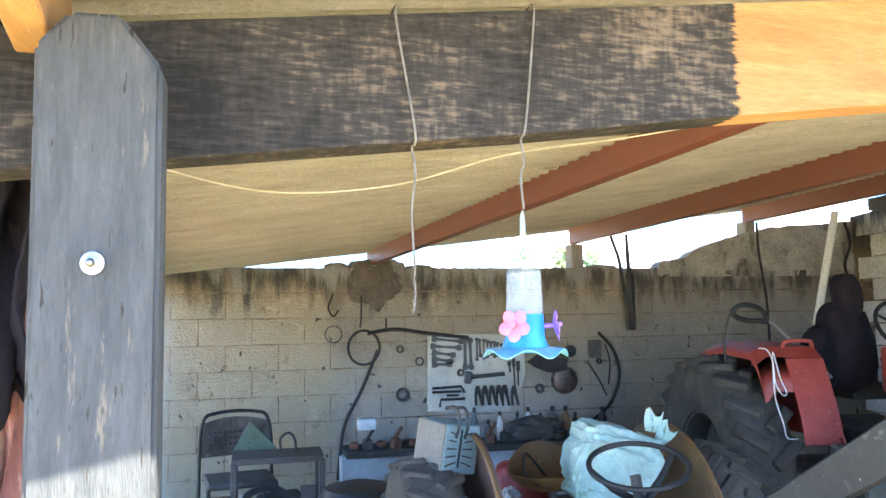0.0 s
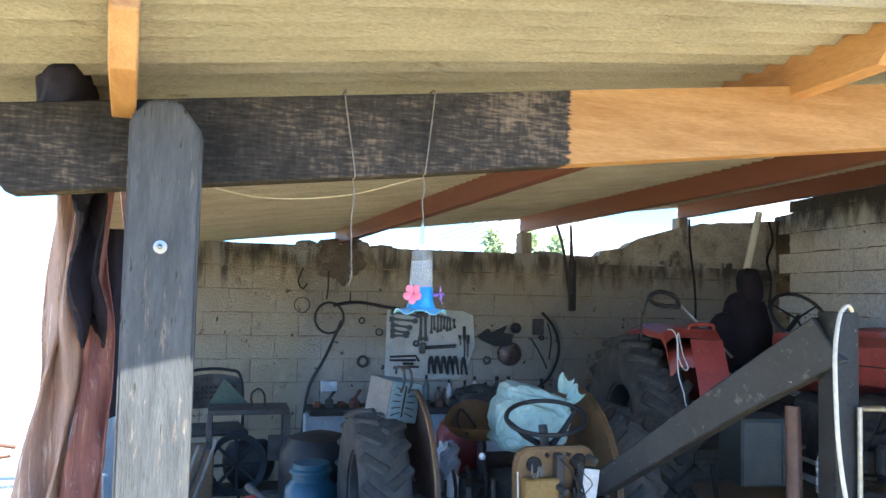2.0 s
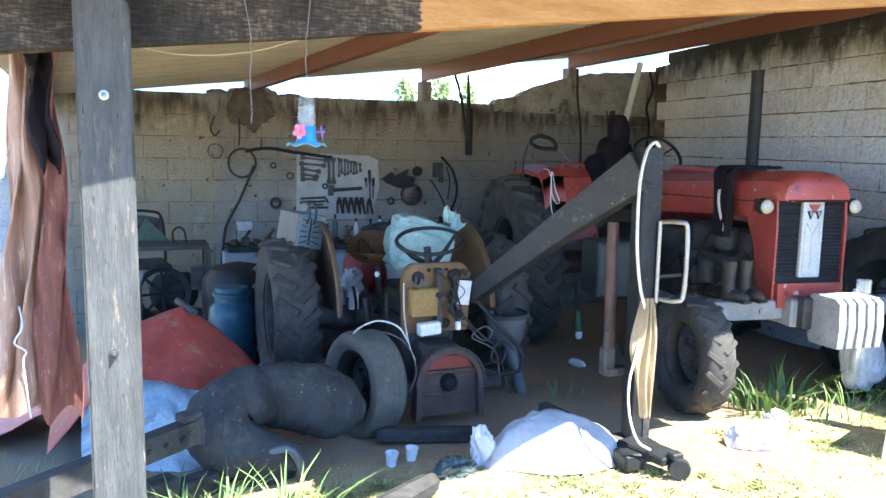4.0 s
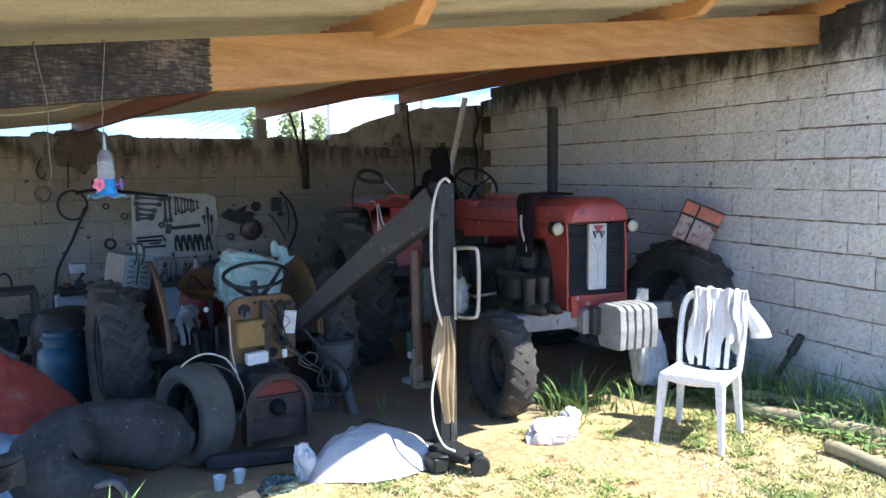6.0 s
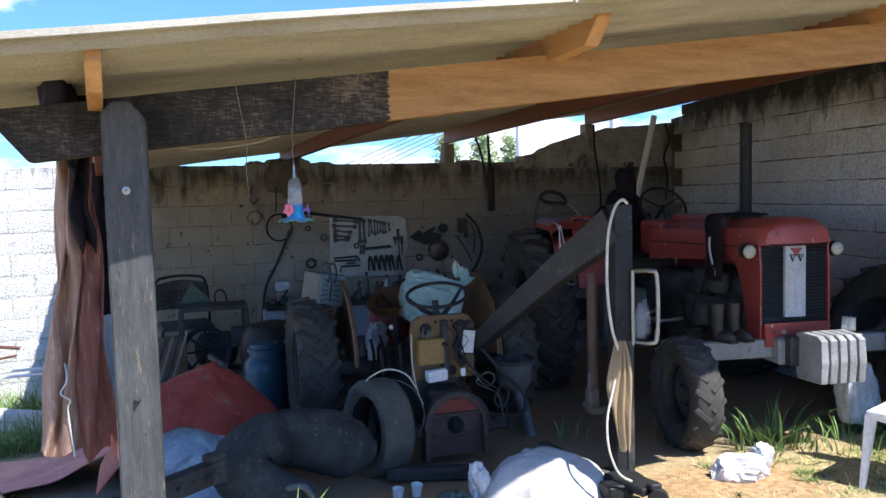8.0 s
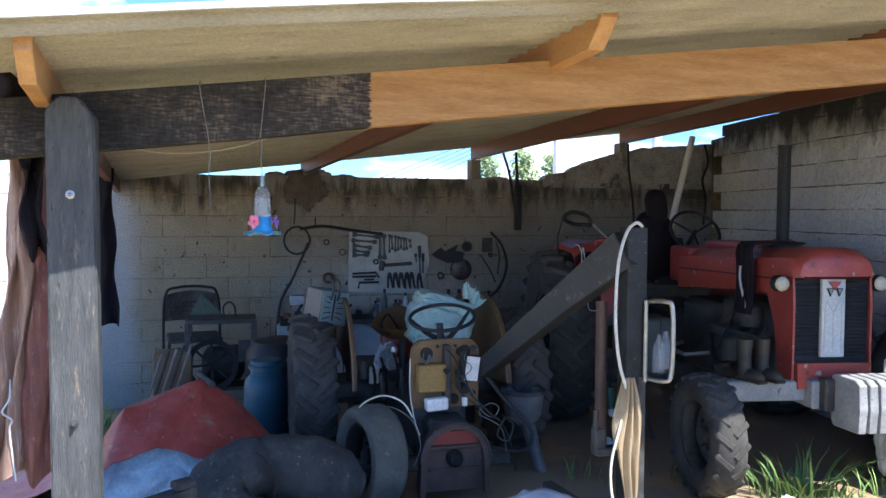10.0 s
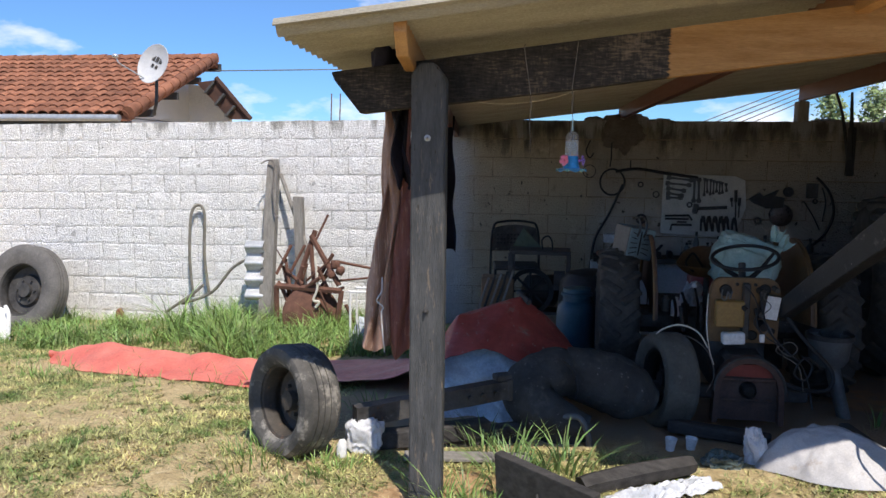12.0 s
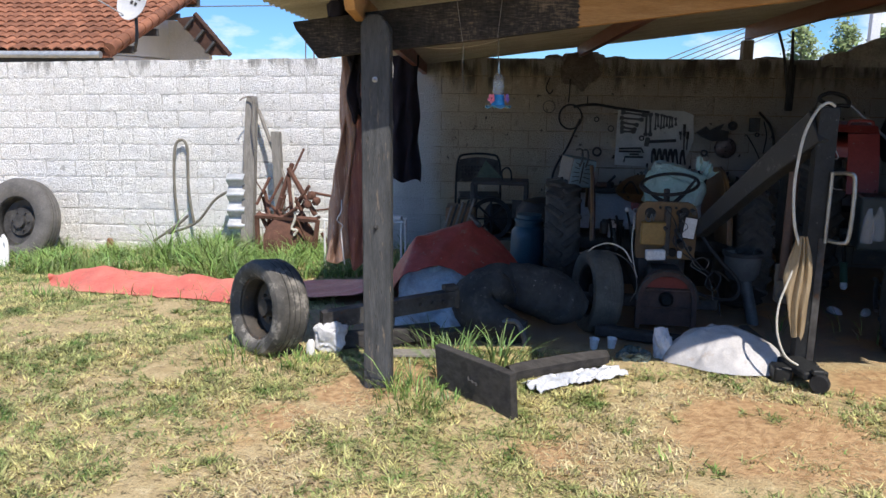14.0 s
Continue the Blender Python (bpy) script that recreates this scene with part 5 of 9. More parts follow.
# loose wiring
for pts, r, m_, nm in (([(-0.14, 0.15, 0.80), (-0.15, 0.12, 0.76), (-0.125, 0.13, 0.74), (-0.11, 0.14, 0.79), (-0.10, 0.13, 0.75), (-0.085, 0.15, 0.79)], 0.004, GREY_PLASTIC, "wire"),
                       ([(-0.23, 0.1, 0.78), (-0.24, 0.05, 0.6), (-0.22, 0.02, 0.45), (-0.20, -0.02, 0.38)], 0.0035, WHITE_HOSE, "wire"),
                       ([(-0.50, 0.0, 0.46), (-0.38, 0.05, 0.53), (-0.25, 0.0, 0.47), (-0.20, -0.04, 0.33), (-0.24, -0.05, 0.22)], 0.0035, CORD, "wire"),
                       ([(0.06, 0.1, 0.80), (0.10, 0.04, 0.6), (0.2, 0.0, 0.48), (0.27, -0.02, 0.42), (0.33, 0.0, 0.30), (0.35, -0.05, 0.15)], 0.005, DARK_PLASTIC, "wire"),
                       ([(0.12, 0.08, 0.6), (0.17, 0.02, 0.48), (0.23, 0.0, 0.45), (0.26, 0.0, 0.50), (0.21, 0.0, 0.53), (0.15, 0.02, 0.47), (0.26, -0.04, 0.40), (0.30, -0.03, 0.25)], 0.003, CORD, "wire"),
                       ([(0.20, 0.2, 0.7), (0.33, 0.1, 0.52), (0.47, 0.05, 0.36), (0.44, 0.0, 0.26), (0.30, -0.02, 0.26), (0.18, -0.03, 0.30)], 0.012, DARK_PLASTIC, "hose"),
                       ([(-0.02, 0.12, 0.83), (0.02, 0.08, 0.78), (0.05, 0.07, 0.70), (0.03, 0.06, 0.62), (0.09, 0.05, 0.55), (0.17, 0.03, 0.50)], 0.004, DARK_PLASTIC, "wire"),
                       ([(0.11, 0.14, 0.80), (0.08, 0.08, 0.77), (0.12, 0.07, 0.72), (0.07, 0.06, 0.66), (0.11, 0.05, 0.60), (0.06, 0.05, 0.52)], 0.003, GREY_PLASTIC, "wire"),
                       ([(-0.24, -0.02, 0.48), (-0.30, -0.02, 0.57), (-0.40, 0.02, 0.60), (-0.50, 0.04, 0.56), (-0.54, 0.06, 0.50)], 0.005, WHITE_HOSE, "wire"),
                       ([(0.28, -0.02, 0.46), (0.34, -0.02, 0.40), (0.30, -0.04, 0.32), (0.24, -0.04, 0.36), (0.30, -0.03, 0.45), (0.40, 0.0, 0.38)], 0.006, DARK_PLASTIC, "wire"),
                       ([(0.04, 0.09, 0.70), (0.05, 0.06, 0.60), (0.07, 0.05, 0.56)], 0.006, DARK_PLASTIC, "wire")):
    bm = mesh()
    tube(bm, curve(pts, 8), r, 6)
    part(nm, bm, m_, old)
bm = mesh()
box(bm, 0.028, 0.025, 0.05, pose(0.075, 0.05, 0.535), 0.006)
part("plug", bm, WHITE_PLASTIC, old, "white plug")

# pale green plastic bag on the seat
pb = thing("plastic_bag", pose(1.60, 3.34, 0.62), "stuffed pale green plastic bag lying on the tractor seat", "bag")
bm = mesh()
crumple(bm, 0.22, 0.15, 0.175, pose(0, 0, 0.18, 0, 14, 0), 5, 0.17, 2.6, 4.0, None, 0.55)
part("body", bm, GREEN_BAG, pb, "", True)
for dx, dz, tilt in ((0.19, 0.18, 14), (0.25, 0.12, 40)):
    bm = mesh()
    sheet(bm, 5, 6, lambda u, v: pose(dx, -0.06, 0.20 + dz, 0, tilt, 0) @ Vector(((u - 0.5) * (0.05 + 0.05 * v), 0.012 * math.sin(9 * u + 4 * v), 0.09 * v - 0.05 + 0.02 * math.sin(7 * u) * v)), 0.003)
    part("handle", bm, GREEN_BAG, pb, "", True)

# outboard-like bucket and pipe beside the tractor
bk = thing("oil_drainer", pose(2.07, 2.98, ground_z(2.07, 2.98)), "grey plastic drain bowl on a sloping pipe", "funnel")
bm = mesh()
lathe(bm, [(0.0, 0.33), (0.09, 0.33), (0.115, 0.37), (0.13, 0.50), (0.138, 0.50), (0.138, 0.515), (0.125, 0.515), (0.105, 0.40), (0.0, 0.36)], 22, pose(0, 0, 0))
part("bowl", bm, GREY_PLASTIC, bk, "", True)
bm = mesh()
rod(bm, (0.02, 0, 0.34), (0.10, -0.06, 0.0), 0.045, 12, 0.04)
part("pipe", bm, GREY_PLASTIC, bk, "", True)
bm = mesh()
lathe(bm, [(0.132, 0.50), (0.144, 0.505), (0.144, 0.53), (0.132, 0.535)], 22, None, True)
part("rim", bm, GREY_METAL, bk, "", True)

# ---- workshop crane ----
cr = thing("workshop_crane", pose(2.045, 1.52, 0.0), "black steel workshop crane with a slanting boom, used as a post", "crane")
bm = mesh()
box(bm, 0.10, 0.09, 1.42, pose(0.065, 0.125, 0.745, 0, 0, 0), 0.006, 2)
mast = part("mast", bm, BLACK_METAL, cr, "square black steel mast")
# lighter grey strip up the right edge of the lower mast
bm = mesh()
boxat(bm, 0.075, 0.113, 0.074, 0.079, 0.05, 0.76, 0.001)
part("grey_strip", bm, GREY_METAL, mast, "grey steel strip on the lower mast")
bm = mesh()
b0, b1 = Vector((0.04, 0.13, 1.37)), Vector((-0.34, 1.16, 0.60))
dirv = (b1 - b0).normalized()
upv = Vector((0, 0, 1)) - dirv * dirv.z
upv.normalize()
sv = dirv.cross(upv)
rings(bm, [[c + sv * a * 0.045 + upv * b * h for a, b in ((-1, -1), (1, -1), (1, 1), (-1, 1))] for c, h in ((b0 + upv * -0.015, 0.095), (b0 + (b1 - b0) * 0.35, 0.074), (b1, 0.050))])
bmesh.ops.bevel(bm, geom=bm.edges[:], offset=0.006, segments=1, affect="EDGES")
part("boom", bm, mat("boom_black", (0.014, 0.015, 0.017), (0.030, 0.032, 0.035), 6.0, 0.5, metal=0.1, bump=0.2, wear=(0.10, 0.10, 0.095), wear_at=0.60, wear_scale=13, speck=((0.30, 0.29, 0.27), 40, 0.68)), cr, "tapering black steel boom with scratches")
bm = mesh()
rod(bm, (-0.052, 0.20, 0.48), (-0.034, 0.24, 1.10), 0.028, 16)
part("ram", bm, mat("ram_brown", (0.050, 0.027, 0.020), (0.095, 0.050, 0.037), 9.0, 0.5, metal=0.2, bump=0.15, wear=(0.05, 0.03, 0.022), wear_at=0.6), cr, "rusty brown hydraulic ram", True)
bm = mesh()
box(bm, 0.06, 0.06, 0.14, pose(-0.06, 0.20, 0.44), 0.01)
boxat(bm, -0.08, 0.04, 0.16, 0.22, 0.37, 0.41, 0.006)
rod(bm, (-0.10, 0.15, 0.50), (-0.10, 0.15, 0.60), 0.012)
part("ram_foot", bm, GREY_METAL, cr)
bm = mesh()
tube(bm, curve([(0.11, 0.10, 1.11), (0.16, 0.0, 1.12), (0.19, -0.02, 1.08), (0.19, -0.02, 0.80), (0.16, 0.0, 0.755), (0.11, 0.10, 0.755)], 5), 0.011, 8)
part("handle", bm, STEEL, cr, "bent bright steel tube handle", True)
bm = mesh()
rod(bm, (0.105, 0.068, 0.74), (0.105, 0.068, 1.12), 0.010)
part("side_tube", bm, STEEL, cr)
bm = mesh()
box(bm, 0.14, 0.27, 0.042, pose(0.02, -0.05, 0.075, 0, 0, 15), 0.008)
boxat(bm, -0.13, -0.03, -0.09, 0.02, 0.0, 0.08, 0.01)
boxat(bm, -0.04, 0.13, 0.0, 0.20, 0.0, 0.075, 0.01)
part("base", bm, BLACK_METAL, cr)
bm = mesh()
box(bm, 0.06, 0.66, 0.055, pose(-0.07, 0.38, 0.05, 0, 0, 8), 0.006)
part("leg", bm, mat("dusty_steel", (0.05, 0.048, 0.044), (0.10, 0.095, 0.088), 9, 0.75, bump=0.3, wear=(0.10, 0.06, 0.04), wear_at=0.62), cr, "dust covered steel leg")
bm = mesh()
lathe(bm, [(0, -0.02), (0.045, -0.02), (0.05, -0.01), (0.05, 0.01), (0.045, 0.02), (0, 0.02)], 18, pose(0.06, -0.22, 0.05, 0, 90, 60))
caster = part("caster", bm, DARK_PLASTIC, cr, "black caster wheel", True)
bm = mesh()
box(bm, 0.06, 0.05, 0.03, pose(0.05, -0.20, 0.105), 0.006)
part("fork", bm, BLACK_METAL, caster)
# hose over the mast
bm = mesh()
tube(bm, curve([(2.13, 1.60, 1.46), (2.09, 1.58, 1.478), (2.03, 1.55, 1.44), (1.965, 1.50, 1.32), (1.932, 1.46, 1.15), (1.925, 1.44, 1.0), (1.942, 1.43, 0.85), (1.975, 1.43, 0.75), (1.985, 1.44, 0.70)], 8), 0.0075, 8)
tube(bm, curve([(1.985, 1.44, 0.70), (1.93, 1.42, 0.55), (1.895, 1.41, 0.42), (1.90, 1.40, 0.28), (1.95, 1.40, 0.16), (2.02, 1.40, 0.11)], 8), 0.006, 8)
solo("white_hose", bm, WHITE_HOSE, "white hose looped over the top of the crane mast", "hose", smooth=True)


def rag(u, v):
    w = 0.020 + 0.062 * math.sin(2.35 * v) * (1 - 0.35 * v)
    a = (u - 0.5) * 2
    return (1.985 + a * w + 0.012 * v + 0.006 * math.sin(7 * v), 1.44 - 0.014 * math.sin(7.5 * a + 3 * v + 2 * math.sin(2.5 * a)) - 0.010 * wob((a * 6, v * 2.5, 1), 1.0, 1.0) - 0.018 * (1 - abs(a)), 0.80 - 0.56 * v + 0.17 * abs(a) ** 1.5 * v * (1 if a < 0 else 0.25) + 0.03 * math.sin(5 * a + 1) * v)


bm = mesh()
sheet(bm, 60, 30, rag, 0.003)
solo("tan_rag", bm, BURLAP, "folded tan cloth hanging from the crane mast", "cloth", smooth=True)


# ---- tarps, trailer and tube in front of the old tractor ----
RIDGE_LINE = ((-0.50, 0.10), (-0.38, 0.30), (-0.26, 0.475), (-0.06, 0.525), (0.12, 0.57), (0.28, 0.455), (0.42, 0.31), (0.54, 0.16))
HEM_LINE = ((-0.50, 0.02), (-0.36, 0.16), (-0.22, 0.275), (-0.06, 0.325), (0.10, 0.27), (0.30, 0.235), (0.42, 0.19), (0.54, 0.08))


def along(line, x):
    x = min(max(x, line[0][0]), line[-1][0])
    return next(a[1] + (b[1] - a[1]) * (x - a[0]) / (b[0] - a[0]) for a, b in zip(line, line[1:]) if x <= b[0] + 1e-9)


def cover(u, v):
    """Red cover: a stiff sheet folded over two peaks, its front hanging to a slanting hem."""
    x = -0.50 + 1.04 * u
    top, hem = along(RIDGE_LINE, x), along(HEM_LINE, x)
    ridge_y = 2.66 + 0.20 * min(max((x + 0.26) / 0.38, 0.0), 1.0)
    if v < 0.5:
        t = v / 0.5
        y = 2.42 + (ridge_y - 2.42) * t + 0.02 * math.sin(17 * u) * (1 - t)
        z = hem + (top - hem) * t ** 0.85
        x -= 0.05 * (1 - t) * math.exp(-((x + 0.24) / 0.12) ** 2)
    else:
        t = (v - 0.5) / 0.5
        y = ridge_y + 0.70 * t
        z = top - 0.06 * t - 0.30 * t * t
    z += 0.022 * (0.45 - abs(noise.noise(Vector((x * 3.4, y * 3.4, 4))))) * 2 + wob((x, y, 0), 9.0, 0.008)
    y += wob((x, z, 3), 6.0, 0.018)
    return (x, y, max(z, ground_z(x, y) + 0.03))


bm = mesh()
sheet(bm, 72, 48, cover, 0.004)
solo("red_tarp_cover", bm, TARP_RED, "dusty red tarpaulin thrown over a heap", "tarpaulin", smooth=True)


def skirt(u, v):
    x = -0.36 + 0.60 * u
    z = 0.31 - 0.42 * v
    y = 2.575 - 0.26 * v + 0.03 * math.sin(11 * u + 3 * v) + 0.05 * v * math.sin(6 * u) + 0.07 * (0.4 - abs(noise.noise(Vector((x * 5, v * 3.5, 2))))) + 0.03 * (0.4 - abs(noise.noise(Vector((x * 13, v * 9, 5)))))
    return (x, y, z + 0.02 * math.sin(13 * u))


bm = mesh()
sheet(bm, 64, 44, skirt, 0.003)
solo("pale_blue_sheet", bm, TARP_BLUE, "creased pale blue plastic sheet under the red cover", "tarpaulin", smooth=True)


def spill(u, v):
    """The old red sheet that runs from the curtain down over the grass."""
    x = -1.78 + 1.48 * u
    y = 2.80 + 0.80 * v + 0.15 * u
    z = ground_z(x, y) + 0.035 + 0.22 * u ** 3 + 0.03 * math.sin(8 * u + 6 * v) * u + 0.05 * (0.4 - abs(noise.noise(Vector((x * 3, y * 5, 1)))))
    return (x, y, z)


bm = mesh()
sheet(bm, 30, 24, spill, 0.004)
solo("red_ground_sheet", bm, TARP_PINK, "creased old red plastic sheet spread on the ground", "tarpaulin", smooth=True)


def strip(u, v):
    x = -3.80 + 2.10 * u
    mid = 3.54 - 0.36 * u + 0.06 * math.sin(4 * u)
    half = (0.46 - 0.12 * u + 0.05 * noise.noise(Vector((7 * u, 3 * v, 5)))) * min(1.0, 3.2 * u + 0.06)
    y = mid + (v - 0.5) * 2 * half + 0.05 * noise.noise(Vector((9 * u, 2 * v, 11)))
    return (x, y, ground_z(x, y) + 0.016 + 0.11 * math.sin(math.pi * v) ** 1.5 * (0.5 + 0.7 * v) * (1 + 0.5 * noise.noise(Vector((5 * u, 4 * v, 2)))) + 0.05 * math.exp(-((u - 0.3) / 0.12) ** 2) * math.sin(math.pi * v) + wob((x, y, 2), 5, 0.05) * math.sin(math.pi * v) + 0.02 * (0.4 - abs(noise.noise(Vector((x * 4, y * 7, 1))))))


bm = mesh()
sheet(bm, 60, 22, strip, 0.004)
solo("faded_tarp_strip", bm, TARP_FADED, "sun-faded orange red tarpaulin strip lying on the lawn", "tarpaulin", smooth=True)

tr = thing("trailer_rail", pose(0, 0, 0), "dark steel drawbar with a hitch bracket resting on timber blocks", "drawbar")
bm = mesh()
d0, d1 = Vector((-0.62, 1.50, 0.19)), Vector((0.11, 1.93, 0.25))
rings(bm, [[c + o for o in (Vector((0.02, -0.03, -0.05)), Vector((-0.02, 0.03, -0.05)), Vector((-0.02, 0.03, 0.05)), Vector((0.02, -0.03, 0.05)))] for c in (d0, d1)])
part("bar", bm, GREY_METAL, tr)
bm = mesh()
box(bm, 0.09, 0.07, 0.035, pose(0.085, 1.92, 0.315, 0, 0, 30), 0.006)
box(bm, 0.03, 0.08, 0.12, pose(0.115, 1.93, 0.25, 0, 0, 30), 0.006)
part("hitch", bm, GREY_METAL, tr)
for k in range(3):
    c = d0 + (d1 - d0) * (0.72 + 0.09 * k) + Vector((0.02, -0.034, 0.0))
    bm = mesh()
    rod(bm, c, c + Vector((0.01, -0.015, 0)), 0.013, 8)
    part("bolt", bm, GREY_METAL, tr)
for x, y, z, sx, rz in ((-0.20, 1.75, 0.06, 0.5, 30), (0.0, 1.88, 0.02, 0.42, 28), (-0.45, 1.60, 0.05, 0.3, 24)):
    bm = mesh()
    box(bm, sx, 0.09, 0.09 + 0.02 * (x + 0.5), pose(x, y, z + ground_z(x, y) + 0.02, 0, 0, rz), 0.008)
    solo("timber_block", bm, BLACK_PLANK, "dark timber block lying on the ground under the drawbar", "timber", "timber blocks")
bm = mesh()
box(bm, 0.62, 0.10, 0.02, pose(-0.05, 1.50, 0.02, 0, 0, 8), 0.004)
solo("thin_board", bm, GREY_WOOD, "thin grey board lying on the soil", "board")

# folded inner tube


def fat_tube(bm, spine, girth, seg, flat):
    """A limp tube along a spine: girth gives its half width, flat squeezes it sideways; wrinkles gather at the folds."""
    pts = curve(spine, 14)
    n = len(pts)
    loops, up = [], Vector((0, -1, 0))
    for i, p in enumerate(pts):
        d = (pts[min(i + 1, n - 1)] - pts[max(i - 1, 0)]).normalized()
        up = (up - d * up.dot(d)).normalized()
        side = d.cross(up)
        t = i / (n - 1) * (len(girth) - 1)
        k = min(int(t), len(girth) - 2)
        f = t - k
        f = f * f * (3 - 2 * f)
        g = girth[k] + (girth[k + 1] - girth[k]) * f
        ring = []
        for j in range(seg):
            a = 2 * math.pi * j / seg
            q = p + g * (flat * math.cos(a) * up + math.sin(a) * side)
            w = 0.05 * g * noise.noise(q * 9) + 0.09 * g * (0.35 - abs(noise.noise(Vector((q.x * 13, q.y * 5, q.z * 7)))))
            q += (q - p).normalized() * w
            ring.append((q.x, q.y, max(q.z, ground_z(q.x, q.y) + 0.006)))
        loops.append(ring)
    return rings(bm, loops)


tb = thing("inner_tube", pose(0.5, 2.2, 0), "slack folded black rubber inner tube with grey scuffs lying on soil", "inner tube")
bm = mesh()
fat_tube(bm, [(0.05, -0.20, 0.02), (-0.22, -0.16, 0.10), (-0.27, -0.06, 0.20), (-0.16, 0.02, 0.265), (-0.06, 0.05, 0.27)], [0.08, 0.14, 0.17, 0.17, 0.15], 28, 0.85)
part("slack_fold", bm, SMOOTH_RUBBER, tb, "", True)
bm = mesh()
fat_tube(bm, [(-0.10, 0.06, 0.29), (0.02, 0.06, 0.255), (0.16, 0.09, 0.21), (0.30, 0.12, 0.145), (0.43, 0.14, 0.09)], [0.13, 0.155, 0.178, 0.165, 0.075], 28, 0.85)
part("swollen_fold", bm, SMOOTH_RUBBER, tb, "", True)
# thin black strip that draws the shade in the crease between the folds
bm = mesh()
tube(bm, curve([(-0.10, -0.11, 0.385), (-0.04, -0.12, 0.33), (-0.01, -0.13, 0.24), (-0.02, -0.12, 0.16)], 6), [0.004 + 0.004 * math.sin(math.pi * q / 18) for q in range(19)], 6)
part("crease", bm, DARK_PLASTIC, tb)
bm = mesh()
crumple(bm, 0.14, 0.10, 0.13, pose(0.40, 2.03, 0.0, 0, -10, 0), 5, 0.12, 1.8, 9.0, -0.11, 0.8)
solo("inner_tube", bm, SMOOTH_RUBBER, "flattened end of a black rubber inner tube", "inner tube", smooth=True)
bm = mesh()
tube(bm, curve([(0.40, 1.95, 0.10), (0.50, 1.93, 0.11), (0.55, 1.92, 0.03), (0.56, 1.92, -0.05)], 8), 0.017, 8)
solo("grey_hose_end", bm, GREY_PLASTIC, "bent end of a pale grey hose beside the tube", "hose", smooth=True)

# ---- curtain at the open side ----
TARP_BROWN_B = mat("red_brown_tarp", (0.13, 0.042, 0.038), (0.25, 0.095, 0.078), 5.0, 0.6, bump=0.5, stretch=(9, 9, 0.6), wear=(0.34, 0.19, 0.14), wear_at=0.58, wear_scale=9, speck=((0.36, 0.22, 0.17), 22, 0.62))


def curtain(x0, x1, y0, ztop, zbot, folds, flare, seed, gather=0.5):
    def f(u, v):
        w = gather + (1 - gather) * (v ** 1.1)
        x = (x0 + x1) / 2 + (u - 0.5) * (x1 - x0) * w - flare * v * v
        y = y0 + 0.03 * math.sin(folds * math.pi * u + 1.5 * v + seed) * (0.6 + 0.6 * v) + 0.02 * math.sin(3 * v + seed)
        return (x + 0.012 * math.sin(14 * v + 8 * u), y + wob((u * 3, v * 9, seed), 1.6, 0.022), ztop - (ztop - zbot) * v + 0.02 * math.sin(9 * u + seed) * v)
    return f


bm = mesh()
sheet(bm, 36, 40, curtain(-0.475, -0.325, 1.34, 1.93, 0.585, 4, 0.08, 0.4, 0.22), 0.004)
solo("brown_tarp_curtain", bm, TARP_BROWN, "gathered reddish brown tarpaulin curtain hanging from the roof", "curtain", smooth=True)
bm = mesh()
sheet(bm, 30, 40, curtain(-0.405, -0.275, 1.37, 1.93, 0.56, 2, 0.0, 2.0, 0.3), 0.004)
solo("brown_tarp_curtain", bm, TARP_BROWN_B, "second gathered brown tarpaulin fold, darker and redder", "curtain", smooth=True)
bm = mesh()
sheet(bm, 30, 30, curtain(-0.86, -0.585, 4.60, 1.84, 0.66, 4, -0.02, 1.0, 0.9), 0.005)
solo("dark_curtain", bm, DARK_CLOTH, "dark purple cloth hanging from the roof edge at the open side", "curtain", smooth=True)
bm = mesh()
sheet(bm, 20, 30, curtain(-0.385, -0.325, 1.32, 1.93, 1.36, 2, -0.02, 3.0, 1.0), 0.005)
solo("dark_curtain", bm, DARK_CLOTH, "narrow dark purple cloth hanging among the brown folds", "curtain", smooth=True)
bm = mesh()
crumple(bm, 0.058, 0.13, 0.088, pose(-0.392, 1.20, 1.895), 4, 0.12, 1.8, 3.0)
solo("rolled_cloth", bm, mat("navy_cloth", (0.012, 0.012, 0.026), (0.026, 0.026, 0.05), 6.0, 0.9, bump=0.3, grain=90), "rolled dark cloth wedged between beam and roof", "cloth", smooth=True)
bm = mesh()
tube(bm, curve([(-0.44, 1.33, 0.93), (-0.43, 1.29, 0.90), (-0.43, 1.275, 0.87), (-0.45, 1.27, 0.83), (-0.42, 1.27, 0.80), (-0.43, 1.275, 0.76), (-0.42, 1.30, 0.58)], 7), 0.003, 6)
solo("curtain_tie", bm, WHITE_CLOTH, "white string tied round the brown curtain", "string", smooth=True)

# ---- hanging feeder and cords ----
PALE_CYAN = mat("pale_cyan_plastic", (0.08, 0.28, 0.42), (0.15, 0.37, 0.50), 9.0, 0.3, bump=0.05)
for x, z0, lean in ((0.24, 1.56, -0.025), (0.41, 1.66, 0.016)):
    bm = mesh()
    yb = 1.035 + 0.04 * (x + 0.59)
    ztop = 1.838 + 0.1225 * (x + 0.59)
    tube(bm, curve([(x + lean, yb + 0.06, ztop + 0.010), (x + lean, yb, ztop + 0.010), (x + lean, yb - 0.003, ztop - 0.02), (x, yb - 0.004, ztop - 0.175), (x, yb + 0.02, ztop - 0.195), (x + 0.005, yb + 0.02, ztop - 0.23), (x, yb + 0.025, (z0 + ztop - 0.2) / 2), (x + 0.004, yb + 0.025, z0)], 6), 0.0018, 6)
    solo("hanging_string", bm, CORD, "thin grey string looped over the beam and hanging down", "string", "hanging strings")
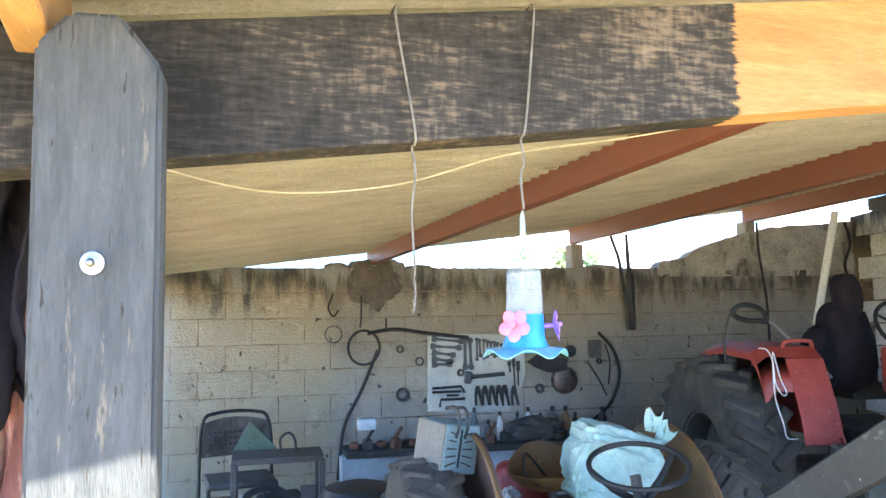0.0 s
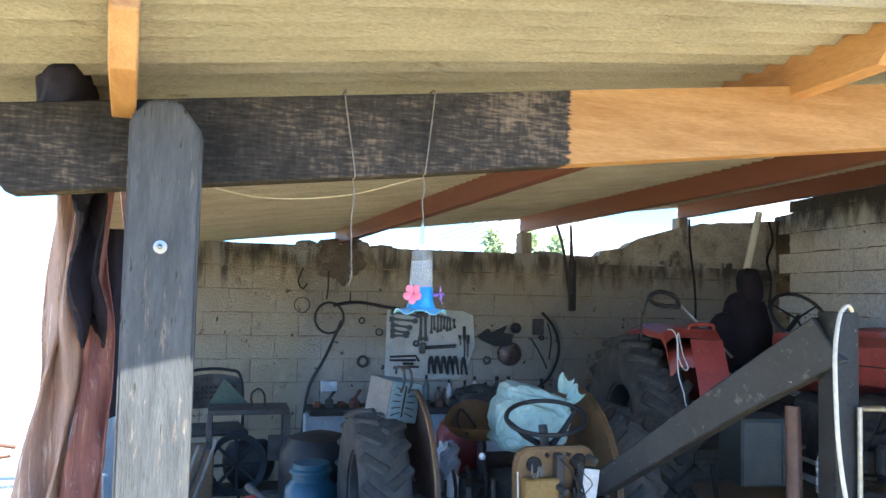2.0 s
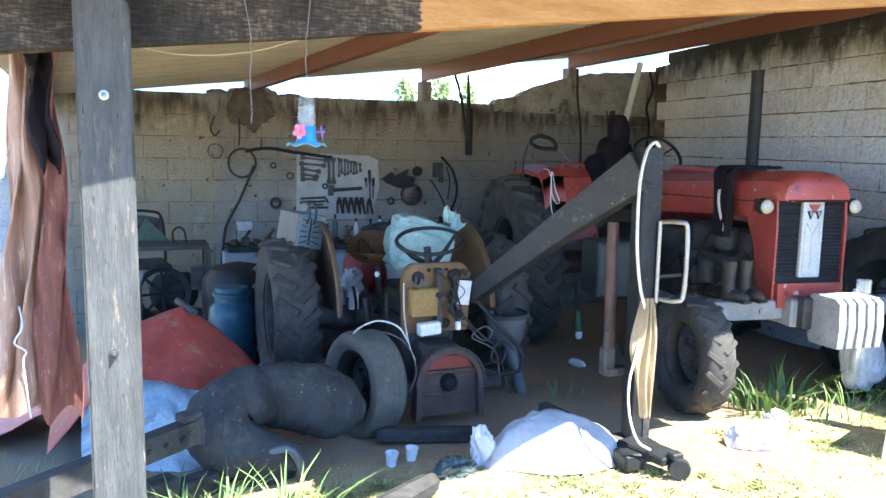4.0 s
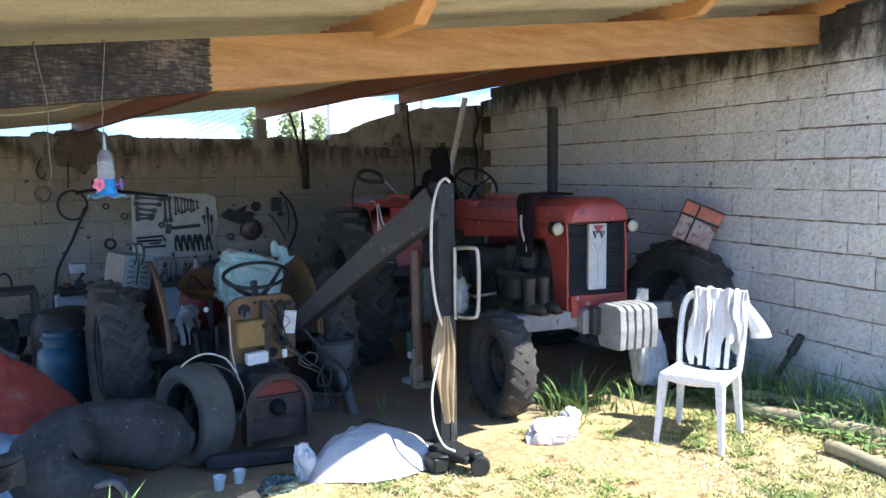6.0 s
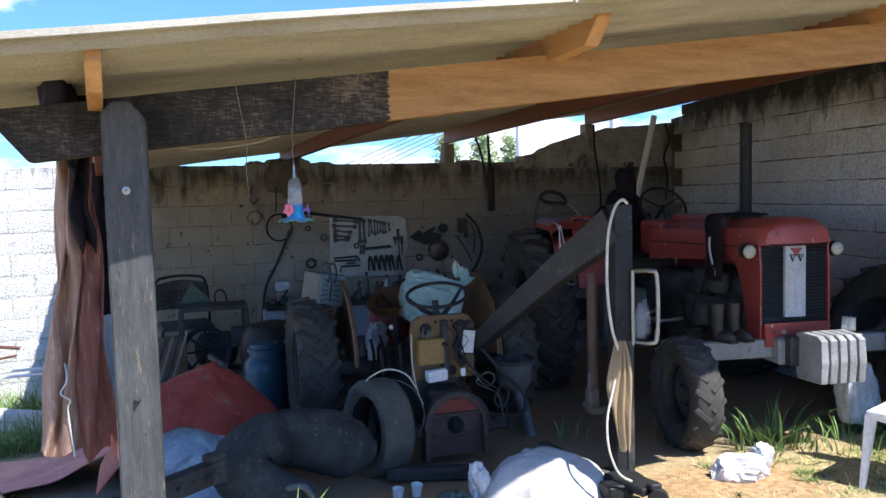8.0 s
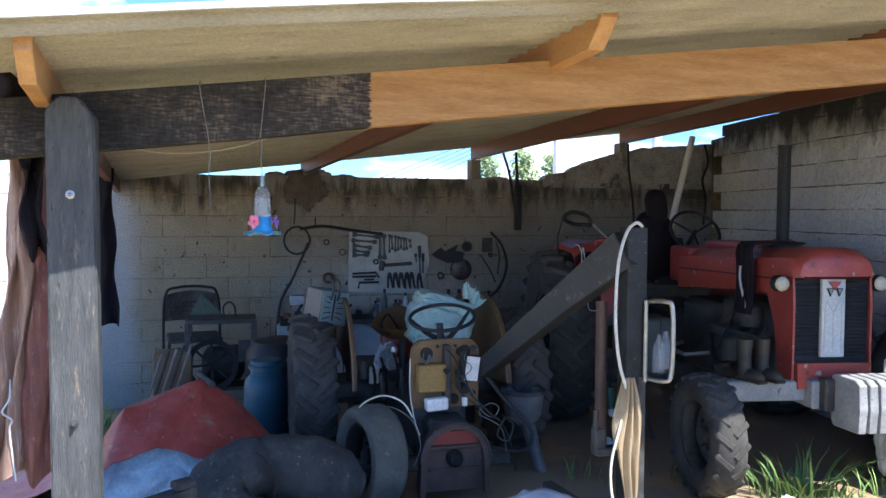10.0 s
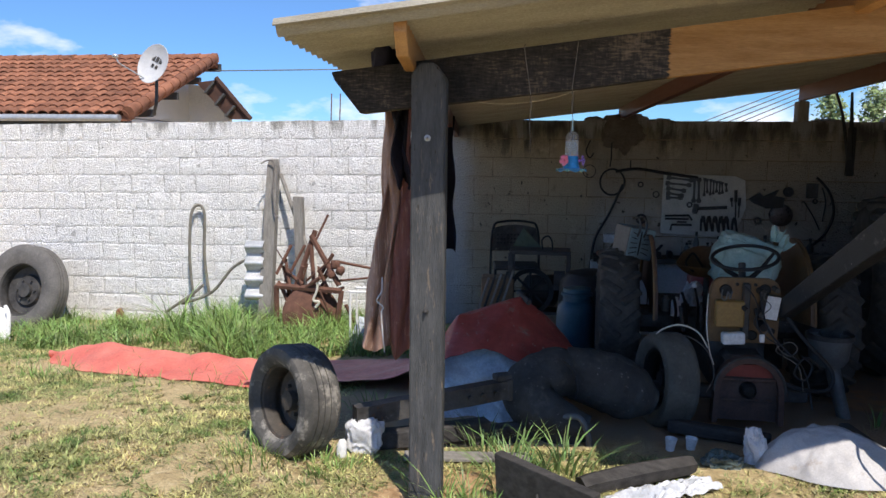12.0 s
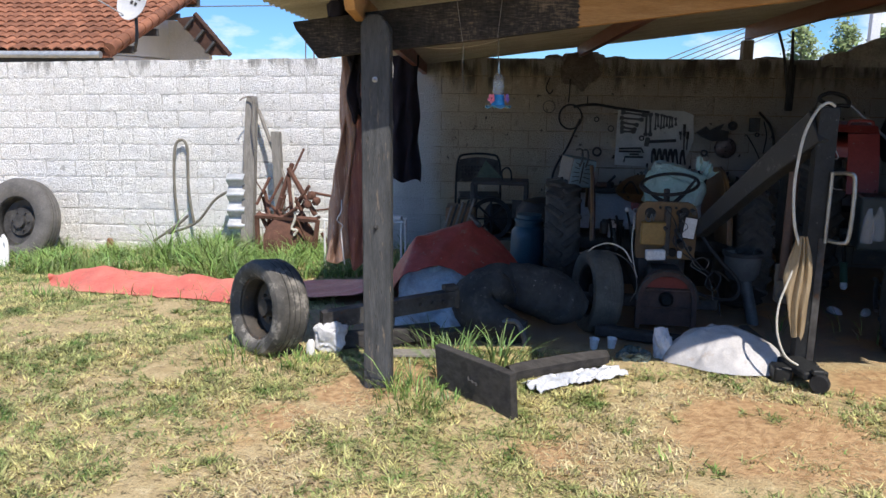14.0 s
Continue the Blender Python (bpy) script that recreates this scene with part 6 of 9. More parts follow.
bm = mesh()
for k in range(5):
    lathe(bm, [(0.0022, -0.0008), (0.0022, 0.0008), (0.0036, 0.0008), (0.0036, -0.0008)], 8, pose(0.244 + 0.0015 * (k % 2), 1.105, 1.575 - 0.013 * k, 90, 0, 70 * (k % 2)), True)
tube(bm, curve([(0.244, 1.105, 1.56), (0.247, 1.105, 1.535), (0.243, 1.105, 1.505)], 4), 0.0012, 5)
solo("frayed_knots", bm, CORD, "frayed knots at the end of the empty cord", "cord")
fd = thing("bird_feeder", pose(0.415, 1.11, 1.445), "clear hanging bird feeder with blue base and plastic flowers", "feeder")
bm = mesh()
lathe(bm, [(0.0275, 0.055), (0.0285, 0.06), (0.0265, 0.125), (0.0255, 0.140), (0.021, 0.152), (0.011, 0.160), (0.004, 0.162), (0, 0.162)], 28, None)
bottle = part("bottle", bm, glass("bottle_plastic", (0.62, 0.68, 0.71), 0.05, 0.13), fd, "clear bottle half full of water", True)
bm = mesh()
lathe(bm, [(0, 0.05), (0.026, 0.05), (0.0275, 0.062), (0.0258, 0.120), (0, 0.120)], 28)
part("water", bm, glass("water", (0.60, 0.67, 0.71), 0.05, 0.17), bottle, "", True)
bm = mesh()
lathe(bm, [(0.006, 0.160), (0.006, 0.172), (0.0045, 0.176), (0.0045, 0.20), (0.002, 0.212), (0, 0.216)], 12)
part("hook", bm, glass("clear_clip", (0.45, 0.60, 0.68), 0.1, 0.5), fd, "", True)
bm = mesh()
lathe(bm, [(0, 0.0), (0.028, 0.0), (0.036, 0.006), (0.030, 0.022), (0.0285, 0.055), (0.027, 0.058), (0.0, 0.056)], 28)
part("base", bm, CYAN, fd, "translucent blue base", True)
bm = mesh()
sheet(bm, 64, 6, lambda u, v: ((0.026 + 0.037 * v) * math.cos(2 * math.pi * u), (0.026 + 0.037 * v) * math.sin(2 * math.pi * u), 0.008 - 0.010 * v + 0.006 * v * v * math.sin(6 * 2 * math.pi * u)), 0.002)
part("scalloped_tray", bm, PALE_CYAN, fd, "wavy edged pale blue tray", True)
for a, m_ in ((-128, PINK), (-16, PURPLE), (72, PINK)):
    base = pose(0, 0, 0, 0, 0, a) @ pose(0.044, 0, 0.040, 0, 84, 0)
    bm = mesh()
    for k in range(5):
        pm = base @ pose(0, 0, 0, 0, 0, 72 * k) @ pose(0.0125, 0, 0.002, 0, -14, 0) @ Matrix.Diagonal((1.0, 0.82, 1, 1))
        lathe(bm, [(0, 0.0025), (0.007, 0.0024), (0.0122, 0.0005), (0.0122, -0.0005), (0.007, -0.001), (0, -0.0012)], 12, pm)
    rod(bm, base @ Vector((0, 0, -0.02)), base @ Vector((0, 0, 0.012)), 0.004)
    part("flower", bm, m_, fd, "plastic flower", True)
bm = mesh()
tube(bm, curve([(-0.2, 1.5, 1.81), (-0.15, 1.5, 1.78), (0.05, 1.5, 1.74), (0.29, 1.5, 1.76), (0.53, 1.5, 1.83), (0.82, 1.5, 1.88), (1.2, 1.5, 1.96), (1.43, 1.5, 2.03)], 8), 0.0016, 6)
solo("slack_wire", bm, WHITE_HOSE, "thin pale wire slung along under the beam", "wire")

# ---- lawn side: wheel, bag, plank, log, litter ----
wl_ = thing("spare_wheel", pose(-0.945, 1.505, 0.262 + ground_z(-0.97, 1.49), 0, 6, 52), "worn car tyre on a rusty steel rim leaning in the grass", "wheel")
bm = mesh()
tyre_mesh(bm, 0.285, 0.225, 0.185, 0, 48)
part("tyre", bm, mat("dusty_rubber", (0.05, 0.048, 0.044), (0.13, 0.122, 0.11), 7.0, 0.85, bump=0.4, grain=50, wear=(0.27, 0.25, 0.22), wear_at=0.53, wear_scale=9), wl_, "", True)
bm = mesh()
rim_mesh(bm, 0.185, 0.225)
part("rim", bm, mat("brown_rim", (0.05, 0.044, 0.038), (0.10, 0.085, 0.07), 8, 0.7, metal=0.3, wear=(0.18, 0.1, 0.06), wear_at=0.58), wl_, "", True)
bm = mesh()
crumple(bm, 0.098, 0.08, 0.098, pose(-0.575, 1.53, 0.10 + ground_z(-0.575, 1.53)), 5, 0.20, 2.4, 11.0, -0.085, 0.7)
solo("white_bag", bm, WHITE_CLOTH, "crumpled white plastic bag on the grass", "bag", smooth=True)
bm = mesh()
crumple(bm, 0.025, 0.025, 0.055, pose(-0.665, 1.42, 0.04), 3, 0.2, 2.0, 21.0, -0.04)
solo("plastic_scrap", bm, WHITE_PLASTIC, "crushed white plastic scrap beside the tyre", "litter", smooth=True)
bm = mesh()
d0, d1 = Vector((0.15, 1.03, 0.115)), Vector((0.555, 0.69, 0.115))
box(bm, (d1 - d0).length, 0.045, 0.26, Matrix.Translation((d0 + d1) / 2) @ Matrix.Rotation(math.atan2(d1.y - d0.y, d1.x - d0.x), 4, "Z") @ pose(0, 0, 0, 6, 1, 0), 0.006, 2)
plank = solo("black_plank", bm, BLACK_PLANK, "short black weathered plank standing on edge in the grass", "plank")
pm_ = Matrix.Translation((d0 + d1) / 2) @ Matrix.Rotation(math.atan2(d1.y - d0.y, d1.x - d0.x), 4, "Z")
bm = mesh()
tube(bm, [(pm_ @ Vector((x, -0.030 - 0.004 * (k % 2), z))) for k, (x, z) in enumerate(((-0.02, 0.03), (-0.01, 0.012), (0.005, 0.016), (0.02, 0.008), (0.035, 0.012), (0.045, 0.0)))], 0.006, 6)
part("staple", bm, GREY_METAL, plank, "bent wire staple")
bm = mesh()
tube(bm, [(0.50, 1.19, 0.045), (0.56, 1.23, 0.05), (0.78, 1.38, 0.052), (1.0, 1.52, 0.05), (1.03, 1.54, 0.05)], [0.046, 0.052, 0.055, 0.050, 0.040], 6)
solo("black_log", bm, BLACK_PLANK, "charred squared log lying on the ground", "log")


def wrap(u, v):
    e = 0.04 * noise.noise(Vector((6 * u, 3 * v, 7)))
    x = 0.57 + 0.47 * u + 0.10 * v + e
    y = 1.12 + 0.36 * u - 0.11 * v + e + 0.02 * math.sin(5 * u)
    return (x, y, ground_z(x, y) + 0.022 + 0.06 * (0.5 - abs(noise.noise(Vector((7 * u, 4 * v, 1))))) * math.sin(math.pi * v) + 0.02 * noise.noise(Vector((17 * u, 9 * v, 1))))


bm = mesh()
sheet(bm, 56, 24, wrap, 0.003)
solo("plastic_wrap", bm, CLEAR_BAG, "crumpled whitish plastic wrapping beside the log", "litter", smooth=True)
for x, y in ((0.985, 1.97), (1.095, 2.0)):
    bm = mesh()
    z = ground_z(x, y)
    lathe(bm, [(0, 0.0), (0.022, 0.0), (0.030, 0.062), (0.033, 0.064), (0.033, 0.067), (0.028, 0.067), (0.021, 0.005), (0, 0.005)], 18, pose(x, y, z + 0.005, 4, 3, 0))
    solo("paper_cup", bm, WHITE_PLASTIC, "small white disposable cup standing on the soil", "cup", "white cups", smooth=True)


def sack_f(u, v):
    a = 2 * math.pi * u
    r = v
    x = 1.72 + (0.34 * math.cos(a) + 0.03 * math.cos(3 * a + 1) + 0.012 * math.sin(7 * a)) * r
    y = 1.74 + (0.25 * math.sin(a) + 0.03 * math.sin(2 * a)) * r
    p = Vector((x, y, 0))
    loft = 0.26 * (1 - r ** 2.6) * (0.75 + 0.3 * math.cos(a - 1.5) * r)
    crease = 0.055 * (0.40 - abs(noise.noise(p * 3.4 + Vector((1, 3, 3))))) + 0.030 * (0.40 - abs(noise.noise(Vector((x * 9 + y * 5, y * 7, 8))))) + 0.012 * noise.noise(Vector((x * 22, y * 25, 2)))
    z = ground_z(x, y) + 0.014 + loft + crease * (0.35 + 0.9 * r) * (1 - v ** 8)
    return (x, y, max(z, ground_z(x, y) + 0.006))


bm = mesh()
sheet(bm, 120, 60, sack_f)
bmesh.ops.remove_doubles(bm, verts=bm.verts, dist=1e-4)
solo("white_sack", bm, SACK, "crumpled white woven plastic sack thrown on the ground", "sack", smooth=True)
bm = mesh()
crumple(bm, 0.055, 0.045, 0.13, pose(1.385, 1.80, 0.03, 0, -10, 0), 5, 0.38, 2.2, 14.0, -0.12, 0.95)
solo("white_cloth_scrap", bm, WHITE_CLOTH, "crumpled white bag standing beside the sack", "bag", smooth=True)
bm = mesh()
crumple(bm, 0.09, 0.07, 0.055, pose(1.20, 1.71, 0.0), 5, 0.35, 3.0, 17.0, -0.05, 0.9)
solo("green_bottle_bag", bm, mat("dull_green_plastic", (0.04, 0.06, 0.055), (0.14, 0.18, 0.165), 14, 0.25), "crushed greenish clear plastic bottle bag on soil", "litter", smooth=True)
bm = mesh()
box(bm, 0.55, 0.08, 0.07, pose(1.28, 2.24, ground_z(1.2, 2.2) + 0.04, 0, 0, -18), 0.01)
solo("timber_scrap", bm, BLACK_PLANK, "dark timber offcut under the tractor nose", "timber")
bm = mesh()
crumple(bm, 0.14, 0.09, 0.085, pose(2.75, 1.53, 0.03, 0, 0, -15), 5, 0.30, 2.6, 31.0, -0.06, 0.95)
solo("white_rag", bm, WHITE_CLOTH, "crumpled white rag lying on bare soil", "rag", smooth=True)
bm = mesh()
crumple(bm, 0.06, 0.05, 0.07, pose(2.95, 1.60, 0.05), 4, 0.25, 2.4, 41.0, -0.05)
solo("pale_scrap", bm, CLEAR_BAG, "small pale plastic scrap in the weeds", "litter", smooth=True)

# ---- plastic chair with shirts ----
CH = pose(3.43, 1.06, ground_z(3.4, 1.0), 0, 0, -66) @ Matrix.Diagonal((0.82, 0.86, 0.93, 1))
ch = thing("plastic_chair", CH, "white plastic garden chair with pale clothes over its back", "chair")
# local: the seat looks along -y
bm = mesh()
sheet(bm, 14, 14, lambda u, v: ((u - 0.5) * (0.40 - 0.03 * v), -0.20 + 0.40 * v, 0.425 - 0.018 * math.sin(math.pi * u) - 0.02 * v + 0.01 * (1 - v) - (0.04 * max(0, 0.12 - v) / 0.12)), 0.012)
part("seat", bm, WHITE_PLASTIC, ch, "", True)
bm = mesh()
for q in ([(-0.20, -0.2, 0.405), (0.20, -0.2, 0.405)], [(-0.20, -0.2, 0.40), (-0.19, 0.19, 0.40)], [(0.20, -0.2, 0.40), (0.19, 0.19, 0.40)]):
    box(bm, 0.028, (Vector(q[1]) - Vector(q[0])).length, 0.05, Matrix.Translation((Vector(q[0]) + Vector(q[1])) / 2) @ (Vector(q[1]) - Vector(q[0])).to_track_quat("Y", "Z").to_matrix().to_4x4(), 0.01, 2)
part("apron", bm, WHITE_PLASTIC, ch)
for sx, sy in ((-1, -1), (1, -1), (-1, 1), (1, 1)):
    bm = mesh()
    top, bot = Vector((sx * 0.185, sy * 0.185, 0.41)), Vector((sx * 0.215, sy * 0.235, 0.0))
    rings(bm, [[c + Vector((a * w, b * w, 0)) for a, b in ((-1, -1), (1, -1), (1, 1), (-1, 1))] for c, w in ((top, 0.030), (top.lerp(bot, 0.5), 0.022), (bot, 0.017))])
    bmesh.ops.bevel(bm, geom=bm.edges[:], offset=0.006, segments=2, affect="EDGES")
    part("leg", bm, WHITE_PLASTIC, ch, "", True)
bm = mesh()
tube(bm, curve([(-0.205, 0.19, 0.40), (-0.215, 0.235, 0.60), (-0.205, 0.275, 0.76), (-0.15, 0.29, 0.835), (0.0, 0.297, 0.855), (0.15, 0.29, 0.835), (0.205, 0.275, 0.76), (0.215, 0.235, 0.60), (0.205, 0.19, 0.40)], 6), 0.023, 8)
part("back_frame", bm, WHITE_PLASTIC, ch, "", True)
for k in range(5):
    bm = mesh()
    x = -0.12 + 0.06 * k
    rings(bm, [[(x + dx, y + dy, z) for dx, dy in ((-0.016, -0.005), (0.016, -0.005), (0.016, 0.005), (-0.016, 0.005))] for y, z in ((0.19, 0.41), (0.235, 0.60), (0.28, 0.82))])
    part("back_slat", bm, WHITE_PLASTIC, ch)


SHIRT = mat("grey_shirt", (0.54, 0.54, 0.56), (0.72, 0.72, 0.74), 6.0, 0.9, bump=0.4, grain=120, wear=(0.34, 0.34, 0.36), wear_at=0.62)


def shirt(x0, x1, drop_f, drop_b, seed):
    """Hangs over the top rail: v runs from the front hem over the rail to the back hem."""
    def f(u, v):
        s = v - 0.45
        fold = math.sin(9.5 * u + seed) + 0.6 * math.sin(17 * u + 2 * seed + 2 * v)
        spread = 0.72 + 0.5 * abs(s)
        x = 0.5 * (x0 + x1) + (u - 0.5) * (x1 - x0) * spread + 0.02 * math.sin(4 * v + seed)
        if s < 0:
            t = -s / 0.45
            z = 0.890 - drop_f * t * (0.80 + 0.22 * math.sin(4 * u + seed) + 0.10 * math.sin(11 * u))
            y = 0.262 - 0.07 * t - 0.016 * fold * min(1.0, 2.5 * t)
        else:
            t = s / 0.55
            z = 0.890 - drop_b * t * (0.85 + 0.2 * math.sin(5 * u + 2 * seed))
            y = 0.325 + 0.02 * t + 0.014 * fold * min(1.0, 2.5 * t)
        return (x + wob((u * 2, v * 3, seed), 1.5, 0.02), y + wob((u * 3, v * 4, seed), 1.7, 0.012), z + 0.008 * fold * (1 - min(1.0, abs(s) * 6)))
    return f


for k, (x0, x1, df, db) in enumerate(((-0.17, 0.0, 0.46, 0.30), (-0.02, 0.19, 0.47, 0.40), (0.13, 0.24, 0.34, 0.34))):
    bm = mesh()
    sheet(bm, 48, 36, lambda u, v: CH @ Vector(shirt(x0, x1, df, db, 1.7 * k)(u, v)), 0.004)
    solo("pale_shirt", bm, SHIRT, "creased pale grey shirt hung over the chair back", "shirt", "shirts on the chair", smooth=True)
bm = mesh()
tube(bm, [CH @ Vector(p) for p in curve([(0.19, 0.31, 0.80), (0.25, 0.32, 0.72), (0.30, 0.33, 0.64), (0.31, 0.33, 0.60)], 5)], [0.03 + 0.002 * q for q in range(16)], 9)
solo("shirt_sleeve", bm, SHIRT, "pale grey sleeve sticking out beside the chair", "shirt", smooth=True)

# ---- along the side wall ----
bt_ = thing("big_tyre", RIGHT @ pose(-0.26, 2.32, 0.42, 0, 14, 0), "large used tractor tyre leaning on the block wall", "tyre")
bm = mesh()
tyre_mesh(bm, 0.53, 0.33, 0.30, 18, 48)
casing = part("casing", bm, RUBBER, bt_, "", True)
lug_parts(casing, Matrix(), 0.53, 0.33, 18, 0.02)
cn = thing("square_can", pose(4.64, 2.13, 1.085, -8, 23, -49), "dented orange and white square tin balanced on the tyre", "tin")
bm = mesh()
box(bm, 0.28, 0.19, 0.29, None, 0.014, 2)
for v in bm.verts:
    v.co += Vector((wob(v.co, 7, 0.012), wob(v.co, 6, 0.010, 3), wob(v.co, 7, 0.008, 7)))
part("body", bm, TAPE_BROWN, cn, "scuffed white lower body")
bm = mesh()
box(bm, 0.287, 0.197, 0.105, pose(0, 0, 0.098), 0.012, 2)
part("upper_band", bm, mat("orange_tin", (0.40, 0.085, 0.045), (0.55, 0.17, 0.09), 7.0, 0.5, bump=0.15, wear=(0.12, 0.03, 0.025), wear_at=0.58, wear_scale=9), cn, "faded orange red band")
bm = mesh()
box(bm, 0.292, 0.202, 0.018, pose(0, 0, 0.042), 0.003)
part("strap", bm, DARK_PLASTIC, cn, "black strap")
bm = mesh()
box(bm, 0.014, 0.203, 0.292, pose(-0.035, 0, 0), 0.003)
part("strap", bm, DARK_PLASTIC, cn, "black strap")
bm = mesh()
box(bm, 0.296, 0.206, 0.014, pose(0, 0, 0.145), 0.004)
part("rim", bm, RUST, cn)
bm = mesh()
crumple(bm, 0.13, 0.09, 0.22, pose(3.99, 1.98, 0.23, 0, -8, 0), 5, 0.16, 1.8, 5.0, None, 0.7)
crumple(bm, 0.05, 0.04, 0.14, pose(3.92, 1.97, 0.50, 0, -18, 0), 4, 0.2, 1.8, 15.0, None, 0.8)
solo("hanging_bag", bm, CLEAR_BAG, "translucent grey plastic bag hanging from the front weights", "bag", smooth=True)
bm = mesh()
lathe(bm, [(0, 0), (0.04, 0), (0.04, 0.07), (0.043, 0.075), (0.036, 0.075), (0.036, 0.01), (0, 0.01)], 16, RT @ pose(0.26, -0.16, 0.705))
solo("glass_jar", bm, CLEAR, "small glass jar standing on the front weights", "jar", smooth=True)
for k, (x0, y0, x1, y1, r) in enumerate(((3.98, 1.30, 4.30, 0.25, 0.042), (4.22, 1.42, 4.56, 0.42, 0.040), (4.35, 1.60, 4.62, 0.70, 0.028), (3.80, 0.52, 3.71, 0.0, 0.038), (4.12, 1.0, 4.55, 0.1, 0.03))):
    bm = mesh()
    tube(bm, [(x0 + (x1 - x0) * t, y0 + (y1 - y0) * t, ground_z(x0, y0) + r * (0.9 + 0.25 * (k % 2)) + 0.006 * math.sin(7 * t)) for t in (q / 8 for q in range(9))], [r * (1.06 if q % 2 else 0.98) for q in range(9)], 10)
    solo("dry_pole", bm, BAMBOO, "weathered bamboo pole lying along the wall foot", "pole", "poles by the wall", smooth=True)
bm = mesh()
rod(bm, (4.63, 1.46, 0.02), (4.66, 1.30, 0.33), 0.02)
rod(bm, (4.655, 1.33, 0.27), (4.67, 1.27, 0.40), 0.035, 8, 0.028)
solo("stump_stick", bm, GREY_METAL, "short dark tool handle leaning on the wall", "stick")
# corner: white pipe and black cable
bm = mesh()
rod(bm, (5.07, 5.9, 2.36), (4.80, 5.88, 1.36), 0.034)
solo("white_pipe", bm, mat("white_pvc", (0.82, 0.82, 0.82), (0.88, 0.88, 0.88), 6.0, 0.35, bump=0.03), "white plastic pipe leaning in the wall corner", "pipe", smooth=True)
bm = mesh()
tube(bm, curve([(4.42, 6.12, 2.28), (4.43, 6.12, 2.0), (4.5, 6.14, 1.6), (4.52, 6.15, 1.2)], 6), 0.012, 6)
solo("black_cable", bm, DARK_PLASTIC, "black cable hanging down the wall from the roof", "cable")
bm = mesh()
tube(bm, curve([(5.38, 6.15, 2.3), (5.42, 6.14, 2.1), (5.36, 6.15, 1.9), (5.40, 6.14, 1.7), (5.38, 6.15, 1.4)], 6), 0.014, 6)
solo("corner_rope", bm, DARK_PLASTIC, "dark tangled strap hanging in the wall corner", "strap")
bm = mesh()
tube(bm, curve([(2.98, 6.12, 2.16), (3.05, 6.12, 1.95), (3.10, 6.13, 1.7), (3.14, 6.13, 1.45)], 6), 0.014, 6)
tube(bm, curve([(3.12, 6.10, 2.16), (3.14, 6.11, 1.8), (3.15, 6.11, 1.5)], 6), [0.012 + 0.02 * min(1, q / 12) for q in range(13)], 8)
boxat(bm, 3.11, 3.19, 6.10, 6.13, 1.34, 1.82, 0.01)
solo("dark_strap", bm, DARK_PLASTIC, "black straps hanging on the wall from the roof edge", "strap")


# ---- tools on the back wall ----
WY = 6.195
bd = thing("tool_board", pose(0, 0, 0), "white painted board on the wall hung with spanners", "tool board")
bm = mesh()
plate(bm, [(1.38, 1.34), (2.09, 1.32), (2.19, 1.28), (2.21, 1.0), (2.14, 0.8), (2.05, 0.69), (1.37, 0.72)], 0.014, pose(0, WY - 0.006, 0))
part("panel", bm, mat("board_white", (0.40, 0.395, 0.37), (0.56, 0.55, 0.51), 5, 0.7, wear=(0.28, 0.25, 0.21), wear_at=0.60), bd)
TY = WY - 0.026
TOOL = mat("tool_steel", (0.016, 0.016, 0.018), (0.055, 0.055, 0.055), 20, 0.4, metal=0.3, bump=0.1)


def spanner(a, b, w, name="spanner"):
    """An open-ended spanner from a to b on the board."""
    bm = mesh()
    a, b = Vector((a[0], TY, a[1])), Vector((b[0], TY, b[1]))
    d = (b - a).normalized()
    n = Vector((d.z, 0, -d.x))
    rings(bm, [[c + n * w * 0.5 * s, c + n * w * 0.5 * s + Vector((0, 0.010, 0)), c - n * w * 0.5 * s + Vector((0, 0.010, 0)), c - n * w * 0.5 * s] for c, s in ((a, 1.9), (a + d * w * 1.2, 2.3), (a + d * w * 2.2, 1.1), (a.lerp(b, 0.5), 0.85), (b - d * w * 2.2, 1.1), (b - d * w * 1.2, 2.2), (b, 1.5))])
    solo(name, bm, TOOL, "dark steel spanner hanging on the tool board", "spanner", "spanners on the board")


for a, b, w in [((1.41, 1.3), (1.68, 1.27), 0.016), ((1.4, 1.24), (1.66, 1.22), 0.016), ((1.41, 1.19), (1.61, 1.16), 0.016), ((1.41, 1.14), (1.59, 1.11), 0.016), ((1.41, 1.09), (1.58, 1.09), 0.016), ((1.69, 1.32), (1.69, 1.04), 0.016), ((1.73, 1.3), (1.74, 1.04), 0.016), ((1.79, 1.3), (1.79, 1.11), 0.01), ((1.81, 1.29), (1.82, 1.14), 0.01), ((1.85, 1.29), (1.85, 1.12), 0.01), ((1.88, 1.28), (1.88, 1.13), 0.01), ((1.91, 1.27), (1.91, 1.15), 0.01), ((1.94, 1.27), (1.94, 1.13), 0.01), ((1.96, 1.26), (1.97, 1.14), 0.01), ((2.0, 1.25), (2.01, 1.16), 0.01)]:
    spanner(a, b, 1.45 * w)
for pts in [[(1.41, 0.9), (1.65, 0.91), (1.68, 0.86)], [(1.41, 0.87), (1.65, 0.87)], [(1.47, 0.75), (1.48, 0.81), (1.68, 0.81)], [(1.53, 0.84), (1.63, 0.84)]]:
    bm = mesh()
    tube(bm, [(x, TY, z) for x, z in pts], 0.011, 6)
    solo("hex_key", bm, TOOL, "bent black hex key on the tool board", "hex key", "hex keys on the board")
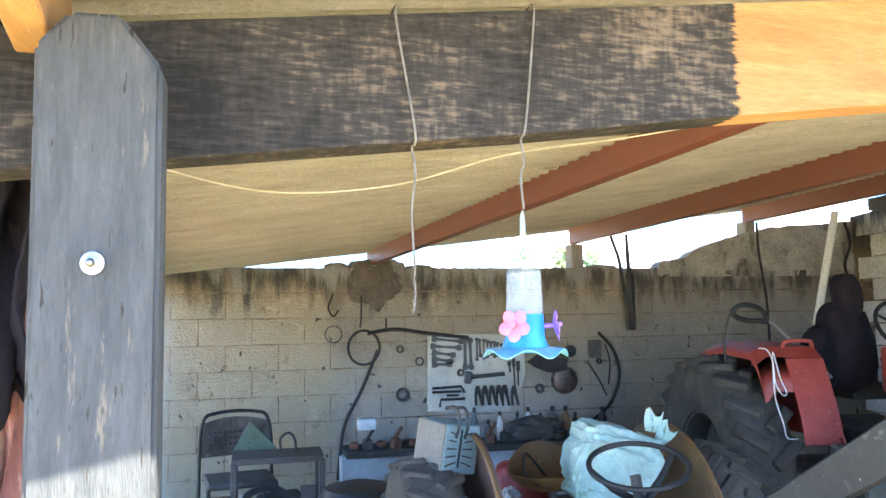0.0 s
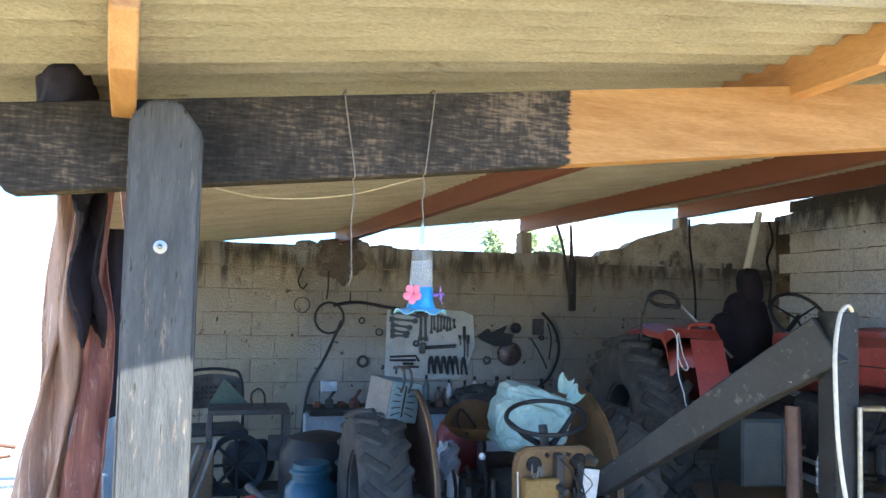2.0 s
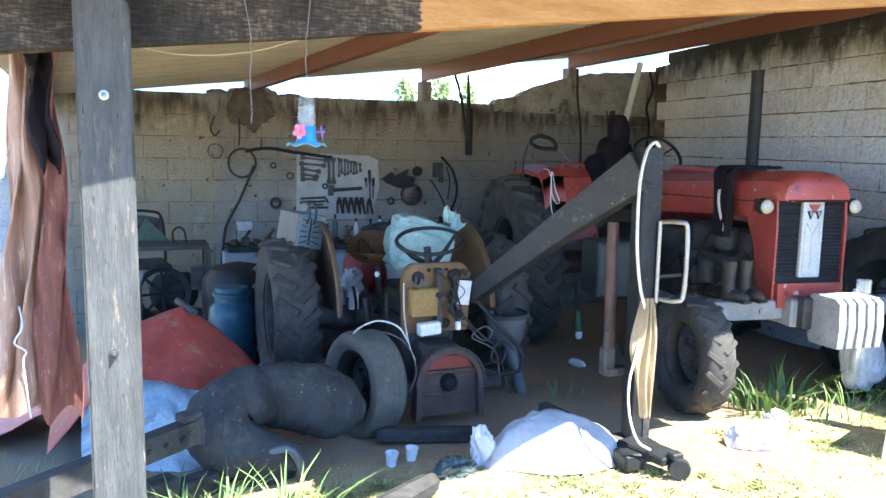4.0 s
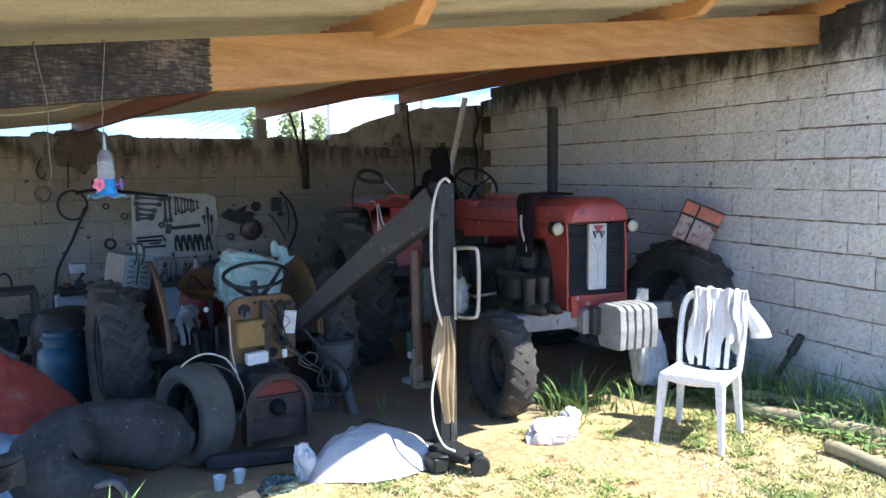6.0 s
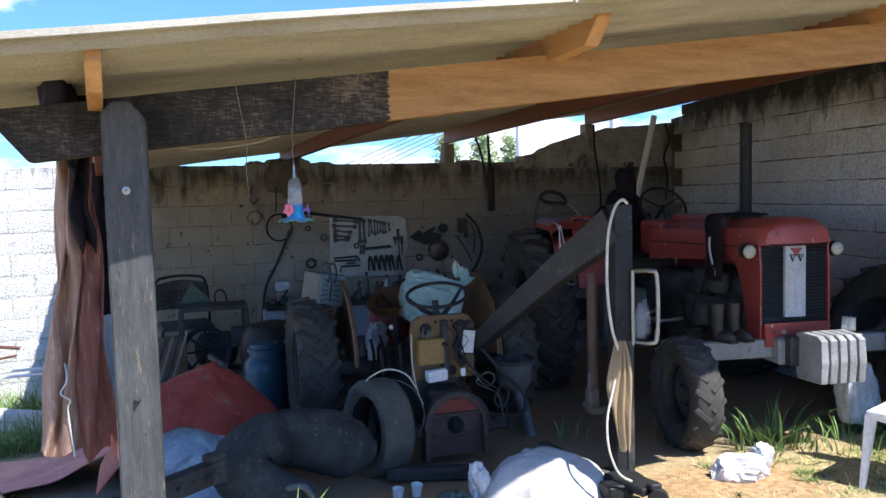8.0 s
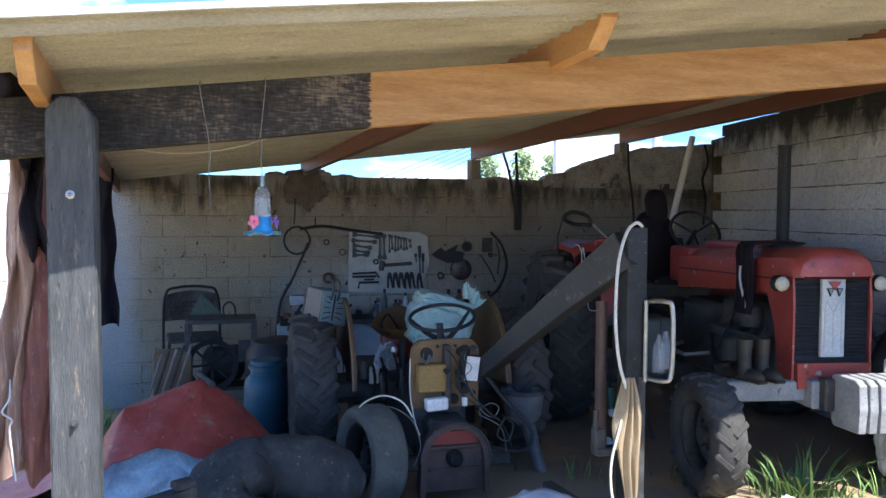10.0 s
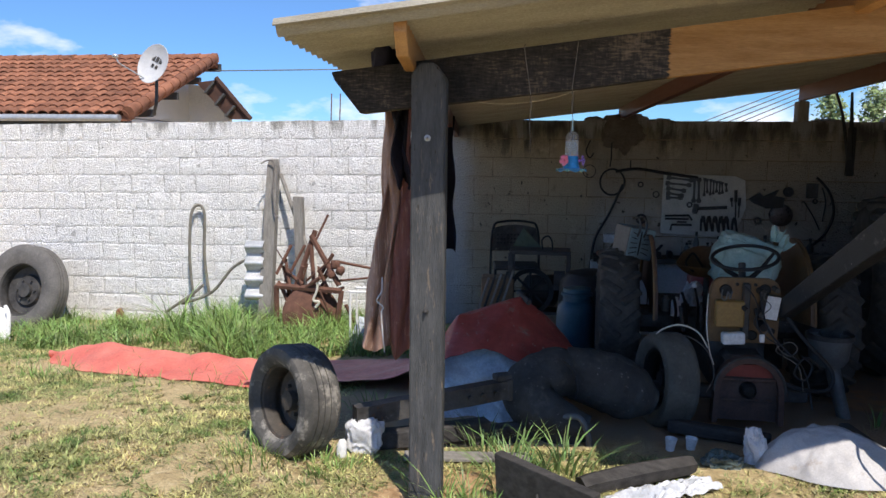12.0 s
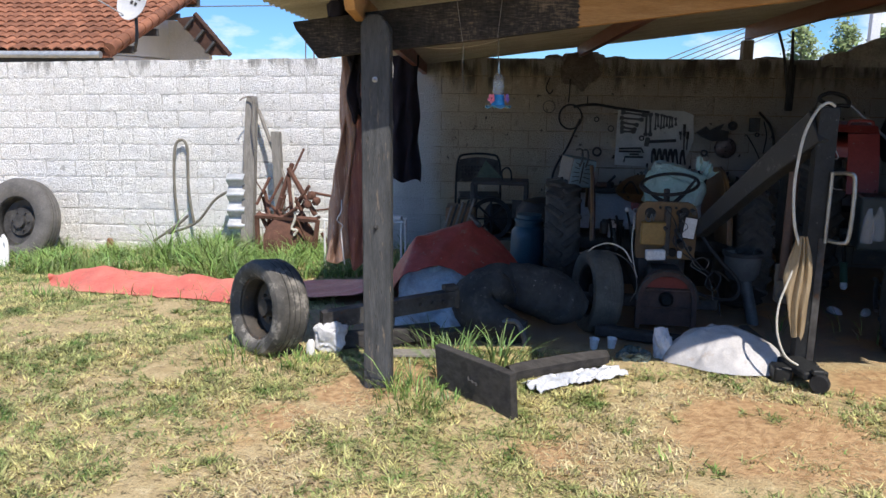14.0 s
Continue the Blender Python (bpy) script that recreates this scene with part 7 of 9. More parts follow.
for (xa, za), (xb, zb) in [((1.79, 0.91), (1.8, 0.75)), ((1.85, 0.91), (1.86, 0.75)), ((1.91, 0.91), (1.92, 0.75)), ((1.97, 0.91), (1.98, 0.74)), ((2.02, 0.91), (2.03, 0.74)), ((2.1, 0.9), (2.11, 0.74))]:
    pl = thing("pliers", pose(0, 0, 0), "black pliers hanging on the tool board", "pliers", "pliers on the board")
    for s in (-1, 1):
        bm = mesh()
        tube(bm, [(xa + s * 0.004, TY, za), (xa + s * 0.010, TY, za - 0.04), (xa + s * 0.018, TY, (za + zb) / 2), (xb + s * 0.026, TY, zb)], [0.009, 0.016, 0.011, 0.010], 6)
        part("arm", bm, DARK_PLASTIC, pl)
hm = thing("hammer", pose(0, 0, 0), "steel hammer lying across the tool board", "hammer")
bm = mesh()
rod(bm, (1.69, TY, 0.98), (2.02, TY, 1.0), 0.017)
part("handle", bm, TOOL, hm)
bm = mesh()
(hx, hz_) = (1.71, 0.99)
box(bm, 0.05, 0.05, 0.10, pose(hx, TY, hz_ - 0.01, 0, 8, 0), 0.008)
part("head", bm, TOOL, hm)
for pts in [((2.1, 1.18), (2.11, 0.87)), ((2.14, 1.1), (2.14, 0.9)), ((2.06, 1.1), (2.07, 1.01))]:
    sd = thing("screwdriver", pose(0, 0, 0), "dark handled screwdriver on the tool board", "screwdriver", "screwdrivers on the board")
    (x0, z0), (x1, z1) = pts
    bm = mesh()
    rod(bm, (x0, TY, z0), (x0 + (x1 - x0) * 0.4, TY, z0 + (z1 - z0) * 0.4), 0.016, 8, 0.014)
    part("grip", bm, DARK_PLASTIC, sd)
    bm = mesh()
    rod(bm, (x0 + (x1 - x0) * 0.4, TY, z0 + (z1 - z0) * 0.4), (x1, TY, z1), 0.007, 6)
    part("blade", bm, TOOL, sd)
# coil and cable
cb = thing("cable_coil", pose(0, 0, 0), "black cable coil hung on a nail, trailing down the wall", "cable")
bm = mesh()
(cx, cz) = (0.86, 1.24)
tube(bm, [(cx + 0.125 * math.cos(a), WY - 0.02, cz + 0.135 * math.sin(a)) for a in (2 * math.pi * k / 28 for k in range(28))], 0.010, 6, True)
part("coil", bm, DARK_PLASTIC, cb)
bm = mesh()
tube(bm, curve([(0.97, WY - 0.02, 1.22), (0.84, WY - 0.02, 0.91), (0.71, WY - 0.02, 0.66), (0.67, WY - 0.03, 0.44), (0.65, WY - 0.05, 0.23)], 8), 0.013, 6)
tube(bm, curve([(0.89, WY - 0.02, 1.35), (1.11, WY - 0.02, 1.38), (1.39, WY - 0.02, 1.34), (1.72, WY - 0.03, 1.3)], 8), 0.016, 6)
part("lead", bm, DARK_PLASTIC, cb)
bm = mesh()
tube(bm, curve([(2.87, WY - 0.02, 1.32), (3.0, WY - 0.02, 1.17), (3.05, WY - 0.02, 0.95), (2.96, WY - 0.02, 0.72), (2.77, WY - 0.02, 0.57)], 8), 0.013, 6)
solo("arched_hose", bm, DARK_PLASTIC, "black hose arched on the wall beside the tools", "hose", smooth=True)
for px, pz, r, t, m_ in [(1.15, 1.22, 0.03, 0.012, 1), (1.17, 0.86, 0.055, 0.022, 1), (2.33, 0.87, 0.038, 0.018, 0), (2.61, 1.17, 0.05, 0.045, 1), (2.87, 1.08, 0.025, 0.012, 1), (0.62, 1.35, 0.07, 0.008, 0), (1.31, 1.12, 0.035, 0.01, 0), (1.65, 1.02, 0.03, 0.015, 1)]:
    bm = mesh()
    lathe(bm, [(r - t, -0.012), (r, -0.012), (r, 0.012), (r - t, 0.012)], 20, pose(px, WY - 0.018, pz, 90, 0, 0), True)
    solo("ring", bm, DARK_PLASTIC if m_ else GREY_METAL, "round part hung on a nail on the wall", "ring", "rings on the wall", smooth=True)
# round lamp, black bracket parts
bm = mesh()
(lx, lz) = (2.55, 0.93)
lathe(bm, [(0, 0.02), (0.07, 0.03), (0.108, 0.015), (0.115, 0.0), (0.115, -0.03), (0, -0.03)], 24, pose(lx, WY - 0.03, lz, 90, 0, 0))
solo("reflector", bm, mat("dull_chrome", (0.05, 0.035, 0.033), (0.13, 0.10, 0.095), 14, 0.3, metal=0.4, wear=(0.5, 0.46, 0.44), wear_at=0.64), "round brownish lamp reflector hung on the wall", "lamp", smooth=True)
bm = mesh()
plate(bm, [(2.23, 1.09), (2.33, 1.16), (2.37, 1.12), (2.51, 1.19), (2.48, 1.13), (2.57, 1.11), (2.56, 1.01), (2.4, 1.0), (2.28, 1.05)], 0.05, pose(0, WY - 0.03, 0))
solo("black_guard", bm, DARK_PLASTIC, "black cut plastic guard hung on the wall", "guard")
bm = mesh()
boxat(bm, *(2.78, 2.89, 6.165, 6.192, 1.11, 1.26, 0.004))
solo("switch_box", bm, GREY_METAL, "dark metal plate fixed on the wall", "plate")
for pts in [[(0.62, 1.67), (0.58, 1.56), (0.62, 1.49), (0.66, 1.54)], [(0.84, 1.65), (0.84, 1.49), (0.83, 1.4)], [(1.04, 1.47), (1.04, 1.37)], [(2.93, 1.22), (2.97, 1.07), (2.95, 0.88)], [(2.76, 1.08), (2.86, 0.93), (2.93, 0.79)]]:
    bm = mesh()
    tube(bm, curve([(x, WY - 0.018, z) for x, z in pts], 5), 0.007, 6)
    solo("wire_hook", bm, BLACK_METAL, "bent dark wire hook on the wall", "hook", "wall hooks")
# shelf along the wall and its clutter
bm = mesh()
boxat(bm, 0.68, 2.85, 5.82, 6.19, 0.440, 0.490, 0.006)
solo("shelf", bm, BLACK_PLANK, "dark greasy timber shelf along the block wall", "shelf")
bm = mesh()
boxat(bm, 0.66, 2.75, 6.02, 6.19, -0.36, 0.42, 0.01)
solo("low_plinth", bm, mat("pale_blue_plaster", (0.42, 0.46, 0.50), (0.56, 0.59, 0.62), 3, 0.9, wear=(0.3, 0.3, 0.3), wear_at=0.62, world_space=True), "pale bluish plastered plinth under the shelf", "plinth", kind="structure")
rs = random.Random(4)
SHELF_Z = 0.490


def bottle(x, y, z, r, h, m_, lab):
    bm = mesh()
    lathe(bm, [(0, 0), (r, 0), (r, 0.62 * h), (0.75 * r, 0.72 * h), (0.38 * r, 0.8 * h), (0.38 * r, 0.92 * h), (0, 0.92 * h)], 14, pose(x, y, z))
    th = solo("bottle", bm, m_, lab, "bottle", "bottles on the shelf", smooth=True)
    bm = mesh()
    lathe(bm, [(0.44 * r, 0.86 * h), (0.44 * r, h), (0, h)], 12, pose(x, y, z))
    part("cap", bm, DARK_PLASTIC, th)


for k in range(12):
    x = 1.62 + 0.105 * k + rs.uniform(-0.02, 0.02)
    bottle(x, 5.98 + rs.uniform(-0.04, 0.05), SHELF_Z, rs.uniform(0.025, 0.04), rs.uniform(0.14, 0.27), rs.choice((GREY_PLASTIC, DARK_PLASTIC, WHITE_PLASTIC, CARD, YELLOW, GREY_METAL)), "small stained workshop bottle on the wall shelf")
for k in range(16):
    x = 0.72 + 0.125 * k + rs.uniform(-0.03, 0.03)
    bm = mesh()
    box(bm, rs.uniform(0.05, 0.13), rs.uniform(0.05, 0.1), rs.uniform(0.04, 0.10), pose(x, 5.93 + rs.uniform(-0.03, 0.05), SHELF_Z + 0.03, rs.uniform(-8, 8), 0, rs.uniform(-30, 30)), 0.012)
    if k % 2:
        rod(bm, (x - 0.03, 5.9, SHELF_Z + 0.05), (x + 0.05, 5.95, SHELF_Z + rs.uniform(0.1, 0.16)), 0.014)
    solo("workshop_clutter", bm, rs.choice((GREY_METAL, DARK_PLASTIC, RUST, GREY_METAL)), "greasy metal tractor part lying on the shelf", "machine part", "parts on the shelf", smooth=False)
bm = mesh()
box(bm, 0.14, 0.1, 0.09, pose(0.85, 5.98, 0.67), 0.008)
solo("small_carton", bm, CLEAR_BAG, "small pale grey carton standing on the shelf end", "carton")
# pump-shaped casting and red canister behind the old tractor
bm = mesh()
lump(bm, 0.22, 0.10, 0.09, pose(2.18, 5.92, SHELF_Z + 0.10), 3, 0.35, 3, 3.0, -0.09)
solo("pump_casting", bm, GREY_METAL, "dark oily pump casting on the shelf", "machine part")
bm = mesh()
crumple(bm, 0.17, 0.12, 0.20, pose(1.60, 4.55, 0.42), 4, 0.14, 1.8, 6.0)
solo("red_bag", bm, mat("red_bag", (0.15, 0.016, 0.018), (0.26, 0.035, 0.035), 8, 0.45, wear=(0.42, 0.36, 0.36), wear_at=0.62, wear_scale=9), "stuffed bright red plastic bag behind the tractor", "bag", smooth=True)
bm = mesh()
crumple(bm, 0.09, 0.07, 0.15, pose(1.43, 4.36, 0.33, 0, 8, 0), 5, 0.32, 2.4, 19.0, None, 0.9)
solo("pale_bag", bm, CLEAR_BAG, "crumpled white plastic bag beside the red one", "bag", smooth=True)
bm = mesh()
boxat(bm, 1.2, 2.2, 4.45, 4.95, -0.26, 0.30, 0.03)
solo("tool_chest", bm, GREY_METAL, "dark steel chest behind the old tractor", "chest")

# ---- box on the rear tyre ----
bx_ = thing("blue_box", pose(0.86, 3.50, 0.79, 4, 8, 24), "tilted pale blue tool carton lying on the rear tyre", "box")
bm = mesh()
box(bm, 0.20, 0.21, 0.22, pose(0.02, 0.03, 0.11), 0.006)
part("body", bm, mat("blue_carton", (0.125, 0.195, 0.225), (0.19, 0.265, 0.30), 5, 0.5, wear=(0.2, 0.3, 0.36), wear_at=0.64), bx_)
bm = mesh()
box(bm, 0.008, 0.206, 0.214, pose(-0.082, 0.03, 0.11), 0.002)
part("grey_side", bm, mat("carton_grey", (0.11, 0.108, 0.10), (0.17, 0.165, 0.155), 5, 0.6, wear=(0.12, 0.11, 0.10), wear_at=0.6), bx_, "plain grey side panel")
for i in (-1, 1):
    for j in range(5):
        bm = mesh()
        box(bm, 0.062 - 0.006 * j, 0.004, 0.006, pose(0.01 + i * 0.046, -0.0765, 0.045 + 0.034 * j, 0, i * (18 - 9 * j), 0))
        part("print_bar", bm, DARK_PLASTIC, bx_)
bm = mesh()
box(bm, 0.010, 0.004, 0.17, pose(0.01, -0.0765, 0.115))
part("print_bar", bm, DARK_PLASTIC, bx_)
for dx in (-0.02, 0.03):
    bm = mesh()
    tube(bm, curve([(dx, -0.076, 0.16), (dx + 0.01, -0.078, 0.22), (dx, -0.05, 0.29), (dx - 0.02, 0.0, 0.28)], 5), 0.008, 6)
    part("strap", bm, TOOL, bx_)

# ---- barrels, bench frame, old chair ----
br = thing("blue_barrel", pose(0.50, 4.02, ground_z(0.5, 4.0)), "blue plastic drum with a screw neck standing on soil", "drum")
bm = mesh()
lathe(bm, [(0, 0), (0.145, 0), (0.155, 0.02), (0.155, 0.10), (0.150, 0.12), (0.155, 0.14), (0.155, 0.46), (0.148, 0.52), (0.115, 0.555), (0.11, 0.56), (0.11, 0.60), (0.118, 0.605), (0.118, 0.625), (0.108, 0.63), (0.108, 0.66), (0.0, 0.66)], 30)
part("body", bm, BLUE_PLASTIC, br, "", True)
bm = mesh()
lathe(bm, [(0.121, 0.60), (0.126, 0.605), (0.126, 0.62), (0.121, 0.625)], 30, None, True)
part("neck_ring", bm, BLUE_PLASTIC, br, "", True)
dk = thing("dark_drum", pose(0.62, 4.62, ground_z(0.6, 4.6), 0, 0, 0), "dark rubber bin behind the blue drum", "bin")
bm = mesh()
lathe(bm, [(0, 0), (0.24, 0), (0.27, 0.5), (0.26, 0.66), (0.20, 0.74), (0.08, 0.77), (0, 0.77)], 26)
part("body", bm, DARK_PLASTIC, dk, "", True)
ct = thing("bench_frame", pose(0.165, 5.0, ground_z(0.2, 5.0)), "old steel angle bench frame holding an electric motor", "bench")
bm = mesh()
boxat(bm, -0.28, 0.28, -0.03, 0.30, 0.875, 0.90, 0.003)
part("top", bm, GREY_METAL, ct)
bm = mesh()
boxat(bm, -0.27, 0.27, -0.045, -0.03, 0.865, 0.89, 0.002)
part("front_rail", bm, GREY_METAL, ct, "worn dark steel edge")
for x, y in ((-0.265, -0.03), (0.265, -0.03), (-0.265, 0.28), (0.265, 0.28)):
    bm = mesh()
    boxat(bm, x - 0.02, x + 0.02, y - 0.02, y + 0.02, 0.0, 0.875, 0.004)
    part("leg", bm, GREY_METAL, ct)
bm = mesh()
boxat(bm, -0.26, 0.26, 0.0, 0.28, 0.30, 0.33, 0.003)
part("lower_shelf", bm, GREY_METAL, ct)
mt = thing("electric_motor", pose(0.13, 5.1, ground_z(0.2, 5.0) + 0.33), "grimy electric motor with a belt wheel on the bench frame", "motor")
bm = mesh()
lathe(bm, [(0, -0.16), (0.10, -0.16), (0.15, -0.12), (0.15, 0.12), (0.10, 0.16), (0, 0.16)], 24, pose(0.05, 0.08, 0.17, 0, 90, 20))
part("casing", bm, GREY_METAL, mt, "grimy dark casing", True)
bm = mesh()
lathe(bm, [(0.17, -0.02), (0.21, -0.03), (0.215, 0.0), (0.21, 0.03), (0.17, 0.02)], 30, pose(-0.04, -0.10, 0.19, 80, 0, 12), True)
for k in range(4):
    a = math.pi * k / 4
    box(bm, 0.36, 0.02, 0.025, pose(-0.04, -0.10, 0.19, 80, 0, 12) @ Matrix.Rotation(a, 4, "Z"))
part("belt_wheel", bm, BLACK_METAL, mt, "", True)
bm = mesh()
box(bm, 0.10, 0.02, 0.18, pose(0.22, -0.12, 0.30), 0.004)
part("plate", bm, GREY_METAL, mt)
ck = thing("old_steel_chair", pose(-0.10, 5.55, ground_z(-0.1, 5.5), 0, 0, 8), "old steel chair with a punched backrest behind the bench", "chair")
bm = mesh()
sheet(bm, 20, 12, lambda u, v: ((u - 0.5) * 0.46 * (1 - 0.12 * v * v), 0.04 * math.sin(math.pi * u), 0.86 + 0.26 * v - 0.03 * (2 * u - 1) ** 2 * v), 0.006)
back = part("backrest", bm, GREY_METAL, ck, "punched sheet steel backrest", True)
for i in range(11):
    for j in range(3):
        bm = mesh()
        lathe(bm, [(0, -0.006), (0.012, -0.006), (0.012, 0.0), (0, 0.0)], 6, pose(-0.17 + 0.034 * i, 0.04 * math.sin(math.pi * (0.13 + 0.074 * i)) - 0.006, 0.94 + 0.04 * j, 90, 0, 0))
        part("hole", bm, DARK_PLASTIC, back)
bm = mesh()
tube(bm, curve([(-0.23, 0.0, 0.0), (-0.24, 0.0, 0.7), (-0.22, 0.01, 1.08), (-0.12, 0.03, 1.15), (0.12, 0.03, 1.15), (0.22, 0.01, 1.08), (0.24, 0.0, 0.7), (0.23, 0.0, 0.0)], 7), 0.012, 8)
part("frame", bm, BLACK_METAL, ck, "", True)
bm = mesh()
boxat(bm, -0.22, 0.22, -0.40, 0.0, 0.72, 0.76, 0.015)
part("seat", bm, GREY_METAL, ck)
for x in (-0.21, 0.21):
    bm = mesh()
    rod(bm, (x, -0.38, 0.0), (x, -0.38, 0.73), 0.013)
    part("leg", bm, BLACK_METAL, ck)
bm = mesh()
box(bm, 0.30, 0.30, 0.62, pose(-0.22, 5.05, ground_z(-0.2, 5) + 0.33, 0, 0, 4), 0.01)
solo("carton", bm, CARD, "brown cardboard carton beside the bench frame", "carton")
bm = mesh()
plate(bm, [(-0.16, 0.0), (0.14, 0.0), (-0.05, 0.20)], 0.02, pose(0.04, 5.42, ground_z(0, 5.4) + 0.90))
solo("green_tin", bm, mat("dull_green", (0.05, 0.085, 0.06), (0.09, 0.13, 0.095), 6, 0.6, wear=(0.03, 0.04, 0.03), wear_at=0.6), "pointed green tin piece standing on the bench", "tin")
bm = mesh()
tube(bm, curve([(0.19, 5.12, 0.63), (0.18, 5.12, 0.72), (0.23, 5.12, 0.76), (0.27, 5.12, 0.72), (0.28, 5.12, 0.63)], 5), 0.008, 6)
solo("wire_loop", bm, BLACK_METAL, "bent wire loop standing on the bench top", "wire")
for k in range(5):
    bm = mesh()
    box(bm, 0.02, 0.03, 0.62, pose(-0.36 + 0.055 * k, 4.72, 0.13 + 0.02 * k, 12, 18, 0), 0.003)
    solo("slat", bm, GREY_METAL if k % 2 else GREY_WOOD, "narrow pale slat leaning on the bench frame", "slat", "leaning slats")
bm = mesh()
rod(bm, (0.10, 2.95, 0.60), (0.18, 2.80, 0.56), 0.018)
solo("pipe_end", bm, GREY_METAL, "short pipe sticking out of the red cover", "pipe")
# things on the ground behind
for x, y, rz in ((2.90, 3.45, 20), (3.12, 3.43, -35)):
    sh_ = thing("white_shoe", pose(x, y, ground_z(x, y), 0, 0, rz), "small dirty white shoe lying on the soil", "shoe", "old shoes")
    bm = mesh()
    lump(bm, 0.030, 0.075, 0.036, pose(0, 0, 0.026), 3, 0.12, 3, 11.0, -0.016)
    part("upper", bm, WHITE_CLOTH, sh_, "", True)
    bm = mesh()
    box(bm, 0.055, 0.145, 0.012, pose(0, 0, 0.006), 0.005, 2)
    part("sole", bm, GREY_PLASTIC, sh_)
LIFT = RT.inverted() @ Matrix.Translation((2.99, 3.60, ground_z(3.0, 3.6)))
bm = mesh()
rod(bm, LIFT @ Vector((0.005, 0, 0.24)), LIFT @ Vector((-0.01, 0, 0.40)), 0.028, 14)
lift = part("lift_ram", bm, mat("green_paint", (0.03, 0.09, 0.06), (0.06, 0.15, 0.10), 7, 0.45, wear=(0.10, 0.08, 0.06), wear_at=0.62), red, "green hydraulic ram hanging at the axle", True)
bm = mesh()
rod(bm, LIFT @ Vector((-0.01, 0, 0.40)), LIFT @ Vector((-0.03, 0.02, 0.62)), 0.014, 12)
part("piston_rod", bm, BLACK_METAL, lift, "", True)
bm = mesh()
lathe(bm, [(0, 0), (0.018, 0.0), (0.028, 0.02), (0.027, 0.045), (0.018, 0.06), (0, 0.062)], 14, LIFT @ pose(0.008, 0, 0.18))
part("ram_tip", bm, WHITE_PLASTIC, lift, "pale rounded tip", True)
bm = mesh()
tube(bm, curve([(3.30, 3.80, 0.06), (3.22, 3.55, 0.10), (3.12, 3.30, 0.05), (3.06, 3.10, -0.02)], 6), 0.016, 8)
solo("bent_pipe", bm, STEEL, "bent bright steel pipe lying on the soil", "pipe", smooth=True)
for (bx0, by0, col) in ((2.30, 1.95, CLEAR), (2.40, 2.05, CLEAR)):
    bm = mesh()
    lathe(bm, [(0, 0), (0.035, 0), (0.035, 0.14), (0.02, 0.18), (0.014, 0.19), (0.014, 0.215), (0, 0.215)], 14, pose(bx0 + 0.33, by0 + 0.35, 0.62))
    solo("plastic_bottle", bm, col, "small plastic bottle standing on the tractor tool box", "bottle", "bottles on the tool box", smooth=True)

rk = thing("tube_rack", pose(-1.08, 4.62, ground_z(-1.08, 4.62)), "low rack of white painted steel tube behind the curtain", "rack")
bm = mesh()
box(bm, 0.30, 0.10, 0.03, pose(0.18, 0.0, 0.535), 0.006)
part("pale_plate", bm, WHITE_PLASTIC, rk, "white flat plate")
for y in (-0.1, 0.12):
    bm = mesh()
    tube(bm, curve([(-0.42, y, 0.0), (-0.42, y, 0.47), (-0.38, y, 0.51), (0.30, y, 0.51), (0.34, y, 0.47), (0.34, y, 0.0)], 5), 0.011, 8)
    part("rail", bm, WHITE_PLASTIC, rk, "", True)
bm = mesh()
rod(bm, (0.05, -0.1, 0.0), (0.05, -0.1, 0.51), 0.010)
part("leg", bm, WHITE_PLASTIC, rk)
bm = mesh()
box(bm, 0.5, 0.4, 0.02, pose(-1.32, 4.95, ground_z(-1.3, 4.95) + 0.10, 10, 12, 8), 0.004)
solo("pale_board", bm, mat("pale_sheet", (0.40, 0.45, 0.48), (0.56, 0.60, 0.62), 5, 0.6, wear=(0.3, 0.32, 0.33), wear_at=0.6), "pale bluish grey board lying tilted in the grass", "board")

# ---- lean-to things by the white wall ----
bm = mesh()
rings(bm, [[(-2.85 + 0.03 * z + dx * w, 5.92 + 0.10 * z + dy, z) for dx, dy in ((-1, -0.05), (1, -0.05), (1, 0.05), (-1, 0.05))] for z, w in ((-0.55, 0.075), (0.3, 0.07), (1.0, 0.062), (1.36, 0.055), (1.43, 0.035))])
solo("grey_fence_post", bm, GREY_WOOD, "split weathered grey timber post leaning at the wall", "post")
bm = mesh()
tube(bm, curve([(-2.90, 5.92, 1.38), (-2.84, 5.97, 1.42), (-2.76, 5.95, 1.38), (-2.77, 5.92, 1.1), (-2.74, 5.9, 0.85), (-2.70, 5.9, 0.8)], 6), 0.008, 6)
solo("post_rope", bm, CORD, "pale cord tied round the grey post", "cord")
bm = mesh()
tube(bm, [(-2.74, 6.08, 1.27), (-2.55, 6.0, 0.83), (-2.30, 5.88, 0.28)], [0.022, 0.025, 0.028], 7)
solo("leaning_stick", bm, GREY_WOOD, "thin grey stick leaning against the wall", "stick")
bm = mesh()
rings(bm, [[(-2.46 - 0.03 * z + dx * 0.05, 5.95 + dy, z) for dx, dy in ((-1, -0.04), (1, -0.04), (1, 0.04), (-1, 0.04))] for z in (-0.5, 0.4, 1.03)])
solo("short_post", bm, GREY_WOOD, "short brown timber stake by the wall", "post")
pg = thing("rusty_plough", pose(-2.18, 5.55, ground_z(-2.18, 5.55)), "rusty farm implement frame with a disc, leaning by the wall", "plough")
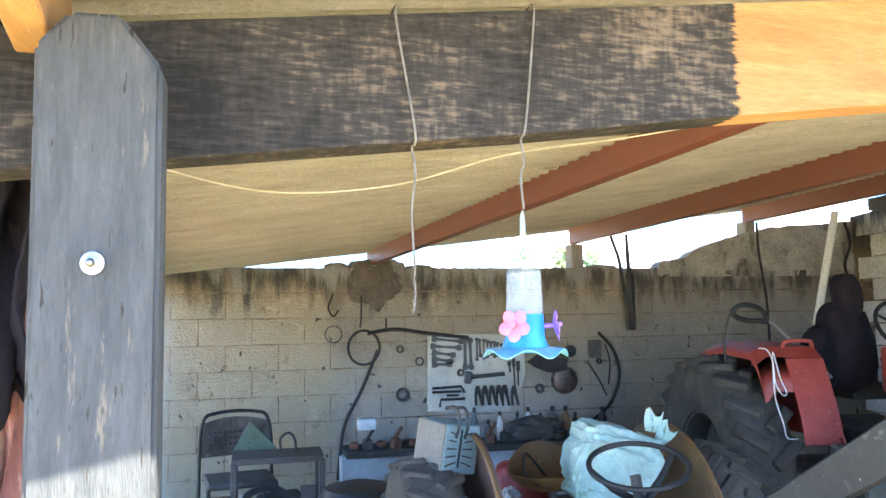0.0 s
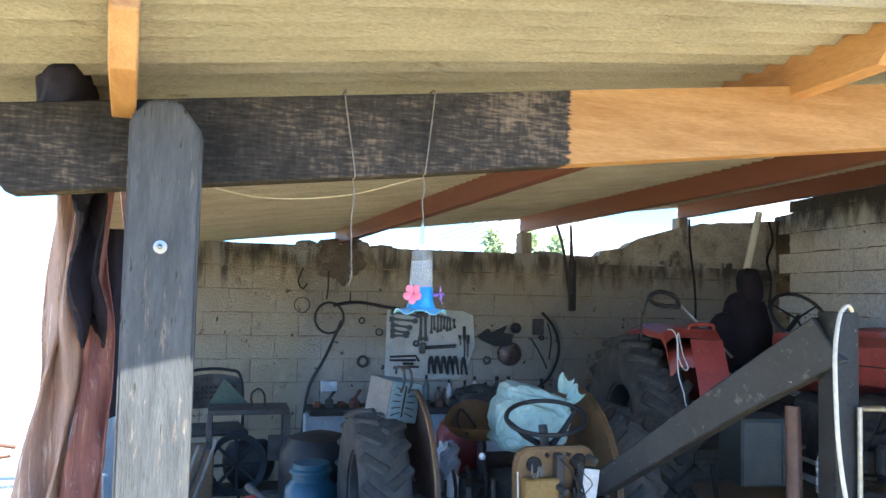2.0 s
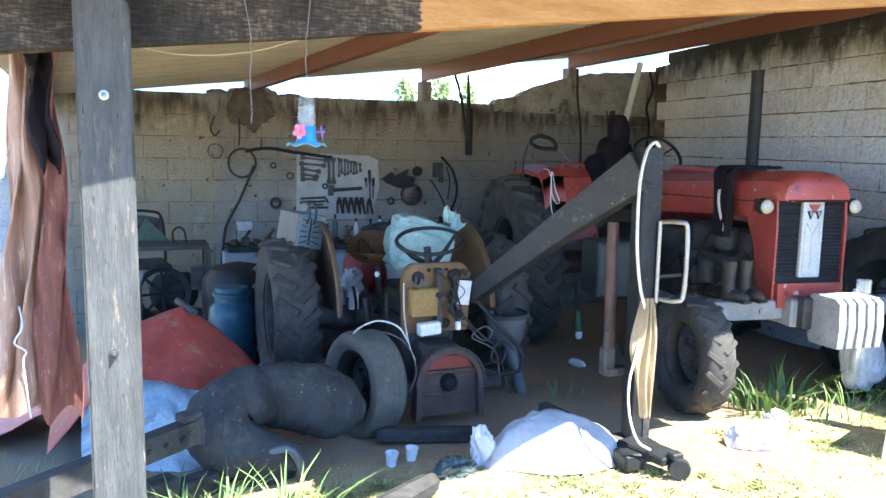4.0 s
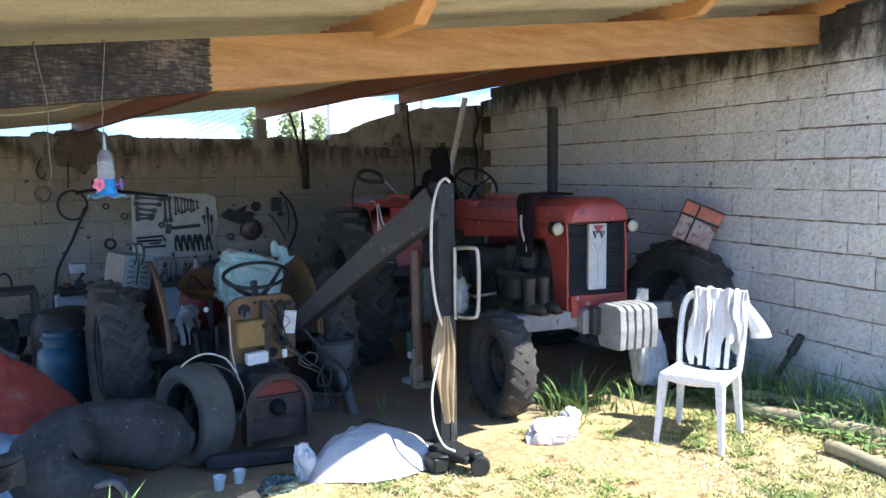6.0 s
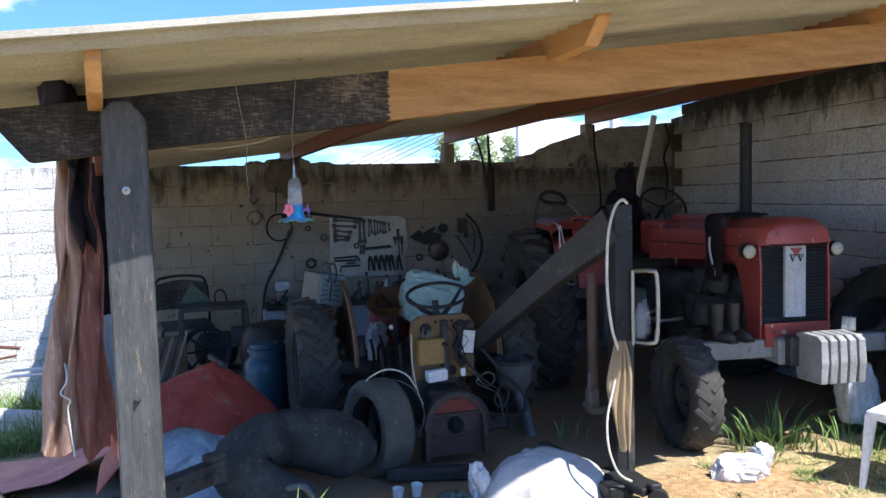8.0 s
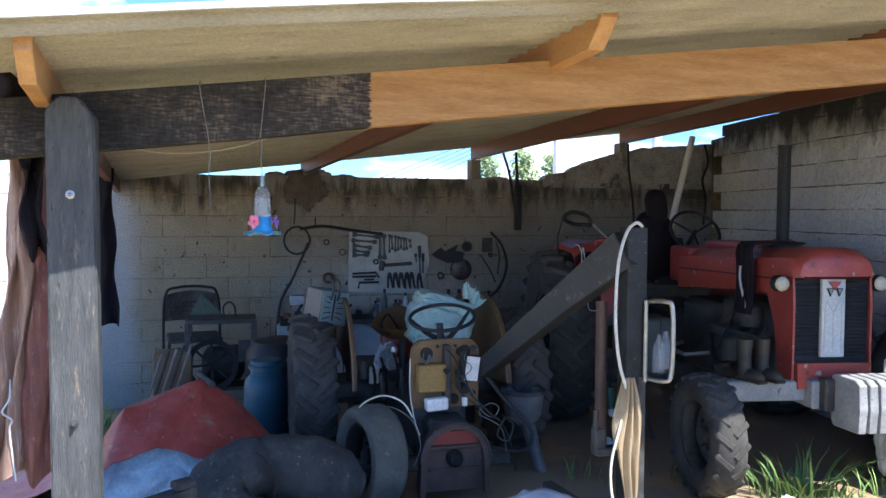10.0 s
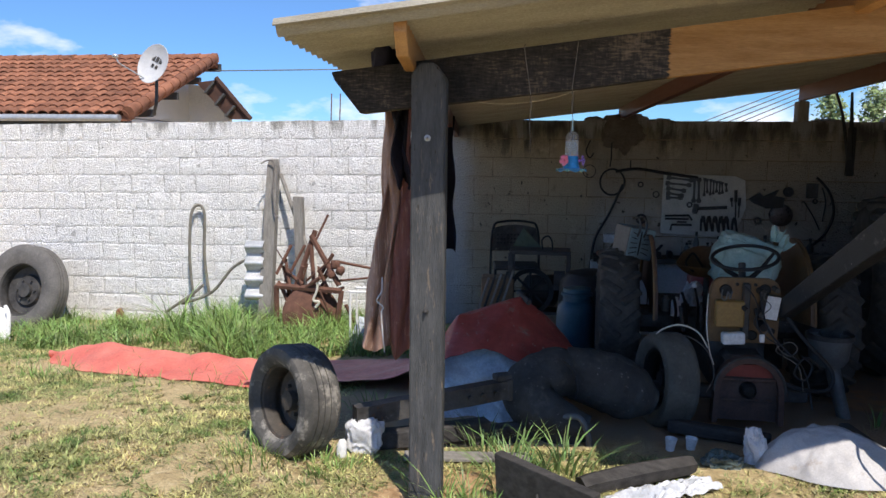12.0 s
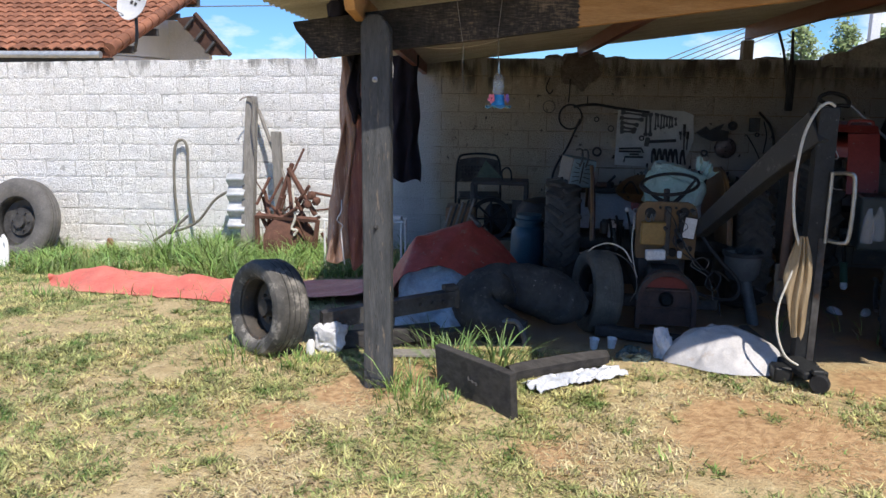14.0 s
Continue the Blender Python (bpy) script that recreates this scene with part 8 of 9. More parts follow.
for a, b, r in (((-0.38, -0.1, 0.48), (0.32, -0.1, 0.45), 0.035), ((-0.38, -0.1, 0.48), (-0.40, -0.05, 0.0), 0.03), ((0.32, -0.1, 0.45), (0.26, -0.1, 0.0), 0.03), ((-0.30, 0.0, 0.2), (-0.02, 0.1, 1.05), 0.03), ((-0.05, 0.05, 1.0), (0.28, -0.05, 0.5), 0.03), ((-0.05, 0.05, 0.9), (0.05, -0.1, 0.1), 0.025), ((-0.25, 0.0, 0.9), (-0.38, -0.1, 0.6), 0.018), ((0.0, 0.05, 0.95), (0.12, 0.1, 1.22), 0.014), ((0.25, -0.05, 0.75), (0.75, 0.0, 0.66), 0.016), ((0.28, -0.05, 0.55), (0.72, 0.0, 0.60), 0.012), ((0.35, -0.05, 0.3), (0.5, 0.0, -0.02), 0.02)):
    bm = mesh()
    rod(bm, a, b, r, 6)
    part("frame_bar", bm, RUST, pg)
bm = mesh()
lathe(bm, [(0, 0.04), (0.15, 0.03), (0.29, -0.01), (0.295, -0.015), (0.15, 0.02), (0, 0.03)], 26, pose(0.0, -0.12, 0.20, 80, 0, 20))
part("disc", bm, RUST, pg, "rusty concave disc", True)
rp = random.Random(12)
for k in range(30):
    a_ = Vector((rp.uniform(-0.34, 0.22), rp.uniform(-0.12, 0.08), rp.uniform(0.05, 0.55)))
    b_p = a_ + Vector((rp.uniform(-0.22, 0.3), rp.uniform(-0.1, 0.1), rp.uniform(0.08, 0.42)))
    bm = mesh()
    if k % 3:
        rod(bm, a_, b_p, rp.uniform(0.010, 0.024), 6)
    else:
        box(bm, 0.03, 0.012, (b_p - a_).length, Matrix.Translation((a_ + b_p) / 2) @ (b_p - a_).to_track_quat("Z", "Y").to_matrix().to_4x4(), 0.003)
    part("tine", bm, RUST, pg)
for x, z in ((0.25, 0.72), (0.2, 0.62), (0.3, 0.66)):
    bm = mesh()
    lump(bm, 0.05, 0.05, 0.05, pose(x, -0.08, z), 2, 0.3, 4, x * 40)
    part("clamp", bm, RUST, pg)
bm = mesh()
tube(bm, curve([(0.05, -0.13, 0.8), (0.08, -0.15, 0.5), (0.04, -0.16, 0.36), (0.10, -0.16, 0.34), (0.06, -0.16, 0.28)], 6), 0.014, 6)
part("rope", bm, WHITE_HOSE, pg, "knotted pale rope")
OLD_HOSE = mat("old_hose", (0.13, 0.12, 0.095), (0.24, 0.22, 0.18), 14, 0.7, wear=(0.09, 0.085, 0.06), wear_at=0.6)
bm = mesh()
tube(bm, curve([(-3.80, 6.06, -0.15), (-3.84, 6.08, 0.3), (-3.83, 6.12, 0.78), (-3.75, 6.13, 0.90), (-3.67, 6.12, 0.80), (-3.66, 6.08, 0.3), (-3.60, 6.05, -0.10)], 8), 0.017, 8)
solo("hose_loop", bm, OLD_HOSE, "grey brown ribbed hose bent in a loop against the wall", "hose", smooth=True)
bm = mesh()
tube(bm, curve([(-4.05, 5.9, -0.30), (-3.75, 5.9, -0.10), (-3.60, 5.9, 0.02), (-3.85, 5.88, -0.2)], 8), 0.016, 8)
tube(bm, curve([(-3.85, 5.9, -0.2), (-3.5, 5.9, -0.06), (-3.25, 5.9, 0.22), (-3.05, 5.9, 0.34)], 8), 0.016, 8)
solo("grey_hose", bm, OLD_HOSE, "old grey hose trailing from the grass to the tin", "hose", smooth=True)
bm = mesh()
sheet(bm, 4, 48, lambda u, v: (-3.08 + 0.20 * u + 0.01 * v, 5.86 - 0.035 * math.sin(2 * math.pi * 3.6 * v) + 0.03 * u, -0.12 + 0.66 * v), 0.003)
solo("corrugated_scrap", bm, GALVANISED, "small galvanised corrugated sheet standing by the post", "metal sheet", smooth=True)
lt = thing("worn_tyre", pose(-5.66, 5.72, -0.09, 0, 14, 82), "large grey worn tyre leaning on the white wall", "tyre")
bm = mesh()
tyre_mesh(bm, 0.52, 0.26, 0.30, 0, 48)
part("casing", bm, mat("grey_rubber", (0.10, 0.095, 0.09), (0.17, 0.16, 0.15), 6, 0.85, wear=(0.24, 0.22, 0.2), wear_at=0.62), lt, "", True)
bm = mesh()
rim_mesh(bm, 0.30, 0.26)
part("rim", bm, GREY_METAL, lt, "", True)
wc = thing("white_lounger", pose(-5.15, 4.7, ground_z(-5.1, 4.7), 0, 0, 30), "broken white plastic chair lying in the grass", "chair")
bm = mesh()
sheet(bm, 12, 10, lambda u, v: (-0.30 + 0.34 * u, 0.05 * math.sin(3 * u) + 0.10 * v, 0.10 + 0.30 * v - 0.10 * u * u + 0.02 * math.sin(6 * u)), 0.015)
part("seat", bm, WHITE_PLASTIC, wc, "", True)
for x in (-0.22, 0.02):
    bm = mesh()
    tube(bm, curve([(x, 0.05, 0.34), (x + 0.04, -0.06, 0.26), (x + 0.03, -0.12, 0.02)], 5), 0.02, 8)
    part("leg", bm, WHITE_PLASTIC, wc, "", True)
bm = mesh()
lump(bm, 0.05, 0.05, 0.10, pose(-4.62, 5.9, ground_z(-4.6, 5.9) + 0.09), 2, 0.2, 3, 2)
solo("clay_pot", bm, TERRACOTTA, "broken orange clay pot at the wall foot", "pot")
for x in (-2.22, -2.12):
    bm = mesh()
    rod(bm, (x, 6.28, 1.85), (x + 0.01, 6.28, 2.16), 0.007, 6)
    solo("rebar", bm, RUST, "thin steel bar sticking up from the wall top", "steel bar", "bars on the wall")

# ---- neighbour's house ----
hs_ = thing("neighbour_house", pose(0, 0, 0), "white house with clay tile roof behind the block wall", "house")
EAVE_Y, EAVE_Z, RIDGE_Y, RIDGE_Z, GABLE = 11.0, 2.14, 14.5, 3.52, -7.45
bm = mesh()
boxat(bm, -22, GABLE - 0.80, EAVE_Y + 0.5, 15.6, -1.2, EAVE_Z + 0.02)
gw = [(EAVE_Y + 0.5, EAVE_Z), (15.6, EAVE_Z), (RIDGE_Y + 0.1, RIDGE_Z - 0.12)]
a_ = [bm.verts.new((GABLE - 0.80, y, z)) for y, z in gw]
b2_ = [bm.verts.new((GABLE - 1.00, y, z)) for y, z in gw]
bm.faces.new(a_)
bm.faces.new(b2_[::-1])
for i in range(3):
    bm.faces.new((a_[i], a_[(i + 1) % 3], b2_[(i + 1) % 3], b2_[i]))
part("wall", bm, PLASTER, hs_, "white plastered gable wall")
# dark version of the clay tile, with the underside's shade in its colour
DARK_TILE = mat("shaded_tile", (0.05, 0.025, 0.018), (0.10, 0.05, 0.035), 5, 0.9, wear=(0.16, 0.07, 0.045), wear_at=0.62)
slope = math.atan2(RIDGE_Z - EAVE_Z, RIDGE_Y - EAVE_Y)
bm = mesh()
for y0, z0, y1, z1 in ((EAVE_Y, EAVE_Z, RIDGE_Y, RIDGE_Z), (RIDGE_Y, RIDGE_Z, 14.8, 3.41)):
    rings(bm, [[(x, y0, z0), (x, y1, z1), (x, y1, z1 - 0.10), (x, y0, z0 - 0.10)] for x in (-22, GABLE)])
roofp = part("roof", bm, TERRACOTTA, hs_, "orange clay tile roof")
bm = mesh()
rod(bm, (-22, EAVE_Y - 0.10, EAVE_Z - 0.06), (GABLE - 0.15, EAVE_Y - 0.10, EAVE_Z - 0.05), 0.065, 12)
part("gutter", bm, GALVANISED, hs_, "grey metal gutter", True)
bm = mesh()
boxat(bm, -22, GABLE, EAVE_Y + 0.02, EAVE_Y + 0.06, EAVE_Z - 0.34, EAVE_Z - 0.10)
part("eave_board", bm, DARK_WOOD, hs_)
for k in range(4):
    y = EAVE_Y + 0.7 + 1.0 * k
    bm = mesh()
    box(bm, 0.6, 0.08, 0.14, pose(GABLE - 0.25, y, EAVE_Z + (y - EAVE_Y) * math.tan(slope) - 0.2), 0.004)
    part("rafter_end", bm, DARK_WOOD, hs_)
bm = mesh()
rings(bm, [[(-7.40 - d, y, 2.95 + 0.2 * d), (-6.93 - d, y, 3.01 + 0.2 * d), (-6.22 - d, y, 2.19 + 0.1 * d), (-6.66 - d, y, 2.19 + 0.1 * d)] for y, d in ((13.5, 0.0), (15.2, 0.72))])
porch = part("porch_roof", bm, DARK_TILE, hs_, "tiled porch roof seen from below, its shade put into the dark colour")
for k in range(7):
    bm = mesh()
    p_ = Vector((-6.92, 13.48, 3.0)).lerp(Vector((-6.20, 13.48, 2.18)), (k + 0.4) / 7)
    rod(bm, p_ + Vector((-0.07, 0, 0.09)), p_ + Vector((0.06, 0, -0.05)), 0.055, 8)
    part("porch_tile", bm, DARK_TILE, porch)
for k in range(3):
    bm = mesh()
    p_ = Vector((-7.30, 13.46, 2.92)).lerp(Vector((-6.62, 13.46, 2.19)), (k + 0.5) / 3)
    box(bm, 0.05, 0.10, 0.30, Matrix.Translation(p_) @ pose(0.10, 0, 0.04, 0, 42, 0), 0.004)
    part("porch_rafter", bm, DARK_WOOD, porch)
bm = mesh()
plate(bm, [(-8.73, 3.12), (-7.99, 3.01), (-7.28, 2.245), (-7.28, -1.2), (-8.73, -1.2)], 0.15, pose(0, 14.90, 0))
part("porch_wall", bm, PLASTER, hs_, "white plastered porch wall")
ds = thing("satellite_dish", pose(-6.74, 10.55, 2.17), "grey white satellite dish on a bent pole by the eave", "dish")
bm = mesh()
DM = pose(0.06, -0.05, 0.82, 78, 0, -6) @ pose(0, 0, 0, 0, 0, -24) @ Matrix.Diagonal((0.85, 1.06, 1, 1))
lathe(bm, [(0, -0.06), (0.12, -0.05), (0.25, -0.015), (0.33, 0.025), (0.335, 0.02), (0.25, -0.03), (0.12, -0.065), (0, -0.075)], 30, DM)
dish = part("reflector", bm, mat("dish_grey", (0.50, 0.51, 0.52), (0.62, 0.62, 0.62), 4, 0.5), ds, "", True)
for x, y, w in ((-0.09, 0.09, 0.07), (0.0, 0.09, 0.07), (0.09, 0.09, 0.07), (-0.05, -0.03, 0.06), (0.05, -0.03, 0.06)):
    bm = mesh()
    box(bm, w, 0.09 if y > 0 else 0.06, 0.004, DM @ pose(x, y, -0.045))
    part("mark", bm, GREY_METAL, dish)
bm = mesh()
tube(bm, curve([(0.0, 0.12, 0.75), (0.02, 0.1, 0.55), (0.02, 0.08, 0.2), (-0.1, 0.2, 0.0), (-0.2, 0.4, 0.0)], 6), 0.03, 8)
part("pole", bm, GREY_METAL, ds)
bm = mesh()
tube(bm, [(-0.10, -0.1, 0.58), (-0.40, -0.35, 0.80), (-0.45, -0.36, 0.90)], 0.012, 6)
lump(bm, 0.06, 0.05, 0.04, pose(-0.46, -0.36, 0.92), 2, 0.1)
part("feed_arm", bm, GALVANISED, ds)

# ---- poles, wires and trees beyond the wall ----
for t_, (x, y, r, h) in enumerate(((6.02, 11.9, 0.075, 4.2), (8.1, 12.0, 0.075, 4.2))):
    bm = mesh()
    box(bm, 2 * r, 2 * r, h, pose(x, y, h / 2 - 0.6), 0.008)
    solo("concrete_post", bm, PLASTER, "slim pale concrete post behind the wall", "post", "concrete posts")
for k in range(5):
    bm = mesh()
    tube(bm, [(6.02, 11.9, 3.5 - 0.06 * k), (2.4 + 0.22 * k, 12.4, 2.0), (0.6 + 0.4 * k, 12.7, 1.2), (0.0 + 0.4 * k, 12.8, -1.0)], 0.009, 5)
    solo("overhead_wire", bm, CORD, "thin overhead wire running past the yard", "wire", "overhead wires")
bm = mesh()
tube(bm, [(-7.5, 14.5, 3.3), (0, 13.2, 3.2), (8.1, 12, 3.5)], 0.012, 5)
solo("phone_line", bm, CORD, "thin dark line crossing the sky", "wire")


TREE_LEAF = mat("tree_leaf", (0.14, 0.21, 0.075), (0.32, 0.40, 0.18), 9.0, 0.6, bump=0, world_space=True, island=0.4)


def tree(x, y, h, seed, lab):
    r = random.Random(seed)
    z0 = -0.8
    t = thing("tree", pose(x, y, z0), lab, "tree", "trees beyond the wall")
    bm = mesh()
    tube(bm, [(0, 0, 0), (0.03, 0, h * 0.5), (0, 0.02, h)], [0.22, 0.12, 0.02], 8)
    tips = []
    for k in range(26):
        f = 0.35 + 0.63 * k / 25
        a = k * 2.4 + r.uniform(-0.3, 0.3)
        L = (1 - f) * h * 0.22 + 0.16
        p0 = Vector((0, 0, f * h))
        p1 = p0 + Vector((math.cos(a) * L, math.sin(a) * L, L * r.uniform(0.2, 0.7)))
        tube(bm, [p0, (p0 + p1) / 2 + Vector((0, 0, -0.05)), p1], [0.03 * (1.2 - f), 0.02 * (1.2 - f), 0.008], 5)
        tips.append((p0, p1))
    part("trunk", bm, GREY_WOOD, t)
    vs, fs = [], []
    for p0, p1 in tips:
        for q in range(95):
            c = p0.lerp(p1, r.uniform(0.25, 1.1)) + Vector((r.gauss(0, 0.10), r.gauss(0, 0.10), r.gauss(0.03, 0.10)))
            d = Vector((r.uniform(-1, 1), r.uniform(-1, 1), r.uniform(-0.3, 1))).normalized()
            s = d.orthogonal().normalized() * r.uniform(0.02, 0.045)
            L = r.uniform(0.08, 0.2)
            i = len(vs)
            vs += [c - d * L * 0.5, c + s, c + d * L * 0.5, c - s]
            fs.append((i, i + 1, i + 2, i + 3))
    me = bpy.data.meshes.new("crown")
    me.from_pydata(vs, [], fs)
    me.materials.append(TREE_LEAF)
    cr_ = new("crown", me)
    cr_.parent = t


tree(7.2, 20.0, 3.95, 1, "young green tree showing over the wall")
tree(8.3, 20.0, 4.05, 2, "young green tree showing over the wall")
tree(9.6, 21.0, 4.0, 3, "young green tree showing over the wall")


# ---- grass and weeds ----
def blades(name, spots, material, label, category="grass", parts=3):
    """Bent blades: spots give (x, y, height, width, lean, turn)."""
    vs, fs = [], []
    for x, y, h, w, lean, turn in spots:
        z = ground_z(x, y) - 0.01
        c, s = math.cos(turn), math.sin(turn)
        i = len(vs)
        for k in range(parts):
            t = k / parts
            off = lean * t * t
            ww = w * (1 - 0.55 * t) / 2
            px_, py_ = x + c * off, y + s * off
            zz = z + h * (t - 0.22 * (lean / max(h, 0.01)) * t * t)
            vs += [(px_ - s * ww, py_ + c * ww, zz), (px_ + s * ww, py_ - c * ww, zz)]
        vs.append((x + c * lean, y + s * lean, z + h * (1 - 0.22 * lean / max(h, 0.01))))
        for k in range(parts - 1):
            a = i + 2 * k
            fs.append((a, a + 1, a + 3, a + 2))
        fs.append((i + 2 * parts - 2, i + 2 * parts - 1, i + 2 * parts))
    me = bpy.data.meshes.new(name)
    me.from_pydata(vs, [], fs)
    me.materials.append(material)
    return tagged(new(name, me), label, category, kind="stuff")


rg = random.Random(7)
spots = []
while len(spots) < 300000:
    x, y = rg.uniform(-5.8, 4.7), rg.uniform(-0.5, 4.6)
    if x > -1.0 and y > 1.75 - 0.25 * max(0.0, -x) + 0.1 * math.sin(3 * x):
        continue
    if x < -1 and y > 3.3 and x > -1.6:
        continue
    n_ = noise.noise(Vector((x * 1.1, y * 1.1, 0))) + 0.55 * noise.noise(Vector((x * 4.0, y * 4.0, 5))) + 0.75 * noise.noise(Vector((x * 11.0, y * 11.0, 9)))
    n_ -= sum(0.75 * math.exp(-((x - bx) ** 2 + (y - by) ** 2) / (br_ * br_)) for bx, by, br_ in BARE)
    if n_ < -0.22 + rg.uniform(-0.22, 0.22):
        continue
    size = rg.uniform(0.5, 1.0) * (1.0 + 0.5 * max(0.0, n_))
    turn = rg.uniform(0, 6.283)
    for k in range(rg.randrange(4, 12)):
        h = rg.uniform(0.020, 0.056) * size
        a = turn + rg.uniform(-2.4, 2.4)
        d = rg.uniform(0.0, 0.022)
        spots.append((x + d * math.cos(a), y + d * math.sin(a), h, rg.uniform(0.005, 0.012), rg.uniform(0.4, 1.9) * h, a))
blades("lawn", spots, LAWN, "short dry yellow green mown grass with bare patches", parts=2)

spots = []
for k in range(20000):
    x = rg.uniform(-5.9, -0.75)
    y = rg.uniform(3.7, 6.15)
    cl = noise.noise(Vector((x * 2.2, y * 2.2, 4))) + 0.4 * noise.noise(Vector((x * 6, y * 6, 1)))
    edge = 4.35 + 0.25 * math.sin(1.7 * x) - 0.95 * math.exp(-((x + 2.15) / 0.62) ** 2) - 0.25 * cl
    if y < edge or (x > -1.2 and y > 5.4) or (cl < -0.08 and rg.random() < 0.85):
        continue
    h = rg.uniform(0.10, 0.50) * (0.72 if x > -2.65 else 1.05 if x > -3.5 else 0.50) * (0.75 + 0.9 * max(0.0, cl))
    spots.append((x, y, h, rg.uniform(0.006, 0.015), rg.uniform(0.35, 1.7) * h, rg.uniform(0, 6.283)))
blades("long_grass", spots, BLADE, "tall bright green grass along the white wall")
spots = []
for k in range(1500):
    x, y = rg.uniform(-5.5, -1.6), rg.uniform(2.6, 4.4)
    if rg.random() < 0.75 and not (-2.4 < x < -1.4 and y > 3.4):
        continue
    h = rg.uniform(0.06, 0.2)
    spots.append((x, y, h, rg.uniform(0.005, 0.009), rg.uniform(0.3, 0.9) * h, rg.uniform(0, 6.283)))
blades("ragged_grass", spots, BLADE, "ragged green grass beside the faded tarpaulin")


def tuft(x, y, n, h, spread_, w=0.010, seed=0):
    r = random.Random(seed)
    out = []
    for k in range(n):
        a, d = r.uniform(0, 6.283), spread_ * math.sqrt(r.random())
        hh = h * r.uniform(0.45, 1.1)
        out.append((x + d * math.cos(a), y + d * math.sin(a), hh, w * r.uniform(0.7, 1.2), hh * r.uniform(0.3, 1.1), a + r.uniform(-0.6, 0.6)))
    return out


for k, (x, y, n, h, sp_, w) in enumerate(((0.42, 1.50, 46, 0.26, 0.16, 0.014), (0.18, 1.62, 24, 0.22, 0.10, 0.012), (0.02, 1.72, 30, 0.24, 0.10, 0.010), (0.02, 0.98, 34, 0.20, 0.13, 0.007),
                                          (-0.06, 0.86, 10, 0.30, 0.06, 0.006), (0.22, 0.98, 44, 0.12, 0.14, 0.007), (-1.05, 1.40, 60, 0.20, 0.22, 0.007), (-0.75, 1.28, 44, 0.13, 0.16, 0.007),
                                          (3.26, 2.02, 46, 0.26, 0.18, 0.016), (3.45, 1.85, 44, 0.16, 0.18, 0.012), (3.05, 1.75, 30, 0.13, 0.16, 0.010), (2.25, 2.6, 22, 0.16, 0.2, 0.008),
                                          (3.7, 1.75, 50, 0.18, 0.25, 0.009), (4.38, 0.9, 120, 0.36, 0.26, 0.011), (4.45, 1.5, 110, 0.34, 0.25, 0.011), (4.42, 0.4, 120, 0.38, 0.25, 0.011), (4.2, 1.2, 70, 0.26, 0.25, 0.010), (4.12, 0.55, 60, 0.20, 0.3, 0.010), (3.35, 1.95, 40, 0.34, 0.14, 0.017),
                                          (4.25, 1.95, 40, 0.22, 0.25, 0.009), (2.95, 2.65, 26, 0.3, 0.3, 0.008), (0.9, 1.0, 16, 0.08, 0.12, 0.006), (1.25, 0.35, 26, 0.07, 0.12, 0.008),
                                          (-0.7, 2.35, 50, 0.16, 0.25, 0.007), (2.1, 1.15, 40, 0.06, 0.3, 0.005), (-4.3, 2.9, 50, 0.14, 0.3, 0.006), (2.4, 0.8, 16, 0.05, 0.15, 0.008),
                                          (0.06, 0.84, 120, 0.12, 0.20, 0.008), (0.26, 0.74, 90, 0.08, 0.16, 0.008), (0.20, 1.28, 60, 0.22, 0.14, 0.012), (-1.12, 1.32, 70, 0.12, 0.20, 0.007), (-0.60, 1.22, 60, 0.10, 0.16, 0.007),
                                          (-3.35, 2.85, 90, 0.13, 0.22, 0.008), (-0.12, 1.02, 60, 0.16, 0.12, 0.008))):
    blades("weed_tuft", tuft(x, y, n, h, sp_, w, k), WEED if w > 0.009 else BLADE, "tuft of long green weeds growing from bare soil", "weeds")
# trailing creeper leaves by the side wall
vs, fs = [], []
for k in range(2200):
    x, y = rg.uniform(3.95, 4.72), rg.uniform(-0.4, 2.3)
    if x > 4.55 + 0.155 * y:
        continue
    z = ground_z(x, y) + rg.uniform(0.01, 0.16) * (0.4 + 0.6 * noise.noise(Vector((x * 3, y * 3, 0))) ** 2 * 3)
    a, s = rg.uniform(0, 6.283), rg.uniform(0.012, 0.032)
    d = Vector((math.cos(a), math.sin(a), rg.uniform(-0.3, 0.4))).normalized()
    e = d.cross(Vector((rg.uniform(-0.3, 0.3), rg.uniform(-0.3, 0.3), 1))).normalized()
    c = Vector((x, y, z))
    i = len(vs)
    vs += [c - d * s, c + e * s * 0.7, c + d * s * 1.2, c - e * s * 0.7]
    fs.append((i, i + 1, i + 2, i + 3))
me = bpy.data.meshes.new("creeper")
me.from_pydata(vs, [], fs)
me.materials.append(WEED)
tagged(new("creeper", me), "low leafy weeds at the foot of the side wall", "weeds", kind="stuff")
# dry straw and litter of leaves
spots = []
while len(spots) < 60000:
    x, y = rg.uniform(-5.0, 4.5), rg.uniform(-0.5, 3.0)
    if noise.noise(Vector((x * 1.7, y * 1.7, 9))) < -0.12:
        continue
    if x > -0.8 and y > 1.9:
        continue
    spots.append((x, y, rg.uniform(0.016, 0.04), rg.uniform(0.004, 0.009), rg.uniform(0.03, 0.10), rg.uniform(0, 6.283)))
STRAW = mat("dry_straw", (0.42, 0.33, 0.16), (0.64, 0.55, 0.33), 9.0, 0.8, bump=0, world_space=True, island=0.5)
blades("straw", spots, STRAW, "scattered dry straw and cut grass on the soil", parts=2)

